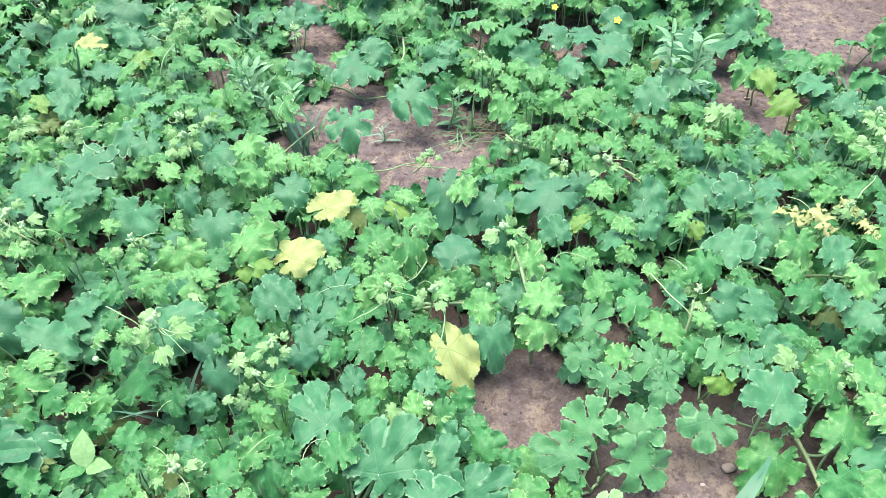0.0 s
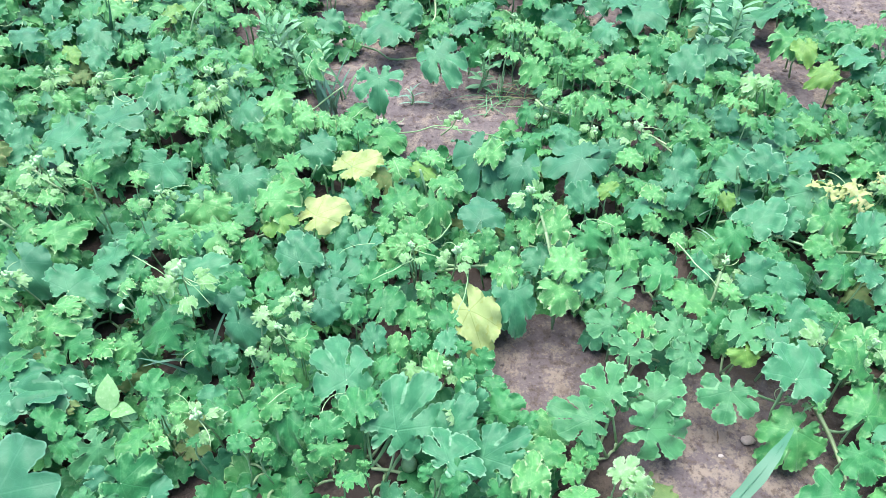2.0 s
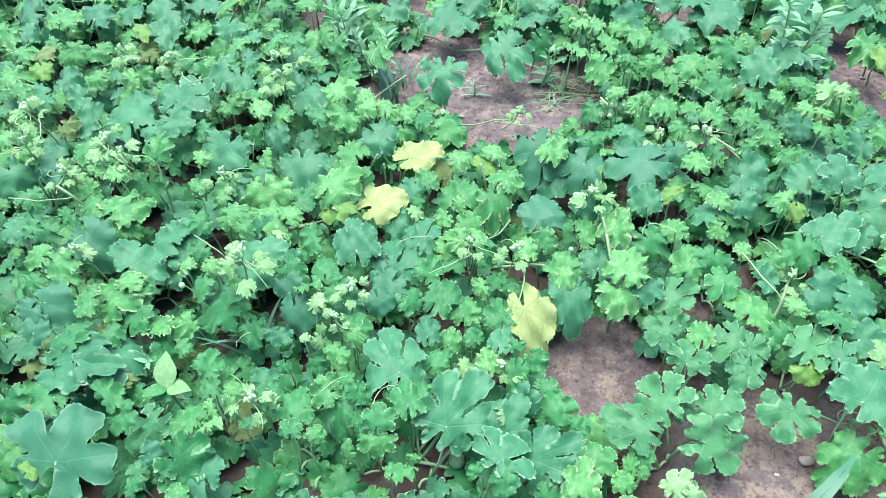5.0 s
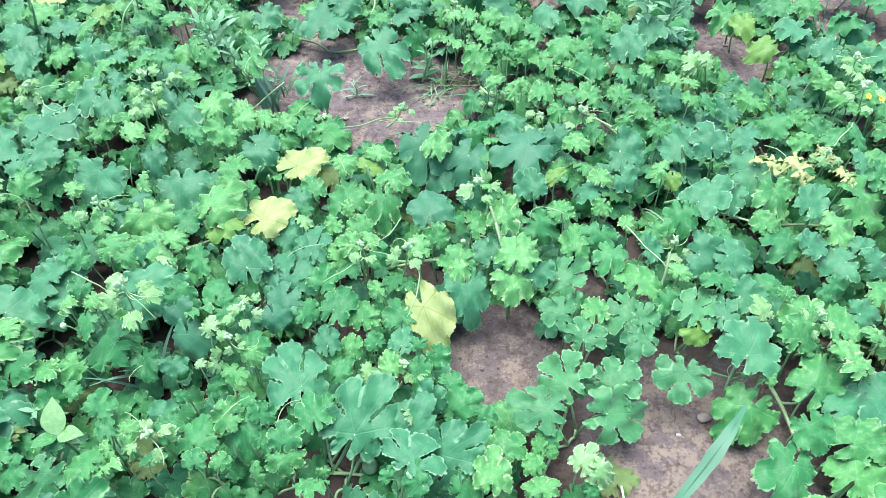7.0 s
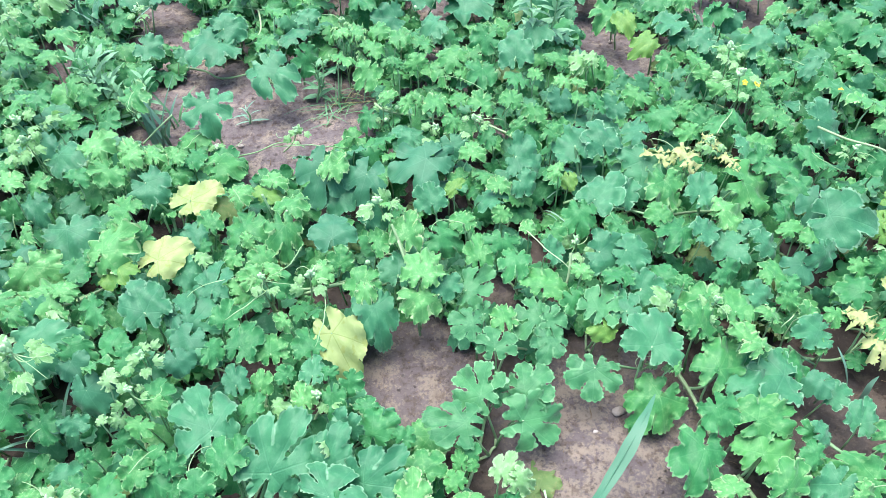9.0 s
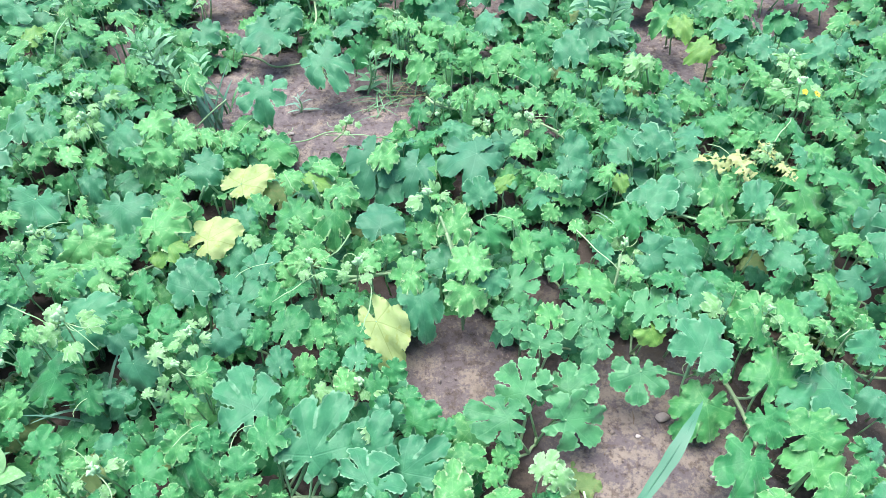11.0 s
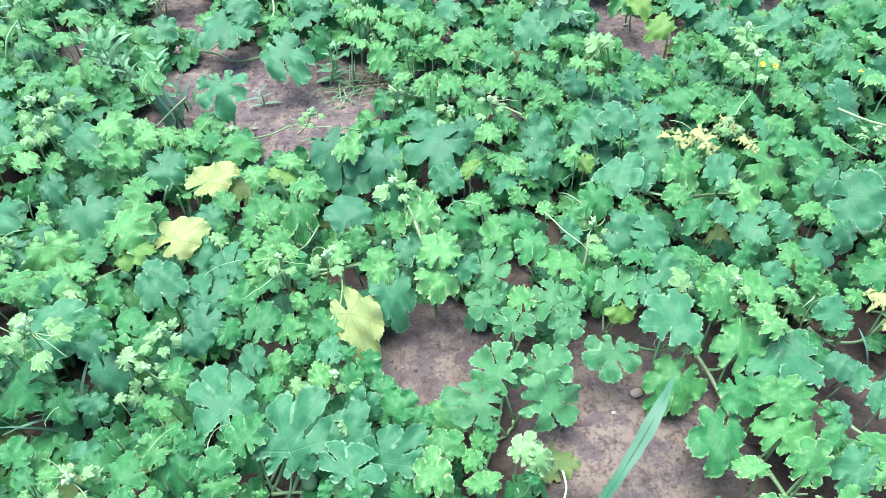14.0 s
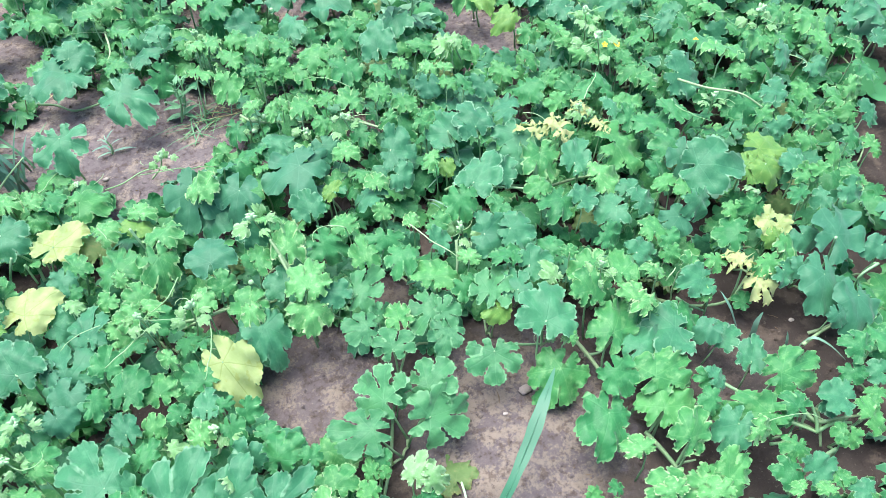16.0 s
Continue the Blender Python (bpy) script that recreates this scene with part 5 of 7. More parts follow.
spread("l", -0.732, 1.741, 0.182, 0.071, 0.067, 25, -7, -24)
spread("l", -0.728, 1.907, 0.189, 0.073, 0.097, -22, -19, 109)
spread("l", -0.684, 1.832, 0.207, 0.066, 0.070, -26, 20, -153)
spread("l", -0.562, 1.835, 0.189, 0.122, 0.084, -8, 18, -161)
spread("q", -1.068, 1.527, 0.194, 0.179, 0.189, 12, -10, -7)
vine_plant(0.43, 1.66, "sprawling green gourd vine with scalloped lobed leaves")
leaf("r", 0.617, 1.953, 0.17, 0.120, 203)
leaf("l", 0.365, 1.389, 0.14, 0.073, 10)
leaf("m", 0.084, 1.740, 0.08, 0.075, 218)
spread("c", 0.151, 1.723, 0.157, 0.045, 0.062, 25, -17, 29)
spread("l", 0.370, 1.859, 0.171, 0.106, 0.103, 11, -15, 45)
spread("l", 0.421, 1.896, 0.145, 0.095, 0.075, 22, -6, -11)
spread("r", 0.544, 1.833, 0.173, 0.148, 0.108, 32, -12, -16)
spread("l", 0.322, 1.859, 0.148, 0.103, 0.071, -14, -4, 180)
spread("m", 0.440, 1.814, 0.157, 0.117, 0.093, -15, -16, 175)
spread("l", 0.375, 1.811, 0.145, 0.071, 0.051, 19, 19, -22)
spread("m", 0.536, 1.750, 0.147, 0.115, 0.079, 4, 15, -5)
spread("l", 0.581, 1.732, 0.171, 0.054, 0.050, 18, 10, -23)
spread("l", 0.656, 1.799, 0.168, 0.060, 0.079, 31, 7, -18)
spread("t", 0.742, 1.793, 0.162, 0.068, 0.094, 28, -10, 64)
spread("c", 0.651, 1.685, 0.171, 0.073, 0.067, 12, 21, -17)
spread("c", 0.691, 1.678, 0.169, 0.040, 0.049, 20, 7, -33)
spread("c", 0.201, 1.671, 0.170, 0.043, 0.060, 16, -30, 56)
spread("c", 0.228, 1.703, 0.157, 0.044, 0.057, 4, 31, -65)
spread("l", 0.278, 1.673, 0.150, 0.109, 0.075, 11, 11, -11)
spread("l", 0.348, 1.674, 0.158, 0.059, 0.065, 26, -3, 3)
spread("l", 0.405, 1.645, 0.156, 0.102, 0.085, 8, 21, -36)
spread("l", 0.489, 1.639, 0.163, 0.077, 0.070, 22, 18, -20)
spread("h", 0.629, 1.639, 0.160, 0.076, 0.080, -33, -14, 161)
spread("l", 0.680, 1.624, 0.154, 0.068, 0.070, 6, 4, -37)
spread("l", 0.549, 1.624, 0.142, 0.073, 0.076, -11, -10, 162)
spread("l", 0.322, 1.617, 0.142, 0.061, 0.055, -9, -18, 149)
spread("l", 0.477, 1.537, 0.162, 0.052, 0.072, -19, 21, -143)
spread("m", 0.406, 1.530, 0.144, 0.059, 0.080, -5, -23, 98)
spread("c", 0.332, 1.431, 0.173, 0.067, 0.071, 22, -5, -20)
spread("r", 0.452, 1.422, 0.158, 0.097, 0.135, -6, 26, -112)
spread("r", 0.292, 1.508, 0.158, 0.079, 0.096, -21, 9, -170)
spread("R", 0.246, 1.469, 0.147, 0.087, 0.116, -12, 12, -134)
spread("r", 0.189, 1.570, 0.142, 0.053, 0.074, -6, -17, 125)
spread("l", 0.557, 1.488, 0.174, 0.059, 0.081, -20, 7, -137)
vine_plant(-1.47, 1.79, "sprawling green gourd vine with scalloped lobed leaves")
leaf("t", -1.281, 1.678, 0.22, 0.082, 114)
leaf("l", -1.623, 1.623, 0.17, 0.101, 13)
spread("r", -1.753, 1.976, 0.160, 0.109, 0.152, -5, -25, 107)
spread("l", -1.616, 1.916, 0.172, 0.102, 0.127, 18, 5, -15)
spread("r", -1.525, 1.951, 0.165, 0.107, 0.148, 34, -2, -25)
spread("r", -1.407, 1.994, 0.175, 0.095, 0.106, -18, 20, 175)
spread("r", -1.290, 2.012, 0.169, 0.114, 0.159, -1, -14, 132)
spread("l", -1.520, 1.774, 0.164, 0.099, 0.100, -17, 21, -127)
spread("l", -1.584, 1.801, 0.162, 0.059, 0.081, -14, -18, 136)
spread("r", -1.721, 1.859, 0.159, 0.077, 0.107, -17, 5, -88)
spread("l", -1.767, 1.843, 0.166, 0.089, 0.124, -30, -5, 144)
spread("g", -1.559, 1.670, 0.170, 0.076, 0.070, -18, 0, -150)
spread("b", -1.608, 1.753, 0.158, 0.066, 0.072, 11, 12, -107)
spread("r", -1.443, 1.603, 0.186, 0.071, 0.099, -7, 18, -94)
spread("l", -1.375, 1.645, 0.170, 0.063, 0.081, -4, 14, -121)
spread("l", -1.441, 1.794, 0.157, 0.074, 0.091, -17, 9, -131)
spread("l", -1.686, 1.750, 0.151, 0.079, 0.110, 18, -1, -36)
spread("r", -1.489, 1.547, 0.164, 0.082, 0.114, -19, -6, 143)
spread("l", -1.241, 1.652, 0.185, 0.068, 0.092, -25, 5, -145)
spread("c", -1.211, 1.586, 0.214, 0.054, 0.074, -14, -31, 133)
spread("t", -1.165, 1.719, 0.204, 0.063, 0.066, 5, -8, 72)
spread("r", -1.234, 1.820, 0.204, 0.082, 0.114, -0, 20, -54)
spread("g", -1.313, 1.852, 0.193, 0.069, 0.095, 16, 6, -43)
spread("l", -1.148, 1.893, 0.176, 0.063, 0.088, -6, 6, -114)
spread("l", -1.565, 1.544, 0.164, 0.073, 0.101, 24, 14, -25)
spread("c", -1.504, 1.455, 0.175, 0.055, 0.077, 13, -3, 87)
vine_plant(0.24, 2.09, "sprawling green gourd vine with scalloped lobed leaves")
leaf("m", 0.130, 2.233, 0.18, 0.114, 276)
leaf("l", 0.057, 2.320, 0.18, 0.117, 292)
leaf("m", 0.460, 1.935, 0.17, 0.103, 217)
leaf("r", 0.532, 2.349, 0.16, 0.138, 6)
leaf("r", 0.201, 2.167, 0.14, 0.113, 183)
leaf("r", 0.484, 2.219, 0.14, 0.173, 305)
leaf("r", 0.428, 2.299, 0.14, 0.157, 355)
leaf("m", 0.129, 2.226, 0.13, 0.096, 247)
leaf("l", 0.601, 2.319, 0.12, 0.079, 259)
leaf("r", 0.334, 2.323, 0.12, 0.139, 14)
leaf("m", -0.063, 2.006, 0.12, 0.106, 316)
leaf("r", 0.226, 2.329, 0.10, 0.140, 130)
spread("c", 0.081, 2.032, 0.174, 0.111, 0.078, 6, 1, -11)
spread("c", 0.042, 2.022, 0.190, 0.071, 0.061, 11, -8, 19)
spread("l", 0.152, 2.042, 0.162, 0.080, 0.073, 28, -1, -19)
spread("l", 0.123, 1.966, 0.159, 0.073, 0.086, 5, 14, -54)
spread("l", 0.106, 1.849, 0.172, 0.118, 0.081, -21, -17, 150)
spread("l", 0.026, 1.952, 0.149, 0.074, 0.095, -7, -2, -49)
spread("l", 0.178, 1.886, 0.166, 0.052, 0.065, -24, -12, 165)
spread("l", 0.214, 1.974, 0.180, 0.098, 0.073, 17, -9, -9)
spread("l", 0.281, 1.973, 0.152, 0.094, 0.082, -2, 13, -43)
spread("r", 0.343, 2.071, 0.165, 0.092, 0.128, -12, -1, 105)
spread("l", 0.510, 1.998, 0.158, 0.051, 0.071, 33, 11, -17)
spread("l", 0.186, 1.856, 0.179, 0.051, 0.058, 25, 21, -11)
spread("l", 0.250, 1.859, 0.163, 0.059, 0.074, 46, -18, 9)
vine_plant(1.05, 2.20, "green gourd vine with a single fading yellow leaf")
leaf("r", 0.742, 2.248, 0.17, 0.115, 138)
leaf("m", 0.626, 2.331, 0.17, 0.118, 90)
leaf("m", 0.667, 2.292, 0.16, 0.116, 165)
leaf("r", 0.712, 2.147, 0.16, 0.149, 302)
leaf("l", 1.449, 2.260, 0.15, 0.115, 100)
leaf("m", 1.071, 2.090, 0.15, 0.090, 214)
leaf("l", 1.176, 2.097, 0.14, 0.090, 233)
leaf("r", 0.979, 2.364, 0.12, 0.140, 186)
leaf("l", 1.196, 2.173, 0.10, 0.115, 170)
leaf("m", 1.460, 2.169, 0.10, 0.114, 159)
leaf("m", 1.442, 2.263, 0.10, 0.137, 351)
leaf("m", 1.336, 2.291, 0.10, 0.118, 79)
leaf("m", 1.005, 2.300, 0.10, 0.119, 19)
leaf("r", 0.904, 2.290, 0.10, 0.178, 193)
leaf("m", 1.138, 2.211, 0.08, 0.097, 31)
spread("g", 0.945, 2.014, 0.146, 0.115, 0.079, -13, 8, -178)
spread("l", 0.923, 2.077, 0.136, 0.155, 0.117, -8, -20, 133)
spread("r", 1.094, 1.962, 0.151, 0.147, 0.101, 6, -6, 117)
spread("l", 1.457, 1.968, 0.138, 0.068, 0.094, 24, -14, 42)
spread("l", 1.572, 1.997, 0.142, 0.065, 0.090, -25, 19, -141)
vine_plant(-0.33, 2.26, "sprawling green gourd vine with scalloped lobed leaves")
leaf("l", -0.147, 2.204, 0.18, 0.095, 33)
leaf("l", -0.260, 2.385, 0.17, 0.100, 128)
leaf("m", 0.000, 2.426, 0.16, 0.121, 2)
leaf("l", -0.203, 2.450, 0.15, 0.122, 139)
leaf("l", -0.387, 2.429, 0.14, 0.122, 354)
leaf("r", -0.565, 2.465, 0.14, 0.123, 35)
leaf("m", -0.112, 2.388, 0.14, 0.121, 336)
leaf("m", -0.306, 2.398, 0.12, 0.122, 195)
leaf("m", -0.478, 2.494, 0.12, 0.125, 172)
leaf("r", -0.644, 2.488, 0.12, 0.125, 98)
leaf("m", -0.696, 2.388, 0.10, 0.102, 26)
spread("l", -0.719, 2.174, 0.140, 0.101, 0.092, 12, 10, -0)
spread("m", -0.572, 1.984, 0.150, 0.089, 0.101, -19, 14, -137)
spread("r", -0.581, 2.169, 0.127, 0.093, 0.109, -19, 14, -122)
spread("r", -0.349, 2.151, 0.124, 0.180, 0.160, -1, -13, 127)
spread("r", -0.330, 2.191, 0.143, 0.134, 0.114, 6, 30, -59)
spread("q", -0.200, 1.952, 0.147, 0.204, 0.141, -10, 16, -155)
spread("l", -0.195, 2.061, 0.157, 0.076, 0.072, 18, -10, 4)
spread("r", -0.103, 2.106, 0.141, 0.096, 0.112, 10, -5, 32)
spread("r", -0.060, 2.163, 0.167, 0.063, 0.088, 25, -13, 16)
vine_plant(-1.11, 2.27, "green gourd vine with a single fading yellow leaf")
leaf("m", -1.530, 2.423, 0.19, 0.101, 105)
leaf("r", -1.233, 2.433, 0.18, 0.162, 251)
leaf("c", -1.271, 2.139, 0.18, 0.108, 135)
leaf("t", -1.389, 2.463, 0.17, 0.123, 180)
leaf("m", -1.366, 2.142, 0.17, 0.109, 257)
leaf("t", -0.919, 2.467, 0.17, 0.102, 18)
leaf("r", -1.195, 2.094, 0.15, 0.108, 86)
leaf("m", -1.078, 2.511, 0.15, 0.104, 151)
leaf("m", -0.953, 2.132, 0.15, 0.091, 110)
leaf("y", -1.310, 2.261, 0.15, 0.097, 217)
leaf("r", -1.557, 2.387, 0.14, 0.141, 331)
leaf("m", -0.769, 2.107, 0.14, 0.082, 224)
leaf("m", -1.333, 2.376, 0.14, 0.121, 284)
leaf("r", -1.431, 2.311, 0.14, 0.139, 138)
leaf("r", -0.778, 2.419, 0.12, 0.102, 240)
leaf("m", -0.775, 2.520, 0.12, 0.126, 86)
spread("r", -1.174, 2.287, 0.182, 0.098, 0.136, -33, -6, 158)
spread("c", -0.999, 2.242, 0.198, 0.069, 0.095, 3, 5, -102)
spread("l", -0.844, 2.211, 0.166, 0.096, 0.128, 12, -1, -41)
spread("l", -0.841, 2.074, 0.173, 0.082, 0.089, 20, -0, 12)
spread("l", -0.932, 2.146, 0.185, 0.066, 0.092, 19, 6, -43)
spread("g", -1.058, 2.063, 0.196, 0.080, 0.111, 20, -12, 70)
spread("l", -1.061, 2.088, 0.170, 0.056, 0.078, 15, 20, -89)
spread("l", -1.092, 2.008, 0.188, 0.068, 0.094, 10, -31, 54)
spread("l", -0.992, 1.971, 0.166, 0.057, 0.072, 22, -22, 39)

# ---- the lower layer of leaves, filling the stands between the bare stretches ----
def fill_leaves():
    r = random.Random(23)
    step = 0.047
    heroes = list(LEAVES)
    grid = {}
    for h in heroes:
        grid.setdefault((int(h[0] // 0.2), int(h[1] // 0.2)), []).append(h)
    y = 0.22
    while y < 3.35:
        x = -2.75
        while x < 2.95:
            px, py = x + r.uniform(-0.5, 0.5) * step, y + r.uniform(-0.5, 0.5) * step
            x += step
            if px < -(0.85 + 0.62 * py) or px > 1.0 + 0.62 * py or in_bare(px, py):
                continue
            near = [h for i in (-1, 0, 1) for j in (-1, 0, 1) for h in grid.get((int(px // 0.2) + i, int(py // 0.2) + j), ())]
            over = [h for h in near if math.hypot(h[0] - px, h[1] - py) < 0.28 * h[3]]
            if over and r.random() < 0.75:
                continue
            open_sky = not [h for h in near if math.hypot(h[0] - px, h[1] - py) < 0.16]
            roof = min([h[2] for h in near if math.hypot(h[0] - px, h[1] - py) < 0.13] + [0.22])
            z = r.uniform(0.09, 0.19) if open_sky else max(0.025, r.choice((0.12, 0.28, 0.5) if py < 1.35 else (0.35, 0.6, 0.88)) * r.uniform(0.85, 1.1) * (roof - 0.025))
            size = r.uniform(0.075, 0.125) if open_sky else r.uniform(0.06, 0.105)
            if px > 0.6 and py < 0.85 and r.random() < 0.5:
                continue
            if in_bare(px, py + 1.15 * z):
                z, size = 0.03, min(size, 0.07)
                if in_bare(px, py + 0.06):
                    continue
            # more light green leaves from 1.4 m on: haze put into the leaf colours
            kind = r.choices("rmlb", (30, 44, 22, 4) if py < 1.4 else (26, 30, 42, 2))[0]
            plant = min(PLANTS, key=lambda p: (p[1] - px) ** 2 + (p[2] - py) ** 2)
            set_leaf(plant, LOW[kind][r.randrange(8)], kind, px, py, z, size, r.uniform(0, 360), r.gauss(12, 12), r.gauss(-5, 20), r.gauss(0, 20), z > 0.085, r, 1.0, False)
        y += step


fill_leaves()


def field_round():
    """The same vines going on around the nearer plants, as one sheet of leaves with ragged borders."""
    r = random.Random(91)
    outline = []
    for kind in "rml":
        me = leaf_mesh(kind, 90, 30, 0.4)
        outline.append(([v.co.copy() for v in me.vertices], [tuple(p.vertices) for p in me.polygons]))
        bpy.data.meshes.remove(me)
    sheets = [([], []) for _ in range(3)]
    for _ in range(17000):
        x, y = r.uniform(-6.5, 6.8), r.uniform(-4.5, 8.0)
        inside = -(0.85 + 0.62 * y) < x < 1.0 + 0.62 * y and 0.2 < y < 3.36
        path = abs(x - 0.1 + 0.25 * noise.noise((y * 0.8, 3.0, 0))) < 0.55 and y < 0.15
        edge = math.hypot(x - 0.1, y - 1.7) > 5.0 + 1.2 * noise.noise((x * 0.5, y * 0.5, 8.0))
        if inside or path or edge or noise.noise((x * 1.1, y * 1.1, 4.0)) > 0.33:
            continue
        k = r.randrange(3)
        verts, faces = outline[k]
        size = r.uniform(0.09, 0.15)
        m = Matrix.Translation((x, y, r.uniform(0.04, 0.2))) @ Matrix.Rotation(r.uniform(0, 6.28), 4, "Z") @ Matrix.Rotation(r.gauss(0, 0.3), 4, "X") @ Matrix.Rotation(r.gauss(0, 0.3), 4, "Y") @ Matrix.Diagonal((size, size, size, 1))
        n = len(sheets[k][0])
        sheets[k][0].extend(m @ v for v in verts)
        sheets[k][1].extend(tuple(i + n for i in f) for f in faces)
    for (verts, faces), kind, tone in zip(sheets, "rml", ("deep green", "green", "light green")):
        tagged(new("gourd_field", mesh_of("gourd_field", verts, faces, LEAF_MATS[kind])), f"wide spread of {tone} gourd vine leaves", "vine leaves", kind="stuff")


field_round()


# ---- creeping vines that carry the leaves ----
def vine_network(plant):
    """Creeping stems from the root through the feet of the leaf stalks, nearest first."""
    ob, x, y, feet = plant
    r = random.Random(int(x * 1000 + y * 77))
    root = Vector((x, y, ground_height(x, y)))
    done, rest = [root], [f for f in feet if (f - root).length < 0.6][:60]
    pieces = list(STALKS.get(ob.name, ()))
    while rest:
        a, b = min(((p, q) for p in done[-40:] for q in rest), key=lambda pq: (pq[0] - pq[1]).length)
        rest.remove(b)
        done.append(b)
        mid = (a + b) / 2 + Vector((r.uniform(-0.15, 0.15) * (b - a).y, r.uniform(-0.15, 0.15) * (b - a).x, 0.012))
        if in_bare(mid.x, mid.y) and (b - a).length > 0.04:
            continue
        pieces.append(tube(smooth_line([a, mid, b], 3), [0.0030] * 7, 5))
    if pieces:
        v, f = joined(pieces)
        part("vine", mesh_of("vine", v, f, STEM), ob)


for plant in PLANTS:
    vine_network(plant)


def nearest_plant(x, y):
    return min(PLANTS, key=lambda p: (p[1] - x) ** 2 + (p[2] - y) ** 2)


def stem(points, radius=0.0045, name="stem", material=None, sides=7):
    """A stem in plain view on the plant that stands nearest."""
    line = smooth_line(points, 6)
    if name == "tendril":
        line = [q + 0.005 * Vector((noise.noise(q * 31), noise.noise(q * 27 + Vector((5, 0, 0))), noise.noise(q * 29 + Vector((9, 0, 0))))) for q in line]
    radius, n = radius * 0.72, len(line)
    v, f = tube(line, [radius * (1.0 - 0.35 * i / n) for i in range(n)], sides)
    p = nearest_plant(points[0][0], points[0][1])
    return part(name, mesh_of(name, v, f, material or STEM), p[0])


stem([(-0.146, 1.141, 0.05), (-0.076, 1.140, 0.07), (0.007, 1.163, 0.06), (0.049, 1.151, 0.04), (0.108, 1.160, 0.03)], 0.006)
stem([(0.154, 1.089, 0.10), (0.133, 1.125, 0.13), (0.114, 1.162, 0.17), (0.100, 1.197, 0.20)], 0.0065)
stem([(0.173, 0.617, 0.015), (0.208, 0.679, 0.03), (0.240, 0.753, 0.07), (0.290, 0.860, 0.05), (0.338, 0.946, 0.02)], 0.0055)
stem([(-0.497, 2.180, 0.025), (-0.417, 2.143, 0.025), (-0.357, 2.091, 0.025), (-0.242, 2.072, 0.05)], 0.006)
stem([(1.238, 1.348, 0.20), (1.269, 1.269, 0.22), (1.325, 1.207, 0.23), (1.374, 1.166, 0.20)], 0.005)
stem([(0.072, 2.076, 0.10), (0.141, 2.009, 0.10), (0.210, 1.957, 0.06), (0.316, 1.936, 0.05), (0.435, 1.901, 0.04)], 0.006)
stem([(0.111, 1.779, 0.10), (0.141, 1.738, 0.10), (0.208, 1.734, 0.08), (0.309, 1.728, 0.05)], 0.006)
stem([(0.387, 1.624, 0.13), (0.448, 1.596, 0.10), (0.508, 1.557, 0.07)], 0.005)


# ---- downy shoot tips with tendrils ----
def shoot_mesh(seed):
    r = random.Random(seed)
    pieces = []
    for k in range(14):
        a, up = r.uniform(0, 6.28), r.uniform(0.35, 1.5)
        way = Vector((math.cos(a) * math.cos(up), math.sin(a) * math.cos(up), math.sin(up)))
        length, wide = r.uniform(0.30, 0.75), r.uniform(0.08, 0.15)
        bow = Vector((r.uniform(-0.15, 0.15), r.uniform(-0.15, 0.15), 0.12))
        pts = [way * length * t + bow * math.sin(t * 3.1) for t in (0, 0.3, 0.6, 0.85, 1.0)]
        pieces.append(tube(pts, [0.04, wide * 0.8, wide * r.uniform(0.9, 1.3), wide * 0.7, 0.015], 6))
    return mesh_of("shoot_tip", *joined(pieces), DOWN)


SHOOTS = [shoot_mesh(n) for n in range(5)]
rng_shoot = random.Random(31)


def tendril(x, y, z, heading, length, curl=0.5):
    r = rng_shoot
    pts, a, p = [], radians(heading), Vector((x, y, z))
    turn = r.uniform(-curl, curl)
    for k in range(9):
        pts.append(p.copy())
        p += Vector((math.cos(a), math.sin(a), r.uniform(-0.2, 0.25))) * length / 8
        a += turn * (0.3 + 0.2 * k)
    v, f = tube(pts, [0.0012 - 0.00007 * k for k in range(9)], 5)
    part("tendril", mesh_of("tendril", v, f, TENDRIL), nearest_plant(x, y)[0])


def shoot(x, y, z, size=0.035, tendrils=1):
    r = rng_shoot
    p = nearest_plant(x, y)
    m = Matrix.Translation((x, y, z - 0.1 * size)) @ Matrix.Rotation(r.uniform(0, 6.28), 4, "Z") @ Matrix.Diagonal((size * 0.72, size * 0.72, size * 0.95, 1))
    part("shoot_tip", SHOOTS[r.randrange(5)], p[0], m, "downy whitish shoot tip")
    foot = (x + r.uniform(-0.05, 0.05), y + r.uniform(0.0, 0.06), ground_height(x, y) + 0.01)
    stem([foot, ((x + foot[0]) / 2 + 0.01, (y + foot[1]) / 2, z * 0.55), (x, y, z)], 0.0035)
    for _ in range(tendrils):
        tendril(x, y, z - 0.01, r.uniform(0, 360), r.uniform(0.05, 0.11))
    # small crumpled leaves standing round the tip
    for k in range(5):
        a, d = k * 1.26 + r.uniform(-0.4, 0.4), size * r.uniform(0.5, 1.1)
        set_leaf(p, SMALL["t"][r.randrange(5)], "t", x + d * math.cos(a), y + d * math.sin(a), z - r.uniform(0.005, 0.03), size * r.uniform(0.6, 0.95), math.degrees(a), 12, r.gauss(30, 20), r.gauss(0, 25), False, r)


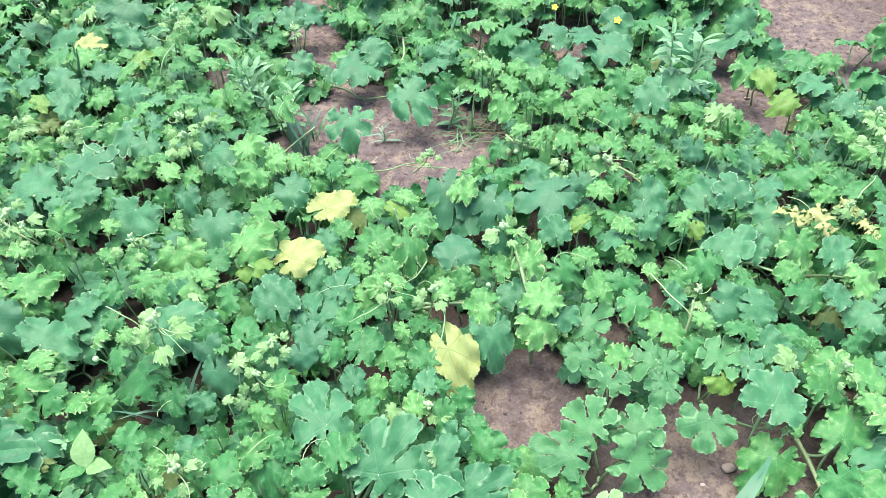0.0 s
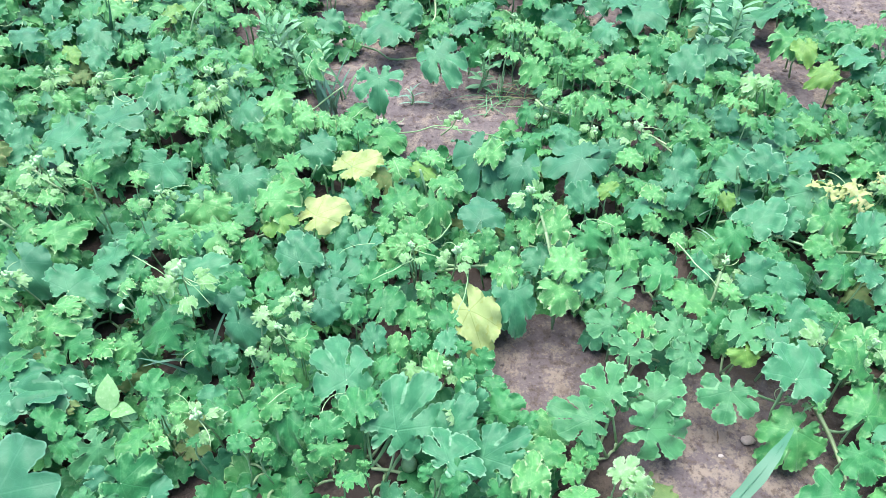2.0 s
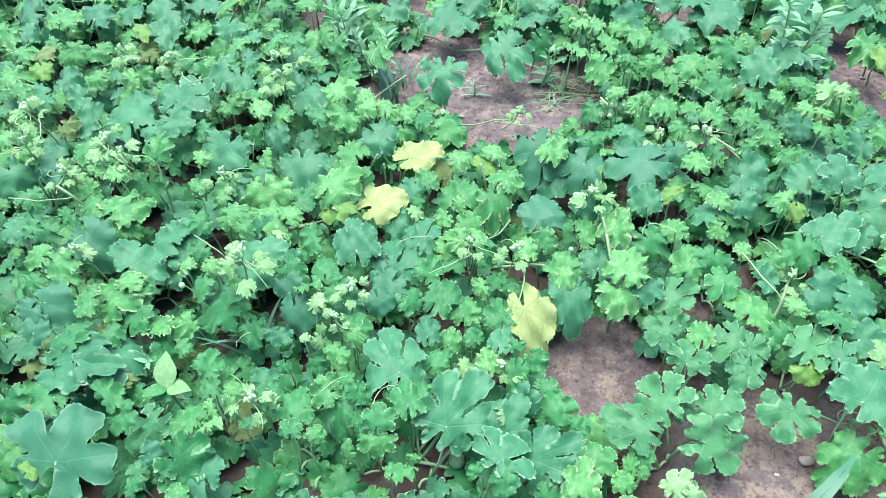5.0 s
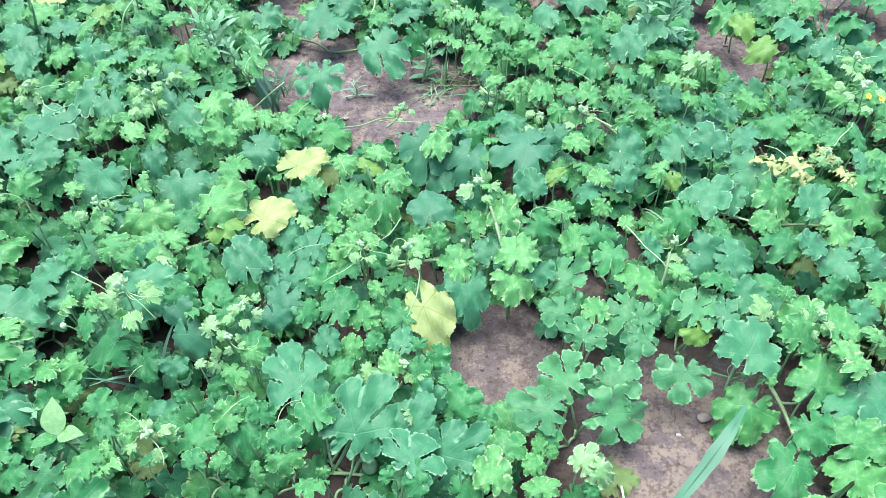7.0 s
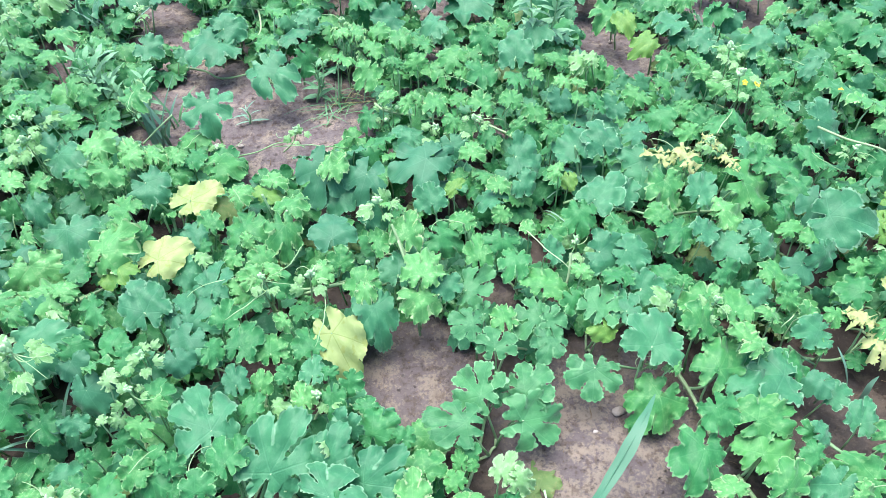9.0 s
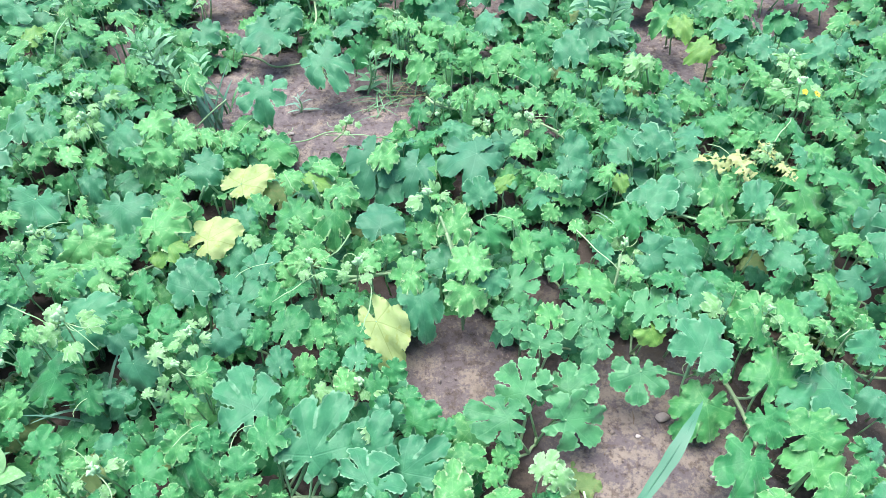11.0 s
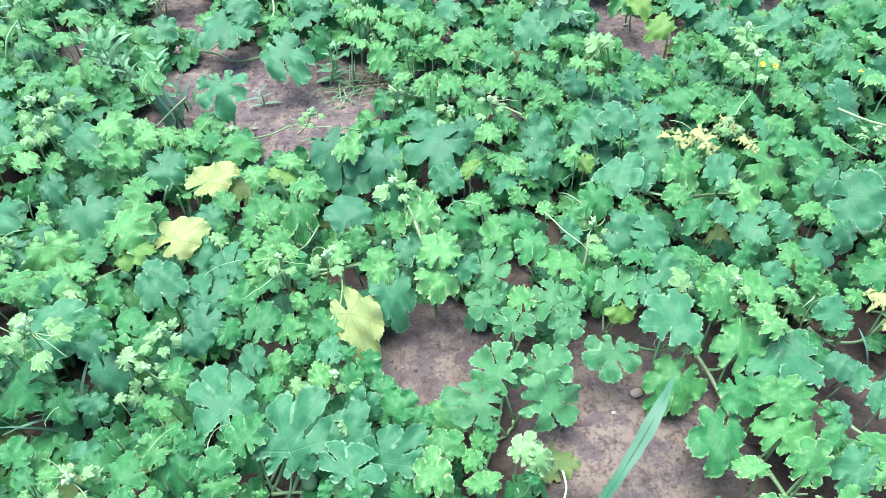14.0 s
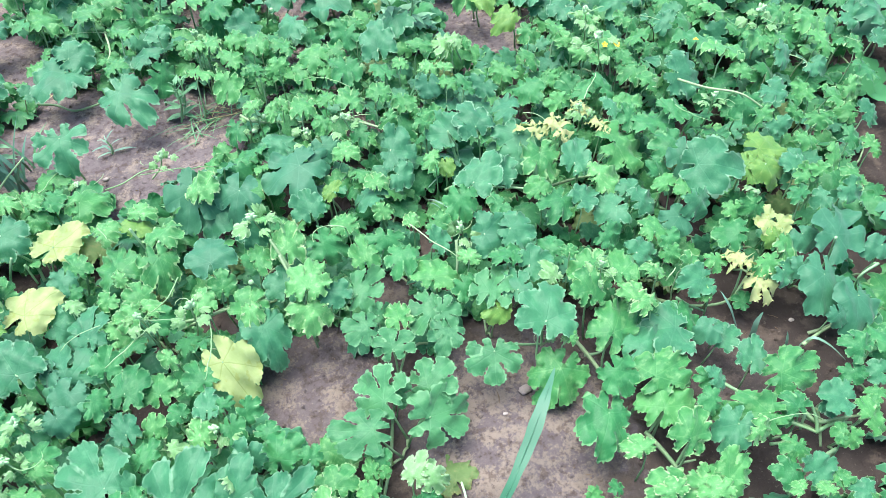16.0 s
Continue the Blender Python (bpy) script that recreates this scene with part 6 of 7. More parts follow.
shoot(-1.122, 1.655, 0.24, 0.04, 2), shoot(-0.815, 1.675, 0.25, 0.04), shoot(-0.779, 1.589, 0.25, 0.045)
shoot(-0.194, 1.069, 0.22, 0.03, 2), shoot(-0.095, 1.074, 0.20, 0.04), shoot(-0.102, 0.815, 0.13, 0.04, 0)
shoot(-0.449, 0.833, 0.22, 0.03), shoot(-0.429, 0.901, 0.23, 0.03, 0), shoot(-0.667, 0.931, 0.27, 0.055, 3)
shoot(-0.573, 0.642, 0.19, 0.04, 2), shoot(0.532, 1.126, 0.13, 0.04, 3), shoot(0.636, 0.799, 0.10, 0.025)
shoot(0.265, 1.599, 0.13, 0.035, 0), shoot(0.364, 1.549, 0.19, 0.035), shoot(-0.123, 1.706, 0.09, 0.03)
shoot(0.132, 1.739, 0.12, 0.03), shoot(-0.340, 1.658, 0.10, 0.03, 2), shoot(0.076, 1.253, 0.22, 0.04, 0)
shoot(1.089, 1.533, 0.25, 0.045), shoot(1.114, 1.655, 0.25, 0.045), shoot(-0.825, 1.226, 0.22, 0.035)
shoot(-1.425, 1.390, 0.24, 0.045, 2), shoot(-1.355, 1.260, 0.24, 0.04, 2), shoot(-1.131, 1.270, 0.26, 0.05, 2)
shoot(-1.086, 1.244, 0.25, 0.03), shoot(-1.185, 1.151, 0.26, 0.04, 3), shoot(-1.281, 1.677, 0.24, 0.04, 2)
shoot(-1.073, 0.947, 0.22, 0.035), shoot(1.269, 1.232, 0.22, 0.03), shoot(1.598, 1.507, 0.22, 0.045)
shoot(0.944, 1.344, 0.20, 0.03), shoot(0.754, 0.858, 0.20, 0.03), shoot(0.049, 2.148, 0.15, 0.035)
shoot(-0.977, 2.244, 0.26, 0.045, 2), shoot(-1.490, 2.381, 0.22, 0.04), shoot(-0.62, 2.36, 0.14, 0.03)


# ---- small young leaves and loose tendrils in the top of the stand ----
def young_growth():
    r = random.Random(57)
    tops = [h for h in LEAVES if h[2] > 0.10 and h[3] > 0.07]
    for _ in range(420):
        h = tops[r.randrange(len(tops))]
        x, y = h[0] + r.uniform(-0.6, 0.6) * h[3], h[1] + r.uniform(-0.6, 0.6) * h[3]
        if in_bare(x, y) or in_bare(x, y + 0.2):
            continue
        kind = r.choices("ltm", (45, 25, 30))[0]
        size = r.uniform(0.028, 0.055)
        set_leaf(nearest_plant(x, y), SMALL[kind][r.randrange(5)], kind, x, y, h[2] + r.uniform(-0.035, 0.005), size, r.uniform(0, 360), r.gauss(18, 14), r.gauss(0, 28), r.gauss(0, 24), r.random() < 0.25, r)
    for _ in range(110):
        h = tops[r.randrange(len(tops))]
        tendril(h[0], h[1] + r.uniform(-0.05, 0.05), h[2] + r.uniform(-0.02, 0.025), r.uniform(0, 360), r.uniform(0.05, 0.16), 0.35)


young_growth()


# Stalks and bare petioles that stand clear of the leaves.
stem([(-0.127, 1.112, 0.110), (-0.074, 1.101, 0.120), (-0.014, 1.106, 0.120), (0.045, 1.113, 0.120), (0.084, 1.109, 0.090), (0.120, 1.132, 0.070)], 0.0052, "stalk", STEM)
stem([(0.110, 1.152, 0.190), (0.119, 1.113, 0.170), (0.132, 1.081, 0.150), (0.145, 1.085, 0.110)], 0.0052, "stalk", STEM)
stem([(0.169, 1.015, 0.120), (0.205, 1.027, 0.060)], 0.0047, "stalk", PETIOLE)
stem([(0.548, 1.286, 0.100), (0.630, 1.309, 0.100), (0.679, 1.320, 0.120)], 0.0052, "stalk", STEM)
stem([(-0.071, 1.087, 0.130), (-0.070, 1.004, 0.170), (-0.080, 0.929, 0.190), (-0.093, 0.903, 0.180)], 0.0022, "tendril", TENDRIL)
stem([(-0.200, 1.360, 0.190), (-0.189, 1.346, 0.150), (-0.179, 1.340, 0.100)], 0.0047, "stalk", PETIOLE)
stem([(-0.144, 1.314, 0.170), (-0.161, 1.323, 0.140), (-0.179, 1.340, 0.100)], 0.0047, "stalk", PETIOLE)
stem([(-0.319, 1.316, 0.150), (-0.329, 1.313, 0.110), (-0.340, 1.308, 0.070)], 0.0047, "stalk", PETIOLE)
stem([(-0.464, 1.409, 0.120), (-0.460, 1.396, 0.060)], 0.0047, "stalk", PETIOLE)
stem([(-0.475, 1.401, 0.160), (-0.491, 1.392, 0.130), (-0.513, 1.395, 0.080)], 0.0047, "stalk", PETIOLE)
stem([(-0.695, 1.201, 0.060), (-0.626, 1.207, 0.080), (-0.587, 1.212, 0.090)], 0.0052, "stalk", STEM)
stem([(-0.108, 1.171, 0.190), (-0.136, 1.117, 0.200), (-0.188, 1.112, 0.170)], 0.0022, "tendril", TENDRIL)
stem([(-0.190, 1.079, 0.170), (-0.234, 1.018, 0.200), (-0.278, 0.992, 0.190)], 0.0022, "tendril", TENDRIL)
stem([(-0.804, 1.004, 0.240), (-0.757, 0.969, 0.250), (-0.722, 0.956, 0.230)], 0.0022, "tendril", TENDRIL)
stem([(0.611, 1.419, 0.160), (0.624, 1.422, 0.120), (0.637, 1.426, 0.060)], 0.0047, "stalk", PETIOLE)
stem([(0.688, 1.420, 0.160), (0.700, 1.420, 0.120), (0.712, 1.422, 0.070)], 0.0047, "stalk", PETIOLE)
stem([(0.489, 1.508, 0.130), (0.452, 1.536, 0.140), (0.409, 1.563, 0.150), (0.373, 1.594, 0.150)], 0.0052, "stalk", STEM)
stem([(0.416, 1.149, 0.170), (0.446, 1.061, 0.190), (0.485, 1.020, 0.170)], 0.0022, "tendril", TENDRIL)
stem([(0.498, 1.065, 0.170), (0.486, 1.028, 0.130), (0.465, 0.999, 0.070)], 0.0052, "stalk", STEM)
stem([(0.870, 0.782, 0.180), (0.876, 0.781, 0.200), (0.897, 0.796, 0.200)], 0.0022, "tendril", TENDRIL)
stem([(0.908, 0.777, 0.110), (0.935, 0.759, 0.090), (0.974, 0.750, 0.060)], 0.0047, "stalk", PETIOLE)
stem([(0.065, 2.086, 0.100), (0.103, 2.043, 0.100), (0.155, 2.013, 0.090)], 0.0052, "stalk", STEM)
stem([(-0.229, 2.360, 0.100), (-0.220, 2.234, 0.100), (-0.252, 2.192, 0.080), (-0.279, 2.213, 0.060)], 0.0052, "stalk", STEM)
stem([(-1.011, 2.064, 0.140), (-0.992, 2.092, 0.190), (-0.965, 2.148, 0.210)], 0.0047, "stalk", PETIOLE)
stem([(0.712, 2.022, 0.100), (0.766, 1.973, 0.090)], 0.0022, "tendril", TENDRIL)
stem([(0.757, 1.771, 0.170), (0.773, 1.783, 0.120), (0.801, 1.814, 0.050)], 0.0047, "stalk", PETIOLE)
stem([(0.983, 1.390, 0.180), (1.014, 1.420, 0.190), (1.055, 1.462, 0.190)], 0.0022, "tendril", TENDRIL)
stem([(0.918, 0.874, 0.140), (0.982, 0.952, 0.080)], 0.0047, "stalk", PETIOLE)
stem([(0.858, 1.181, 0.150), (0.880, 1.198, 0.080)], 0.0047, "stalk", PETIOLE)
stem([(0.734, 1.196, 0.120), (0.704, 1.235, 0.100), (0.667, 1.261, 0.090)], 0.0047, "stalk", PETIOLE)
stem([(-0.266, 1.115, 0.140), (-0.284, 1.132, 0.080)], 0.0047, "stalk", PETIOLE)
stem([(-0.266, 1.384, 0.200), (-0.254, 1.353, 0.180)], 0.0022, "tendril", TENDRIL)
stem([(0.014, 1.597, 0.100), (-0.077, 1.577, 0.140), (-0.194, 1.663, 0.080)], 0.0022, "tendril", TENDRIL)
stem([(-0.378, 1.746, 0.100), (-0.406, 1.661, 0.130), (-0.428, 1.616, 0.140)], 0.0022, "tendril", TENDRIL)
stem([(1.289, 0.759, 0.170), (1.312, 0.768, 0.100), (1.336, 0.779, 0.040)], 0.0047, "stalk", PETIOLE)
stem([(1.352, 0.680, 0.140), (1.309, 0.676, 0.120), (1.324, 0.678, 0.060)], 0.0047, "stalk", PETIOLE)
stem([(0.992, 0.474, 0.060), (1.013, 0.448, 0.070), (1.042, 0.431, 0.050)], 0.0052, "stalk", STEM)
stem([(0.993, 0.459, 0.050), (1.019, 0.436, 0.050), (1.038, 0.417, 0.040)], 0.0052, "stalk", STEM)
stem([(1.042, 0.455, 0.080), (1.039, 0.432, 0.060), (1.027, 0.397, 0.030)], 0.0052, "stalk", STEM)
stem([(1.041, 0.431, 0.060), (1.074, 0.420, 0.080), (1.112, 0.405, 0.090)], 0.0052, "stalk", STEM)
stem([(1.008, 0.452, 0.090), (1.006, 0.439, 0.040)], 0.0047, "stalk", PETIOLE)
stem([(-1.164, 1.437, 0.180), (-1.176, 1.448, 0.110), (-1.183, 1.448, 0.050)], 0.0047, "stalk", PETIOLE)
stem([(-1.058, 1.493, 0.180), (-1.087, 1.511, 0.120), (-1.113, 1.517, 0.060)], 0.0047, "stalk", PETIOLE)
stem([(-1.618, 1.904, 0.170), (-1.690, 1.954, 0.060)], 0.0047, "stalk", PETIOLE)
stem([(-1.498, 1.916, 0.180), (-1.572, 1.948, 0.080)], 0.0047, "stalk", PETIOLE)
stem([(-1.179, 1.305, 0.210), (-1.115, 1.263, 0.200), (-1.078, 1.253, 0.180)], 0.0052, "stalk", STEM)
stem([(-1.471, 1.968, 0.150), (-1.489, 2.001, 0.060)], 0.0047, "stalk", PETIOLE)
stem([(-1.179, 1.101, 0.260), (-1.143, 1.091, 0.240), (-1.131, 1.094, 0.210)], 0.0052, "stalk", STEM)
stem([(-1.309, 1.086, 0.220), (-1.202, 1.071, 0.240), (-1.141, 1.088, 0.240)], 0.0022, "tendril", TENDRIL)
stem([(-1.387, 1.378, 0.220), (-1.335, 1.304, 0.240), (-1.344, 1.253, 0.220)], 0.0022, "tendril", TENDRIL)
stem([(-1.066, 1.594, 0.240), (-1.009, 1.538, 0.250), (-0.978, 1.582, 0.240)], 0.0022, "tendril", TENDRIL)

stem([(-0.565, 1.764, 0.060), (-0.518, 1.788, 0.090), (-0.473, 1.819, 0.110)], 0.004, "stalk", TENDRIL)
stem([(-0.449, 1.692, 0.080), (-0.410, 1.712, 0.100), (-0.368, 1.744, 0.110)], 0.004, "stalk", TENDRIL)
stem([(-0.294, 1.699, 0.030), (-0.243, 1.695, 0.040), (-0.184, 1.711, 0.050), (-0.134, 1.704, 0.050), (-0.106, 1.689, 0.040)], 0.003, "stalk", TENDRIL)
stem([(-1.108, 1.497, 0.060), (-1.081, 1.492, 0.130), (-1.046, 1.483, 0.200)], 0.007, "stalk", PETIOLE)
stem([(0.628, 1.371, 0.050), (0.616, 1.395, 0.110), (0.604, 1.409, 0.180)], 0.006, "stalk", PETIOLE)
stem([(-0.448, 1.407, 0.050), (-0.453, 1.431, 0.090), (-0.470, 1.428, 0.140)], 0.006, "stalk", PETIOLE)
stem([(0.728, 1.454, 0.050), (0.718, 1.467, 0.100), (0.708, 1.479, 0.140)], 0.006, "stalk", PETIOLE)
stem([(-0.221, 1.216, 0.030), (-0.150, 1.241, 0.030), (-0.084, 1.249, 0.040)], 0.006, "stalk", STEM)
stem([(-0.695, 1.200, 0.060), (-0.633, 1.199, 0.080), (-0.585, 1.216, 0.090)], 0.006, "stalk", STEM)
stem([(0.827, 1.242, 0.050), (0.899, 1.243, 0.050), (0.967, 1.232, 0.050)], 0.006, "stalk", STEM)
stem([(0.718, 1.305, 0.040), (0.756, 1.283, 0.040), (0.803, 1.271, 0.040)], 0.006, "stalk", STEM)
stem([(-0.274, 0.726, 0.030), (-0.260, 0.673, 0.060), (-0.250, 0.638, 0.030)], 0.005, "stalk", PETIOLE)
stem([(-0.206, 0.655, 0.120), (-0.229, 0.648, 0.060), (-0.251, 0.637, 0.020)], 0.006, "stalk", PETIOLE)
stem([(-0.172, 0.630, 0.120), (-0.195, 0.635, 0.060), (-0.210, 0.629, 0.020)], 0.006, "stalk", PETIOLE)
stem([(-0.251, 0.633, 0.020), (-0.204, 0.627, 0.025), (-0.158, 0.618, 0.020)], 0.006, "stalk", STEM)
stem([(1.360, 0.791, 0.030), (1.355, 0.796, 0.080), (1.323, 0.772, 0.150)], 0.006, "stalk", PETIOLE)
stem([(1.371, 0.704, 0.030), (1.370, 0.707, 0.070), (1.365, 0.693, 0.120)], 0.006, "stalk", PETIOLE)
stem([(1.180, 0.633, 0.020), (1.210, 0.624, 0.040), (1.252, 0.618, 0.070)], 0.006, "stalk", STEM)
stem([(0.673, 0.798, 0.050), (0.687, 0.737, 0.045), (0.693, 0.688, 0.040), (0.688, 0.634, 0.050)], 0.0075, "stalk", STEM)
stem([(0.679, 0.753, 0.040), (0.715, 0.743, 0.050), (0.745, 0.749, 0.090)], 0.005, "stalk", PETIOLE)
stem([(0.611, 0.840, 0.100), (0.610, 0.829, 0.060), (0.607, 0.819, 0.030)], 0.006, "stalk", PETIOLE)
stem([(0.509, 0.824, 0.080), (0.565, 0.820, 0.050), (0.607, 0.819, 0.030)], 0.005, "stalk", PETIOLE)
stem([(0.745, 0.555, 0.100), (0.738, 0.551, 0.060), (0.725, 0.547, 0.030)], 0.006, "stalk", PETIOLE)
stem([(0.761, 0.475, 0.100), (0.751, 0.472, 0.060), (0.737, 0.465, 0.030)], 0.0065, "stalk", PETIOLE)
stem([(0.717, 0.549, 0.030), (0.730, 0.497, 0.030), (0.734, 0.446, 0.040), (0.742, 0.418, 0.040)], 0.0075, "stalk", STEM)
stem([(0.748, 0.466, 0.030), (0.763, 0.463, 0.030), (0.780, 0.461, 0.030)], 0.004, "stalk", TENDRIL)
stem([(0.904, 0.837, 0.030), (0.967, 0.790, 0.030), (1.057, 0.770, 0.030), (1.127, 0.804, 0.050)], 0.006, "stalk", STEM)
stem([(0.929, 0.587, 0.030), (0.937, 0.562, 0.040), (0.947, 0.541, 0.050)], 0.006, "stalk", PETIOLE)
stem([(0.962, 0.473, 0.100), (1.004, 0.460, 0.090), (1.031, 0.433, 0.070), (1.103, 0.423, 0.050)], 0.0075, "stalk", TENDRIL)
stem([(0.970, 0.451, 0.080), (0.999, 0.432, 0.070), (1.021, 0.416, 0.060)], 0.006, "stalk", TENDRIL)
stem([(1.021, 0.416, 0.060), (1.025, 0.434, 0.080), (1.018, 0.458, 0.110)], 0.006, "stalk", PETIOLE)
stem([(1.026, 0.418, 0.060), (1.067, 0.421, 0.060), (1.098, 0.409, 0.060)], 0.006, "stalk", PETIOLE)
stem([(0.925, 0.431, 0.050), (0.953, 0.426, 0.050), (0.974, 0.434, 0.060)], 0.005, "stalk", TENDRIL)
stem([(0.920, 0.356, 0.100), (0.925, 0.348, 0.060), (0.923, 0.338, 0.030)], 0.006, "stalk", PETIOLE)
stem([(1.130, 0.600, 0.050), (1.188, 0.614, 0.050), (1.249, 0.625, 0.050)], 0.006, "stalk", STEM)
stem([(0.325, 0.583, 0.030), (0.319, 0.542, 0.050), (0.305, 0.514, 0.050), (0.294, 0.505, 0.030)], 0.0035, "stalk", DOWN)
stem([(1.035, 0.374, 0.060), (1.015, 0.375, 0.040), (0.991, 0.371, 0.030)], 0.006, "stalk", PETIOLE)


def round_bud(x, y, z, size, material, name="round_bud", label="small round pale bud"):
    p = nearest_plant(x, y)
    bm = bmesh.new()
    bmesh.ops.create_uvsphere(bm, u_segments=12, v_segments=8, radius=0.5)
    for v in bm.verts:
        v.co *= 1.0 + 0.08 * noise.noise(v.co * 3 + Vector((x * 9, 0, 0)))
        v.co.z *= 1.15
    me = bpy.data.meshes.new(name)
    bm.to_mesh(me)
    bm.free()
    me.materials.append(material)
    me.polygons.foreach_set("use_smooth", [True] * len(me.polygons))
    b = part(name, me, p[0], Matrix.Translation((x, y, z)) @ Matrix.Diagonal((size, size, size, 1)), label)
    v, f = tube(smooth_line([(x + 0.012, y + 0.02, max(0.012, z - 0.06)), (x + 0.004, y + 0.008, z - 0.015), (x, y, z - size * 0.3)], 3), [0.0014] * 7, 5)
    part("bud_stalk", mesh_of("bud_stalk", v, f, PETIOLE), b)



round_bud(0.237, 1.064, 0.08, 0.013, DOWN)
round_bud(0.083, 1.989, 0.12, 0.013, DOWN)
round_bud(0.133, 1.964, 0.1, 0.013, DOWN)
round_bud(0.135, 1.699, 0.1, 0.013, DOWN)
round_bud(0.171, 1.724, 0.12, 0.013, DOWN)
round_bud(0.198, 1.730, 0.1, 0.013, DOWN)
round_bud(-0.806, 0.891, 0.2, 0.013, DOWN)
round_bud(0.034, 1.133, 0.15, 0.013, DOWN)
round_bud(0.300, 2.273, 0.1, 0.013, DOWN)
round_bud(0.175, 1.739, 0.1, 0.013, DOWN)
round_bud(0.139, 1.709, 0.09, 0.013, DOWN)
round_bud(0.381, 1.561, 0.18, 0.013, DOWN)
round_bud(-0.173, 0.636, 0.04, 0.034, PETIOLE, "young_fruit", "small round green unripe gourd")


# ---- small yellow flowers ----
def flower(x, y, z, size):
    p = nearest_plant(x, y)
    pieces = []
    for k in range(5):
        a = k * 2 * math.pi / 5
        c, s = math.cos(a), math.sin(a)
        rows = [(0.05, 0.05, 0.0), (0.28, 0.20, 0.10), (0.45, 0.17, 0.10), (0.55, 0.04, 0.05)]
        verts = []
        for d, w, h in rows:
            verts += [(d * c - w * s, d * s + w * c, h), (d * c, d * s, h - 0.03), (d * c + w * s, d * s - w * c, h)]
        faces = [(3 * i + j, 3 * i + j + 1, 3 * i + j + 4, 3 * i + j + 3) for i in range(3) for j in range(2)]
        pieces.append((verts, faces))
    v, f = joined(pieces)
    m = Matrix.Translation((x, y, z)) @ Matrix.Rotation(radians(30), 4, "X") @ Matrix.Diagonal((size, size, size, 1))
    fl = part("flower", mesh_of("flower", v, f, PETAL), p[0], m, "small open yellow flower")
    v, f = tube([(x, y + 0.01, ground_height(x, y)), (x + 0.01, y + 0.005, z / 2), (x, y, z)], [0.002] * 3, 5)
    part("flower_stalk", mesh_of("flower_stalk", v, f, PETIOLE), fl)


flower(1.405, 1.514, 0.17, 0.017), flower(1.140, 1.572, 0.19, 0.017), flower(0.320, 2.464, 0.15, 0.024)
flower(0.526, 2.345, 0.16, 0.026), flower(1.180, 1.574, 0.18, 0.02)


# ---- grasses and weeds among the vines ----
def blade_points(x, y, heading, length, droop, rise):
    a = radians(heading)
    pts = []
    for k in range(7):
        t = k / 6
        out = length * (t * 0.35 + 0.65 * t * t * droop)
        pts.append(Vector((x + out * math.cos(a), y + out * math.sin(a), ground_height(x, y) - 0.004 + rise * length * (t - 0.55 * droop * t * t))))
    return pts


def blade(points, width, material, fold=0.25, name="blade", foot=None):
    """A grass blade: a keeled strip with two thin sides that tapers to its tip."""
    verts, faces, n = [], [], len(points)
    for i, p in enumerate(points):
        way = (points[min(i + 1, n - 1)] - points[max(i - 1, 0)]).normalized()
        side = way.cross(Vector((0, 0, 1)))
        side = side.normalized() if side.length > 1e-3 else Vector((1, 0, 0))
        up = side.cross(way)
        t = i / (n - 1)
        w = width * 0.5 * min(1.0, 0.55 + 1.8 * t) * (1 - t ** 2.6) + 0.0004
        if foot:
            w = width * 0.5 * (foot + (1 - foot) * math.exp(-((t - 0.66) / 0.21) ** 2)) * (1 - t ** 8) * (1 + 0.05 * math.sin(t * 41)) + 0.0004
            p = p + Vector((0.0012 * math.sin(t * 14), 0, 0.002 * math.sin(t * 19)))
        verts += [p - side * w + up * w * fold, p, p + side * w + up * w * fold, p - up * 0.0008]
    for i in range(n - 1):
        a, b = 4 * i, 4 * i + 4
        faces += [(a, a + 1, b + 1, b), (a + 1, a + 2, b + 2, b + 1), (a + 2, a + 3, b + 3, b + 2), (a + 3, a, b, b + 3)]
    me = mesh_of(name, verts, faces, material)
    for e in me.edges:
        a, b = e.vertices
        e.use_edge_sharp = a % 4 == b % 4 and a % 4 in (0, 2)
    return me


def grass_tuft(x, y, count, length, width, material, label, spread=0.02, droop=0.5, rise=0.9, toward=None):
    r = random.Random(int(x * 991 + y * 313))
    tuft = thing("grass_tuft", x, y, ground_height(x, y), label, "grass")
    for _ in range(count):
        h = r.uniform(0, 360) if toward is None else r.gauss(toward, 40)
        pts = blade_points(x + r.uniform(-spread, spread), y + r.uniform(-spread, spread), h, length * r.uniform(0.6, 1.1), droop * r.uniform(0.5, 1.5), rise)
        part("blade", blade(pts, width * r.uniform(0.7, 1.2), material), tuft)


grass_tuft(-0.534, 1.835, 11, 0.20, 0.012, GRASS_BLUE, "tuft of upright blue-green grass at the soil edge", 0.03, 0.25, 1.0)
grass_tuft(-0.50, 1.90, 6, 0.17, 0.008, GRASS, "tuft of thin green grass blades on soil", 0.03, 0.5)
grass_tuft(0.031, 1.945, 26, 0.14, 0.0035, GRASS, "thin tangled wisps of green grass on bare soil", 0.07, 0.9, 0.5)
grass_tuft(0.10, 1.99, 22, 0.15, 0.003, STRAW, "dry straw-coloured grass wisps lying on soil", 0.08, 1.2, 0.3)
grass_tuft(-0.03, 1.86, 14, 0.12, 0.003, GRASS, "thin wisps of green grass on bare soil", 0.05, 0.9, 0.45)
grass_tuft(-0.66, 0.86, 7, 0.20, 0.010, GRASS_BLUE, "blue-green grass blades between vine leaves", 0.03, 0.3, 1.0)
grass_tuft(0.555, 1.69, 8, 0.20, 0.007, GRASS, "upright light green grass among vine leaves", 0.03, 0.3, 1.0)
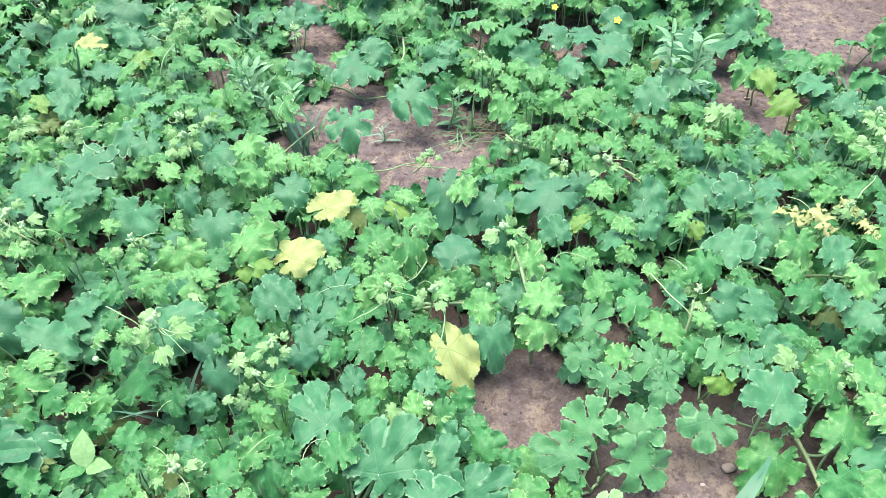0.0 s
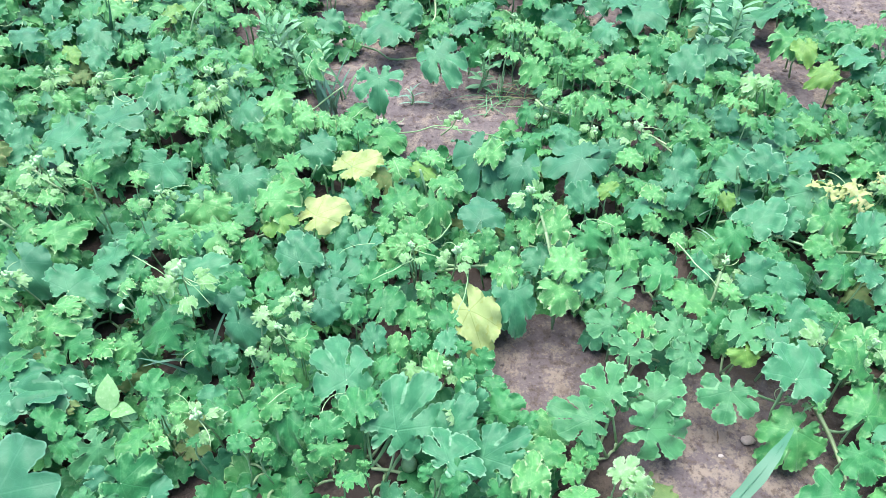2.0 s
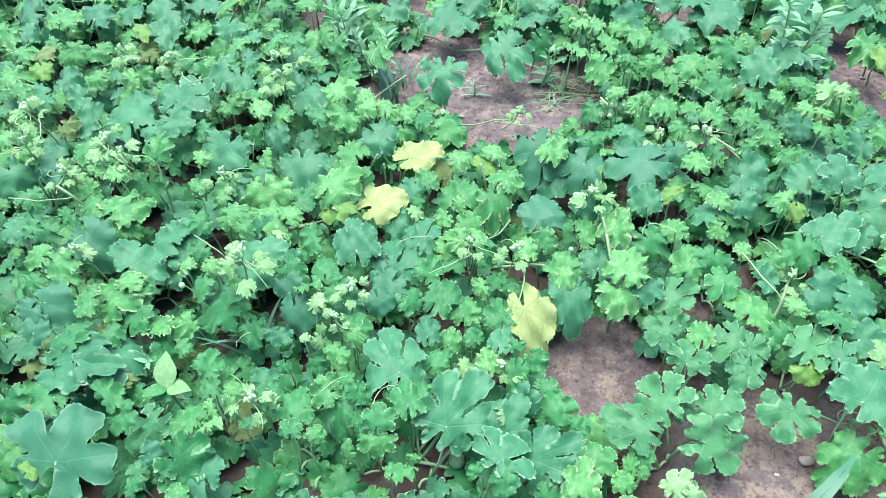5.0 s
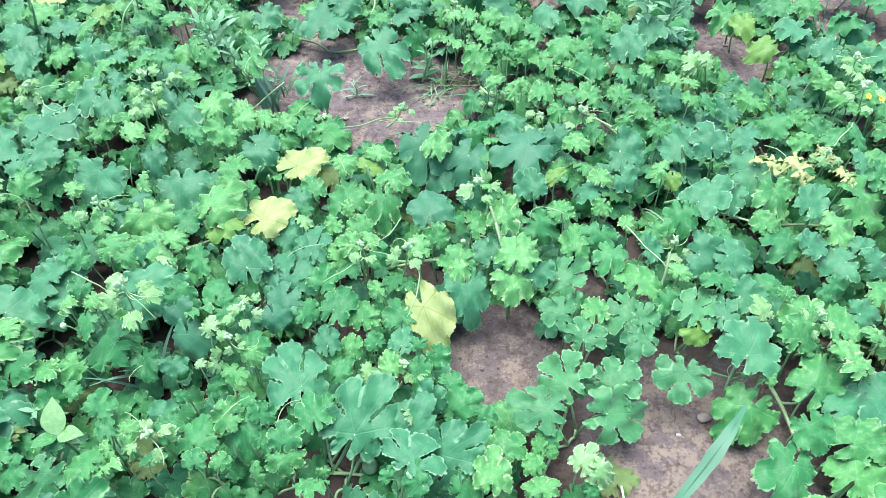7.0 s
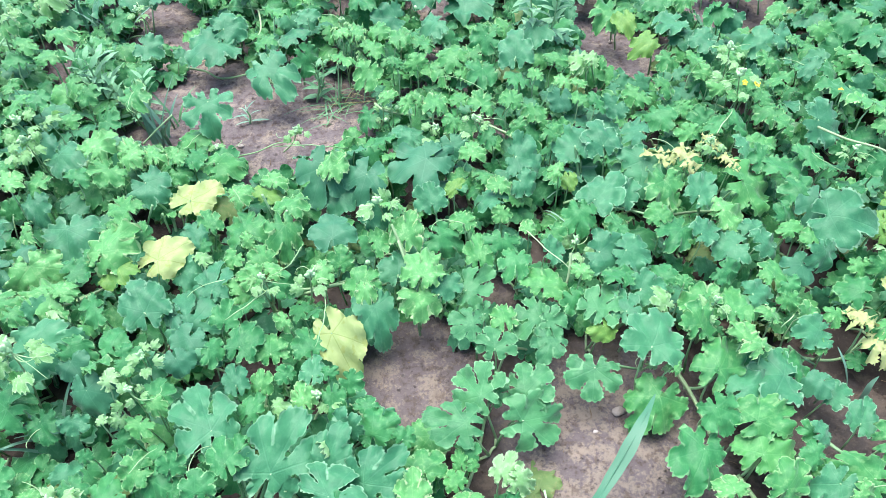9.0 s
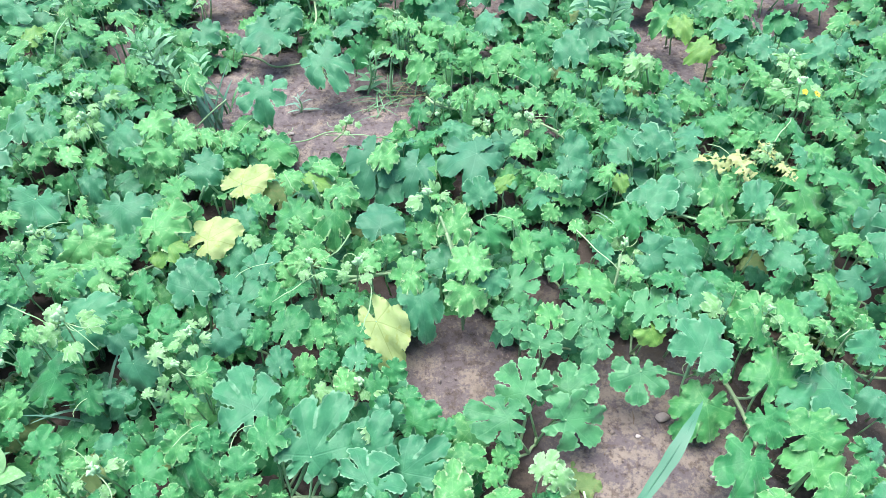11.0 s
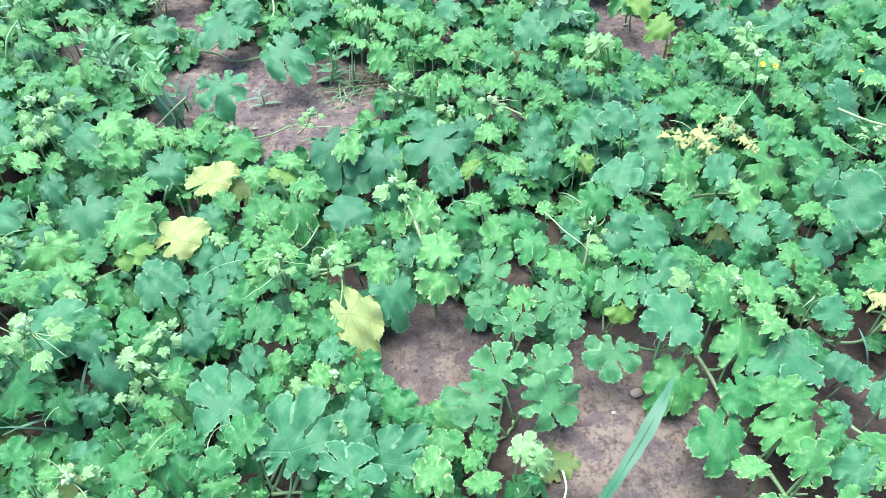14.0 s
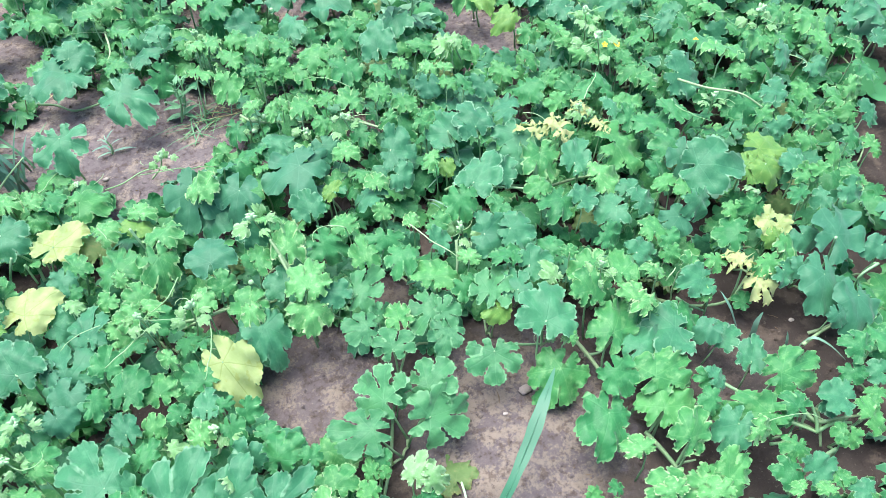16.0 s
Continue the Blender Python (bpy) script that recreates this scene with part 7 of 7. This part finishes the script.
grass_tuft(0.50, 1.36, 6, 0.17, 0.005, GRASS_BLUE, "pale thin grass blades among vine leaves", 0.03, 0.7)
grass_tuft(-1.30, 2.05, 5, 0.26, 0.016, GRASS_BLUE, "tall pale grass blades rising above vines", 0.06, 0.2, 1.0)
grass_tuft(-1.45, 2.35, 8, 0.28, 0.010, GRASS, "tall green grass among vines", 0.06, 0.4, 1.0)
grass_tuft(-0.72, 2.42, 7, 0.24, 0.010, GRASS_BLUE, "tall blue-green grass by the soil", 0.05, 0.5, 1.0)
grass_tuft(-0.40, 2.28, 14, 0.10, 0.003, STRAW, "dry grass wisps on bare soil", 0.06, 1.0, 0.4)
grass_tuft(0.02, 2.32, 18, 0.13, 0.003, GRASS, "thin grass wisps on soil among leaves", 0.08, 0.8, 0.6)


def loose_blade(points, width):
    x, y, _ = points[0]
    tuft = thing("grass_shoot", x, y, ground_height(x, y), "single pale broad grass blade rising among vines", "grass")
    part("blade", blade(smooth_line([(x, y, ground_height(x, y))] + points, 3), width, GRASS_BLUE, 0.3), tuft)


loose_blade([(1.027, 0.681, 0.03), (1.011, 0.686, 0.07), (0.989, 0.702, 0.13), (0.976, 0.730, 0.16)], 0.015)
loose_blade([(1.063, 0.676, 0.02), (1.065, 0.681, 0.06), (1.075, 0.685, 0.09)], 0.016)
loose_blade([(1.106, 0.621, 0.04), (1.107, 0.632, 0.07)], 0.009)
loose_blade([(1.139, 0.609, 0.03), (1.148, 0.599, 0.07), (1.176, 0.573, 0.06), (1.205, 0.542, 0.03)], 0.008)
loose_blade([(-1.372, 2.209, 0.020), (-1.321, 2.154, 0.140), (-1.265, 2.085, 0.260)], 0.013)
loose_blade([(-1.210, 2.046, 0.060), (-1.203, 2.024, 0.120), (-1.202, 2.008, 0.180)], 0.016)
loose_blade([(-1.190, 2.026, 0.100), (-1.184, 2.004, 0.140), (-1.172, 1.970, 0.190)], 0.016)
loose_blade([(-1.301, 2.101, 0.100), (-1.256, 2.054, 0.200), (-1.220, 2.016, 0.280)], 0.012)
loose_blade([(-0.821, 2.433, 0.080), (-0.799, 2.373, 0.180), (-0.760, 2.358, 0.260)], 0.012)


def maize_blade():
    """The long strap-shaped blade that arches over the soil, with its pale midrib."""
    plant = thing("maize_seedling", 0.30, 0.36, ground_height(0.30, 0.36), "young maize shoot with one long arching blade", "grass")
    line = smooth_line([(0.30, 0.36, 0.0), (0.32, 0.40, 0.05), (0.364, 0.484, 0.075), (0.405, 0.519, 0.105), (0.439, 0.551, 0.128), (0.473, 0.583, 0.148), (0.507, 0.617, 0.160), (0.534, 0.649, 0.165), (0.566, 0.689, 0.158)], 4)
    part("blade", blade(line, 0.028, MAIZE, 0.08, "blade", 0.62), plant)
    rib = [p + Vector((0, 0, 0.0015)) for p in line[2:-4]]
    v, f = tube(rib, [0.0015 - 0.0011 * i / len(rib) for i in range(len(rib))], 5)
    part("midrib", mesh_of("midrib", v, f, MAIZE), plant)
    v, f = tube(smooth_line([(0.36, 0.478, 0.02), (0.40, 0.475, 0.075), (0.476, 0.451, 0.03)], 5), [0.0022] * 11, 5)
    part("dry_stalk", mesh_of("dry_stalk", v, f, DOWN), plant, None, "pale dry stalk")


maize_blade()


def lance_mesh(seed, wide=0.32):
    """A plain pointed leaf one long, from its stalk at the origin towards +y."""
    r = random.Random(seed)
    verts, faces = [], []
    for i in range(9):
        t = i / 8
        w = wide * 0.5 * math.sin(math.pi * min(1.0, t ** 0.75)) + 0.004
        z = 0.10 * math.sin(t * 2.6) + r.uniform(-0.01, 0.01)
        for k in (-1, -0.5, 0, 0.5, 1):
            verts.append((w * k, t, z + 0.22 * w * abs(k) + 0.012 * math.sin(t * 22 + k * 2)))
    for i in range(8):
        for k in range(4):
            a = i * 5 + k
            faces.append((a, a + 1, a + 6, a + 5))
    me = mesh_of("lance_leaf", verts, faces, WEED)
    for name in ("blade", "rim"):
        layer = me.uv_layers.new(name=name)
        layer.data.foreach_set("uv", np.array([(verts[lp.vertex_index][0], verts[lp.vertex_index][1]) if name == "blade" else (0.0, 0.0) for lp in me.loops], dtype=np.float32).ravel())
    return me


LANCES = [lance_mesh(n, w) for n, w in enumerate((0.30, 0.36, 0.26))]
BROAD = lance_mesh(9, 0.62)
NARROW = [lance_mesh(20 + n, 0.14) for n in range(2)]


def pale_copy(mesh, material):
    me = mesh.copy()
    me.materials[0] = material
    return me


BROAD_PALE = pale_copy(BROAD, LEAF_MATS["t"])
BROAD_GREEN = pale_copy(BROAD, LEAF_MATS["l"])
NARROW_BLUE = [pale_copy(m, GRASS_BLUE) for m in NARROW]


def weed(name, x, y, height, tiers, length, meshes, label, tilt=35, stems=1):
    """An upright weed: a stem with whorls of pointed leaves, smaller towards the top."""
    r = random.Random(int(x * 517 + y * 911))
    base = ground_height(x, y)
    w = thing(name, x, y, base, label, "weed")
    for s in range(stems):
        dx, dy = (r.uniform(-0.05, 0.05), r.uniform(-0.05, 0.05)) if stems > 1 else (0, 0)
        line = smooth_line([(x + dx * 0.2, y + dy * 0.2, base - 0.003), (x + dx * 0.7 + 0.006, y + dy * 0.7, base + height * 0.5), (x + dx, y + dy, base + height)], 5)
        v, f = tube(line, [0.004 - 0.0002 * i for i in range(len(line))], 6)
        part("stem", mesh_of("stem", v, f, PETIOLE), w)
        for k in range(tiers):
            t = 0.2 + 0.8 * k / max(1, tiers - 1)
            p = line[min(len(line) - 1, int(t * (len(line) - 1)))]
            for j in range(3):
                a = k * 137.5 + j * 120 + r.uniform(-45, 45)
                size = length * (1.15 - 0.55 * t) * r.uniform(0.55, 1.25)
                m = Matrix.Translation(p) @ Matrix.Rotation(radians(a), 4, "Z") @ Matrix.Rotation(radians(tilt * t + r.uniform(-28, 28)), 4, "X") @ Matrix.Diagonal((size, size, size, 1))
                part("leaf", meshes[r.randrange(len(meshes))], w, m)


weed("pigweed", -0.69, 1.99, 0.22, 8, 0.085, LANCES, "leafy pigweed with pointed green leaves", 40, 3)
weed("pigweed", -0.60, 1.92, 0.15, 6, 0.07, LANCES, "leafy pigweed with pointed green leaves", 40, 2)
weed("pigweed", 0.66, 2.02, 0.28, 9, 0.10, LANCES, "tall pigweed with drooping pointed leaves", 25, 2)
weed("pigweed", -1.02, 2.30, 0.24, 7, 0.08, LANCES, "pale pigweed rising above the vines", 45, 2)
weed("pigweed", -0.07, 1.95, 0.12, 5, 0.055, LANCES, "small light green weed at the soil patch", 30, 2)
weed("soil_weed", -0.275, 1.885, 0.05, 3, 0.065, NARROW_BLUE, "low blue-grey weed rosette on bare soil", 30)
weed("pigweed", -0.84, 0.73, 0.14, 5, 0.05, LANCES, "small pointed green weed among vine leaves", 40, 1)


def seedling():
    """The broad pale pointed leaf pair standing out of the vines."""
    w = thing("broadleaf_weed", -0.78, 0.69, ground_height(-0.78, 0.69), "weed with two broad smooth pale leaves", "weed")
    v, f = tube(smooth_line([(-0.78, 0.69, 0.0), (-0.775, 0.68, 0.09), (-0.765, 0.665, 0.155)], 4), [0.003] * 9, 6)
    part("stem", mesh_of("stem", v, f, PETIOLE), w)
    for mesh, yaw, up, size in ((BROAD_PALE, 12, 30, 0.075), (BROAD_PALE, -95, 8, 0.058), (BROAD_GREEN, 130, 12, 0.05)):
        m = Matrix.Translation((-0.765, 0.665, 0.155)) @ Matrix.Rotation(radians(yaw), 4, "Z") @ Matrix.Rotation(radians(up), 4, "X") @ Matrix.Diagonal((size, size, size, 1))
        part("leaf", mesh, w, m)


seedling()


# ---- stones, crumbs and litter on the soil ----
def pebble(seed, flat=0.55):
    bm = bmesh.new()
    bmesh.ops.create_icosphere(bm, subdivisions=2, radius=0.5)
    for v in bm.verts:
        v.co *= 1.0 + 0.28 * noise.noise(v.co * 2.3 + Vector((seed * 3.1, 0, 0)))
        v.co.z *= flat
    me = bpy.data.meshes.new("stone")
    bm.to_mesh(me)
    bm.free()
    me.materials.append(STONE)
    me.polygons.foreach_set("use_smooth", [True] * len(me.polygons))
    return me


PEBBLES = [pebble(n) for n in range(4)]


def stone(x, y, size, turn=0.0, label="small pale flattish stone on the soil"):
    ob = new("stone", PEBBLES[int(abs(x * 100)) % 4])
    ob.matrix_basis = Matrix.Translation((x, y, ground_height(x, y) + size * 0.16)) @ Matrix.Rotation(radians(turn), 4, "Z") @ Matrix.Diagonal((size, size * 0.7, size * 0.7, 1))
    tagged(ob, label, "stone", "stones on the soil")


stone(0.533, 0.737, 0.032, 10), stone(0.60, 0.60, 0.014), stone(0.22, 1.0, 0.013), stone(-0.30, 1.78, 0.018)
# the one at (1.177, 0.682) is a stand-in for a white leaf flake
stone(-0.12, 1.80, 0.014), stone(0.47, 0.70, 0.012), stone(0.95, 2.1, 0.02), stone(1.4, 2.3, 0.02), stone(1.177, 0.682, 0.014)


def crumbs():
    """Loose crumbs of soil and bits of dead leaf on the bare stretches."""
    r = random.Random(77)
    for name, count, material, label in (("soil_crumbs", 1900, SOIL, "loose crumbs of brown soil"), ("leaf_litter", 230, LITTER, "bits of dead brown leaf and stalk")):
        pieces = []
        while len(pieces) < count:
            x, y = r.uniform(-1.2, 1.9), r.uniform(0.3, 2.9)
            if not in_bare(x, y):
                continue
            z, a = ground_height(x, y), r.uniform(0, 6.28)
            if name == "soil_crumbs":
                s = 0.0014 + 0.006 * r.random() ** 4
                v = [(x + s * math.cos(a + k * 1.57) * r.uniform(0.7, 1.2), y + s * math.sin(a + k * 1.57) * r.uniform(0.7, 1.2), z - 0.001) for k in range(4)]
                v += [(x + (q[0] - x) * 0.55, y + (q[1] - y) * 0.55, z + s * r.uniform(0.7, 1.1)) for q in v]
                pieces.append((v, [(4, 5, 6, 7), (0, 1, 5, 4), (1, 2, 6, 5), (2, 3, 7, 6), (3, 0, 4, 7)]))
            else:
                l = 0.005 + 0.028 * r.random() ** 3
                way = Vector((math.cos(a), math.sin(a), 0)) * l / 2
                c = Vector((x, y, z + 0.002))
                pieces.append(tube([c - way, c + Vector((way.y, -way.x, 0)) * 0.15, c + way + Vector((0, 0, r.uniform(0, 0.004)))], [0.0005, r.uniform(0.0006, 0.0014), 0.0004], 4))
        v, f = joined(pieces)
        tagged(new(name, mesh_of(name, v, f, material)), label, "soil" if name == "soil_crumbs" else "litter", kind="stuff")


crumbs()
